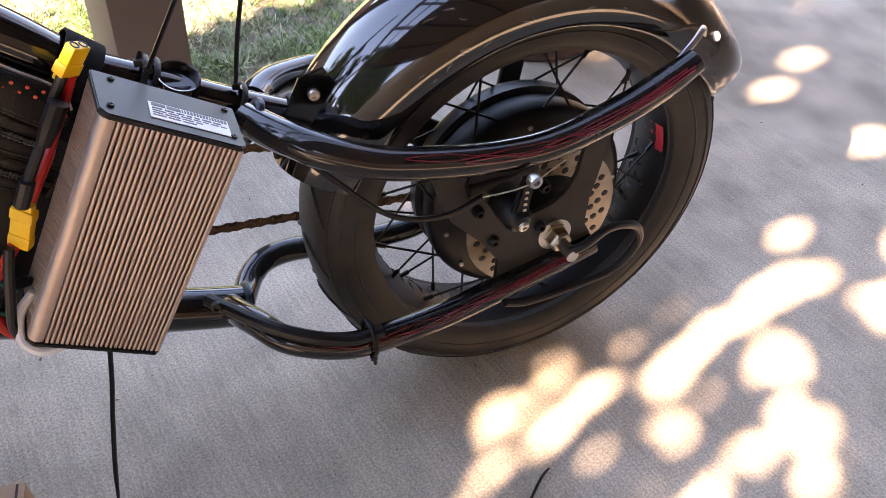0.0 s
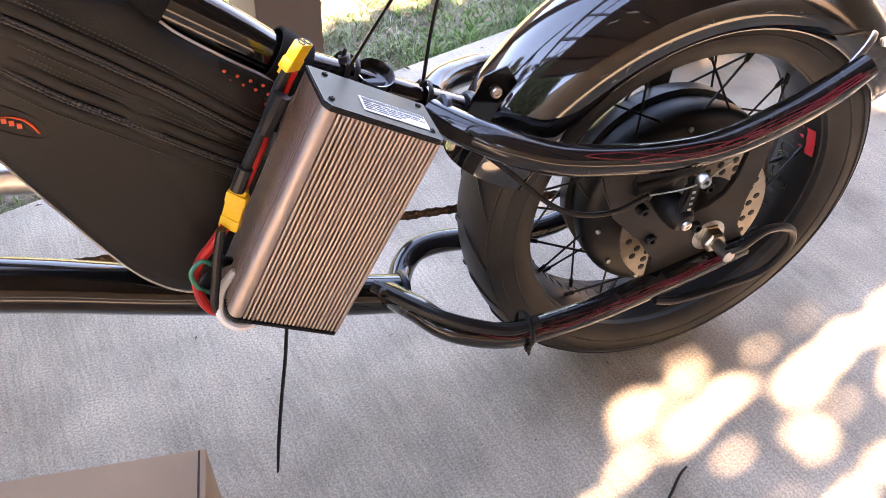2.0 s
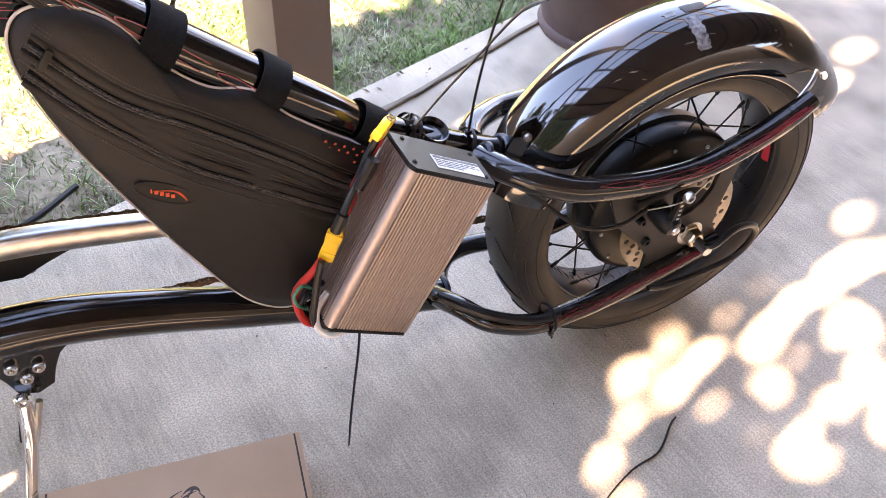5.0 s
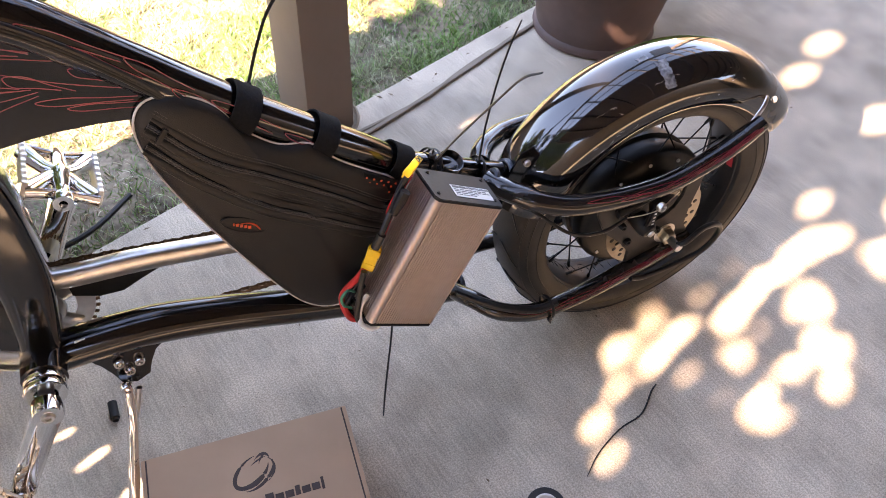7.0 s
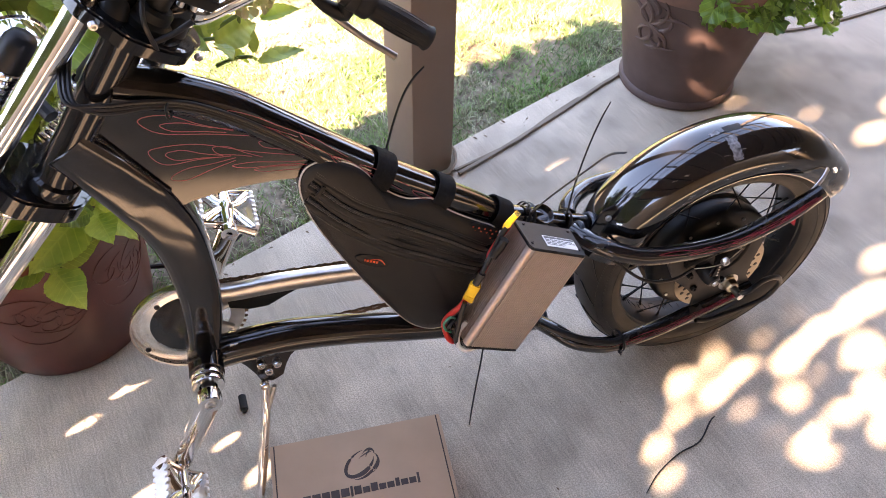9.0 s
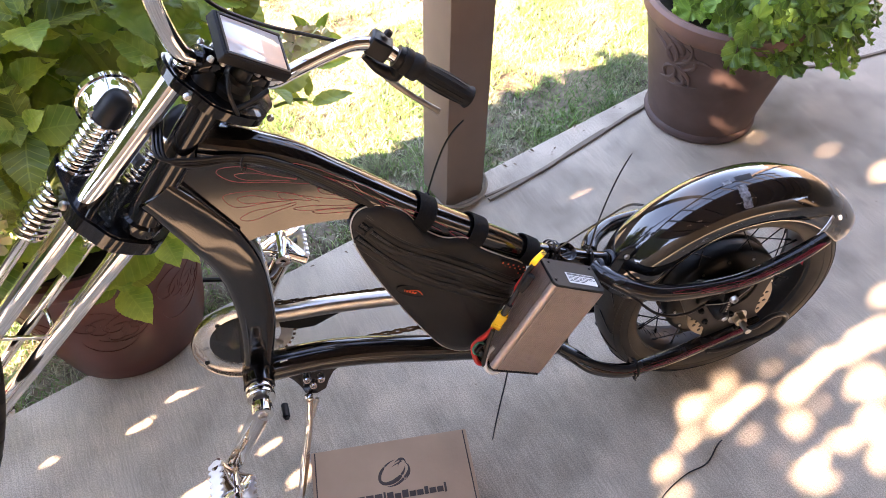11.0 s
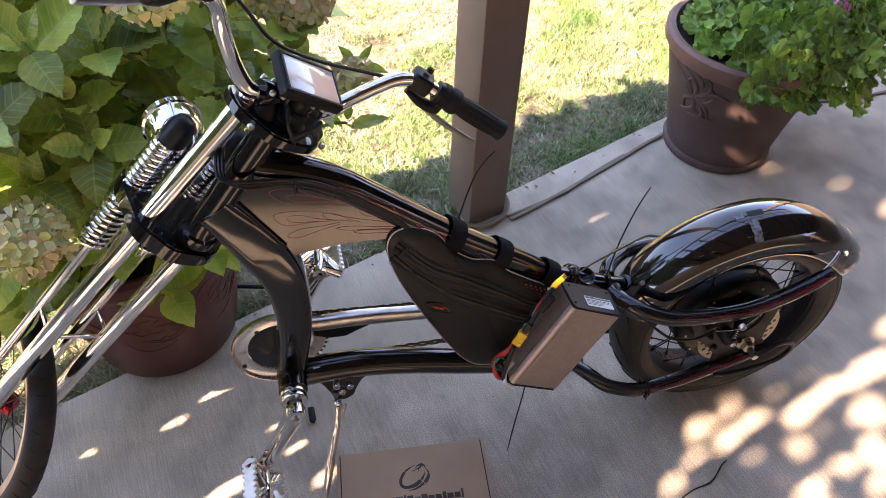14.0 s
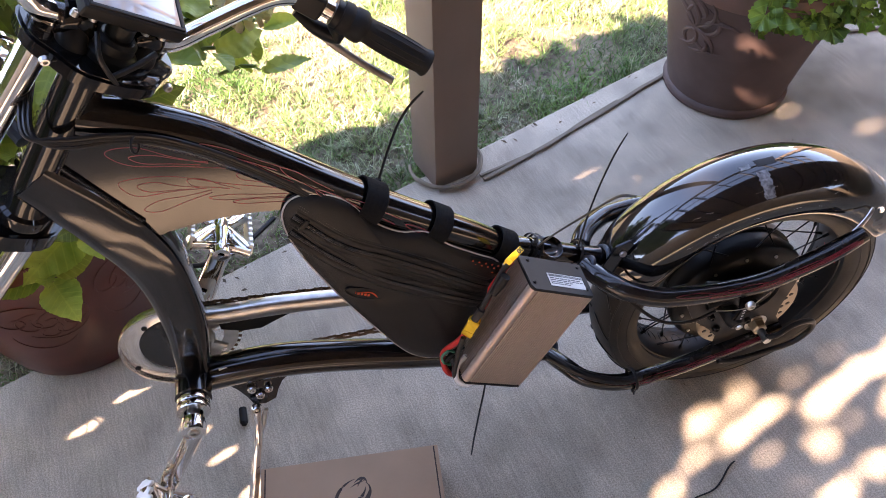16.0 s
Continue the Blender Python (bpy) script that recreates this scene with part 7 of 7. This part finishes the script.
# ---- small things on the ground ----
def litter():
    twig = finish("twig", sweep(bmesh.new(), curve([(-0.030, -0.214, 0.004), (-0.045, -0.222, 0.004), (-0.085, -0.252, 0.003), (-0.135, -0.262, 0.003), (-0.19, -0.285, 0.003), (-0.228, -0.312, 0.002)], 6), [0.0014, 0.0018, 0.0016, 0.0012, 0.0008], 6), CABLE)
    tagged(twig, "thin black cut zip tie end lying on the slab", "zip tie")
    m = pose(-0.318, -0.335, 0.0)
    roll = thing("tape_roll", m, "dark roll of electrical tape lying on the slab", "tape roll")
    part("tape", lathe(bmesh.new(), [(0.021, 0.0), (0.031, 0.0), (0.0315, 0.001), (0.0315, 0.018), (0.031, 0.019), (0.021, 0.019), (0.021, 0.0)], None, 36), CABLE, roll)
    part("core", lathe(bmesh.new(), [(0.0185, 0.0), (0.0209, 0.0), (0.0209, 0.0193), (0.0185, 0.0193), (0.0185, 0.0)], None, 36), LABEL, roll)
    tie = finish("cable_stub", merge(rod((-0.901, 0.107, 0.0075), (-0.900, 0.076, 0.0075), 0.0075, 16), rod((-0.900, 0.076, 0.0075), (-0.900, 0.071, 0.0075), 0.005, 16)), RUBBER)
    tagged(tie, "short black rubber foot lying on the slab", "rubber foot")
    hose = thing("flat_hose", pose(0, 0, 0), "tan flat garden hose lying along the slab edge", "hose")
    run = [V(-0.285, 0.595, 0.005), V(-0.20, 0.628, 0.005), V(-0.10, 0.672, 0.004), V(-0.04, 0.70, 0.004), V(0.10, 0.765, 0.004), V(0.22, 0.825, 0.004), V(0.32, 0.874, 0.004), V(0.48, 1.0, 0.004), V(0.66, 1.02, 0.004), V(0.82, 0.94, 0.004), V(1.0, 0.905, 0.004), V(1.4, 0.95, 0.004), V(1.9, 1.05, 0.004)]
    part("hose_run", sweep(bmesh.new(), curve(run, 8), 0.0035, 8, wide=1.9, up=(0, 0, 1)), HOSE, hose)
    run2 = [V(-0.29, 0.61, 0.004), V(-0.19, 0.640, 0.004), V(-0.09, 0.672, 0.006), V(0.02, 0.735, 0.004), V(0.14, 0.792, 0.004)]
    part("hose_run", sweep(bmesh.new(), curve(run2, 8), 0.003, 8, wide=1.6, up=(0, 0, 1)), HOSE, hose)
    coil = []
    for i in range(26):
        a = radians(150 + 240 * i / 25)
        coil.append(V(-0.367, 0.668, 0.008 + 0.0006 * i) + V(0.087 * math.cos(a + 0.3), 0.087 * math.sin(a + 0.3), 0))
    part("hose_coil", sweep(bmesh.new(), curve(coil, 2), 0.005, 8, wide=0.7), HOSE, hose)
    part("hose_coil", sweep(bmesh.new(), curve([p + V(0.004, -0.006, 0.006) for p in coil[4:]], 2), 0.004, 8, wide=0.7), HOSE, hose)
    cord = finish("black_hose", tube([(-1.5, 0.62, 0.008), (-1.2, 0.54, 0.008), (-1.04, 0.505, 0.008), (-0.96, 0.49, 0.008), (-0.88, 0.52, 0.008), (-0.80, 0.60, 0.0)], 0.006, 8), CABLE)
    tagged(cord, "thin black garden hose beside the planter", "hose")
    # fallen leaf bits along the slab edge
    rng = random.Random(5)
    bm = bmesh.new()
    for i in range(160):
        p = from_edge(rng.uniform(-1.0, 1.8), rng.gauss(0.0, 0.03), rng.uniform(0.0, 0.004)) if i < 110 else V(rng.uniform(-1.2, 1.2), rng.uniform(-0.4, 0.6), 0.001)
        s = rng.uniform(0.002, 0.007) if i < 110 else rng.uniform(0.001, 0.003)
        f = Matrix.Translation(p) @ pose(0, 0, 0, rng.uniform(-20, 20), rng.uniform(-20, 20), rng.uniform(0, 360))
        bm.faces.new([bm.verts.new(f @ V(*q)) for q in ((-s * 1.6, 0, 0.001), (0, -s * 0.6, 0.002), (s * 1.6, 0, 0.001), (0, s * 0.6, 0.002))])
    tagged(finish("leaf_litter", bm, STEM), "dry brown leaf crumbs along the slab edge", "leaf litter", kind="stuff")


litter()


# ---- an unseen tree added sunward of the patio to dapple it ----
def shade_tree():
    rng = np.random.default_rng(7)
    s = SUN_DIR

    def reach(v):
        """How far up the light the crown hangs over the slab at v: a tall crown beside the patio, not above it."""
        return max(3.4, (3.3 - v) / math.cos(SUN_EL))

    az = V(SUN_AZ[0], SUN_AZ[1], 0).normalized()
    side = V(-az.y, az.x, 0)                      # across the light
    tree = thing("shade_tree", pose(-3.9, -1.5, -0.1), "unseen leafy tree added sunward to dapple the patio", "tree")
    # openings in the crown, each named by the place on the slab that its light reaches (x, y, half-width)
    near = [(-0.04, -0.11, .024), (0.05, -0.08, .016), (0.08, -0.13, .02), (-0.01, -0.17, .026), (-0.09, -0.19, .015), (-0.22, -0.12, .011), (-0.16, -0.24, .016), (-0.34, -0.24, .014), (0.14, -0.22, .02), (0.24, -0.11, .033), (0.18, -0.15, .023), (0.34, -0.17, .03), (0.32, -0.08, .026), (0.42, -0.08, .029),
            (0.5, -0.06, .035), (0.32, -0.26, .029), (0.22, -0.28, .018), (0.13, -0.3, .018), (0.09, -0.33, .021), (0.13, -0.35, .012), (0.05, -0.39, .02), (0.12, -0.43, .036), (-0.06, -0.38, .016), (-0.19, -0.32, .027), (0.28, -0.34, .021), (0.03, -0.21, .012)]
    # openings around y -0.58 to -0.86 light the slab mirrored in the frame panel
    wide = [(-0.28, 0.62, .04), (-0.12, 0.84, .05), (-0.35, 0.75, .05), (-0.45, 0.55, .03), (-0.96, -0.58, .09), (-1.16, -0.6, .1), (-0.92, -0.80, .15), (-1.15, -0.84, .14), (-0.68, -0.78, .12), (-1.36, -0.86, .08), (0.6, -0.15, .035), (0.55, 0.03, .022), (0.64, 0.51, .014), (0.72, 0.54, .018), (0.84, 0.41, .03), (0.69, 0.32, .024), (0.9, 0.2, .03), (1.0, 0.5, .03), (0.6, -0.3, .05), (0.75, -0.05, .04), (0.9, -0.2, .05), (0.747, 0.756, .018), (0.718, 0.725, .016), (0.556, 0.682, .013), (0.557, 0.639, .007),
            (-1.085, 0.21, .008), (-1.115, 0.202, .009), (-1.14, 0.19, .006), (-1.195, 0.145, .011), (-1.22, 0.135, .007), (-1.385, 0.103, .006), (-0.93, 0.028, .008), (-0.955, 0.018, .008), (-0.972, 0.084, .006), (-0.995, 0.078, .004), (-1.22, 0.03, .005), (-1.27, 0.235, .009), (-1.08, -0.04, .02), (-1.13, -0.065, .016), (-0.89, -0.06, .018), (-1.62, 0.5, .05), (-1.6, 0.62, .05)]
    # each opening is a bunch of chinks between leaves
    chinks = []
    for x, y, r in near:
        for k in range(3):
            q = rng.uniform(0, 6.283)
            chinks.append((x + 0.75 * r * math.cos(q), y + 0.75 * r * math.sin(q), r * rng.uniform(0.28, 0.55)))
        if r > 0.02:
            q = rng.uniform(0, 6.283)
            chinks.append((x + 2.4 * r * math.cos(q), y + 2.4 * r * math.sin(q), r * rng.uniform(0.15, 0.3)))
    g = [(V(x, y, 0).dot(side), V(x, y, 0).dot(az), r) for x, y, r in chinks + [(x, y, 0.8 * r) for x, y, r in wide]]
    verts, faces, n = [], [], 0
    sin_el = math.sin(SUN_EL)
    gu, gv, gr = (np.array(q) for q in zip(*g))
    for i in range(64000):
        if i % 20 == 0:
            # dense clumps that leave no chink
            p = V(*((-0.59, -0.06, 0), (-0.43, -0.02, 0), (-0.75, 0.16, 0), (-0.19, 0.08, 0))[i // 20 % 4])
            u, v = p.dot(side) + rng.uniform(-0.12, 0.12), p.dot(az) + rng.uniform(-0.2, 0.2)
        elif i % 2:
            k = rng.integers(len(g))
            q, w = rng.uniform(0, 6.283), gr[k] + rng.uniform(0.008, 0.09)
            u, v = gu[k] + w * math.cos(q), gv[k] + w * math.sin(q) / sin_el
        else:
            u, v = rng.uniform(-1.3, 2.8), rng.uniform(-3.5, 2.3)
        far = reach(v) + rng.uniform(0.0, 0.9)
        # loose low leaves added here to make the sun flecks crisp
        if -1.45 < (side * u + az * v).x < -0.84 and -0.12 < (side * u + az * v).y < 0.3:
            far = rng.uniform(1.1, 1.6)
        # the outline of the crown is ragged
        edge = 0.25 * noise.noise(V(v * 1.3, 3, 0)) + 0.1 * noise.noise(V(v * 4, 9, 0))
        if u < -0.80 + 0.3 * edge or u > (2.5 if v > -2.2 else 0.6) + edge:
            continue
        room = float(np.min(np.hypot(u - gu, (v - gv) * sin_el) - gr))
        if room < 0.007:
            continue
        c = side * u + az * v + s * far
        size = min(rng.uniform(0.035, 0.06), max(0.012, room * 1.15))
        nrm = (s + V(*rng.normal(0, 0.45, 3))).normalized()
        t1 = nrm.orthogonal().normalized()
        a = rng.uniform(0, 6.283)
        t = t1 * math.cos(a) + nrm.cross(t1) * math.sin(a)
        b = nrm.cross(t)
        for k in (t * size, b * size * 0.6, -t * size, -b * size * 0.6):
            q = c + k - tree.location
            verts.append((q.x, q.y, q.z))
        faces.append((n, n + 1, n + 2, n + 3))
        n += 4
    me = bpy.data.meshes.new("crown")
    me.from_pydata(verts, [], faces)
    me.materials.append(TREELEAF)
    crown = new("crown", me)
    crown.parent = tree
    part("trunk", tube([(0, 0, 0), (0.05, 0.02, 0.9), (-0.05, 0.05, 1.8), (0.05, 0.1, 2.7)], [0.16, 0.13, 0.11, 0.07], 12), BARK, tree)
    rg = random.Random(2)
    for i in range(12):
        u, v = -0.6 + 2.1 * rg.random(), -3.0 + 4.2 * i / 11
        tip = side * u + az * v + s * (reach(v) + 0.5) - tree.location
        root = V(-0.02, 0.06, 1.2 + 0.12 * i)
        part("limb", tube([root, root.lerp(tip, 0.5) + V(0, 0, 0.12), tip], [0.05, 0.03, 0.008], 7, 4), BARK, tree)


shade_tree()
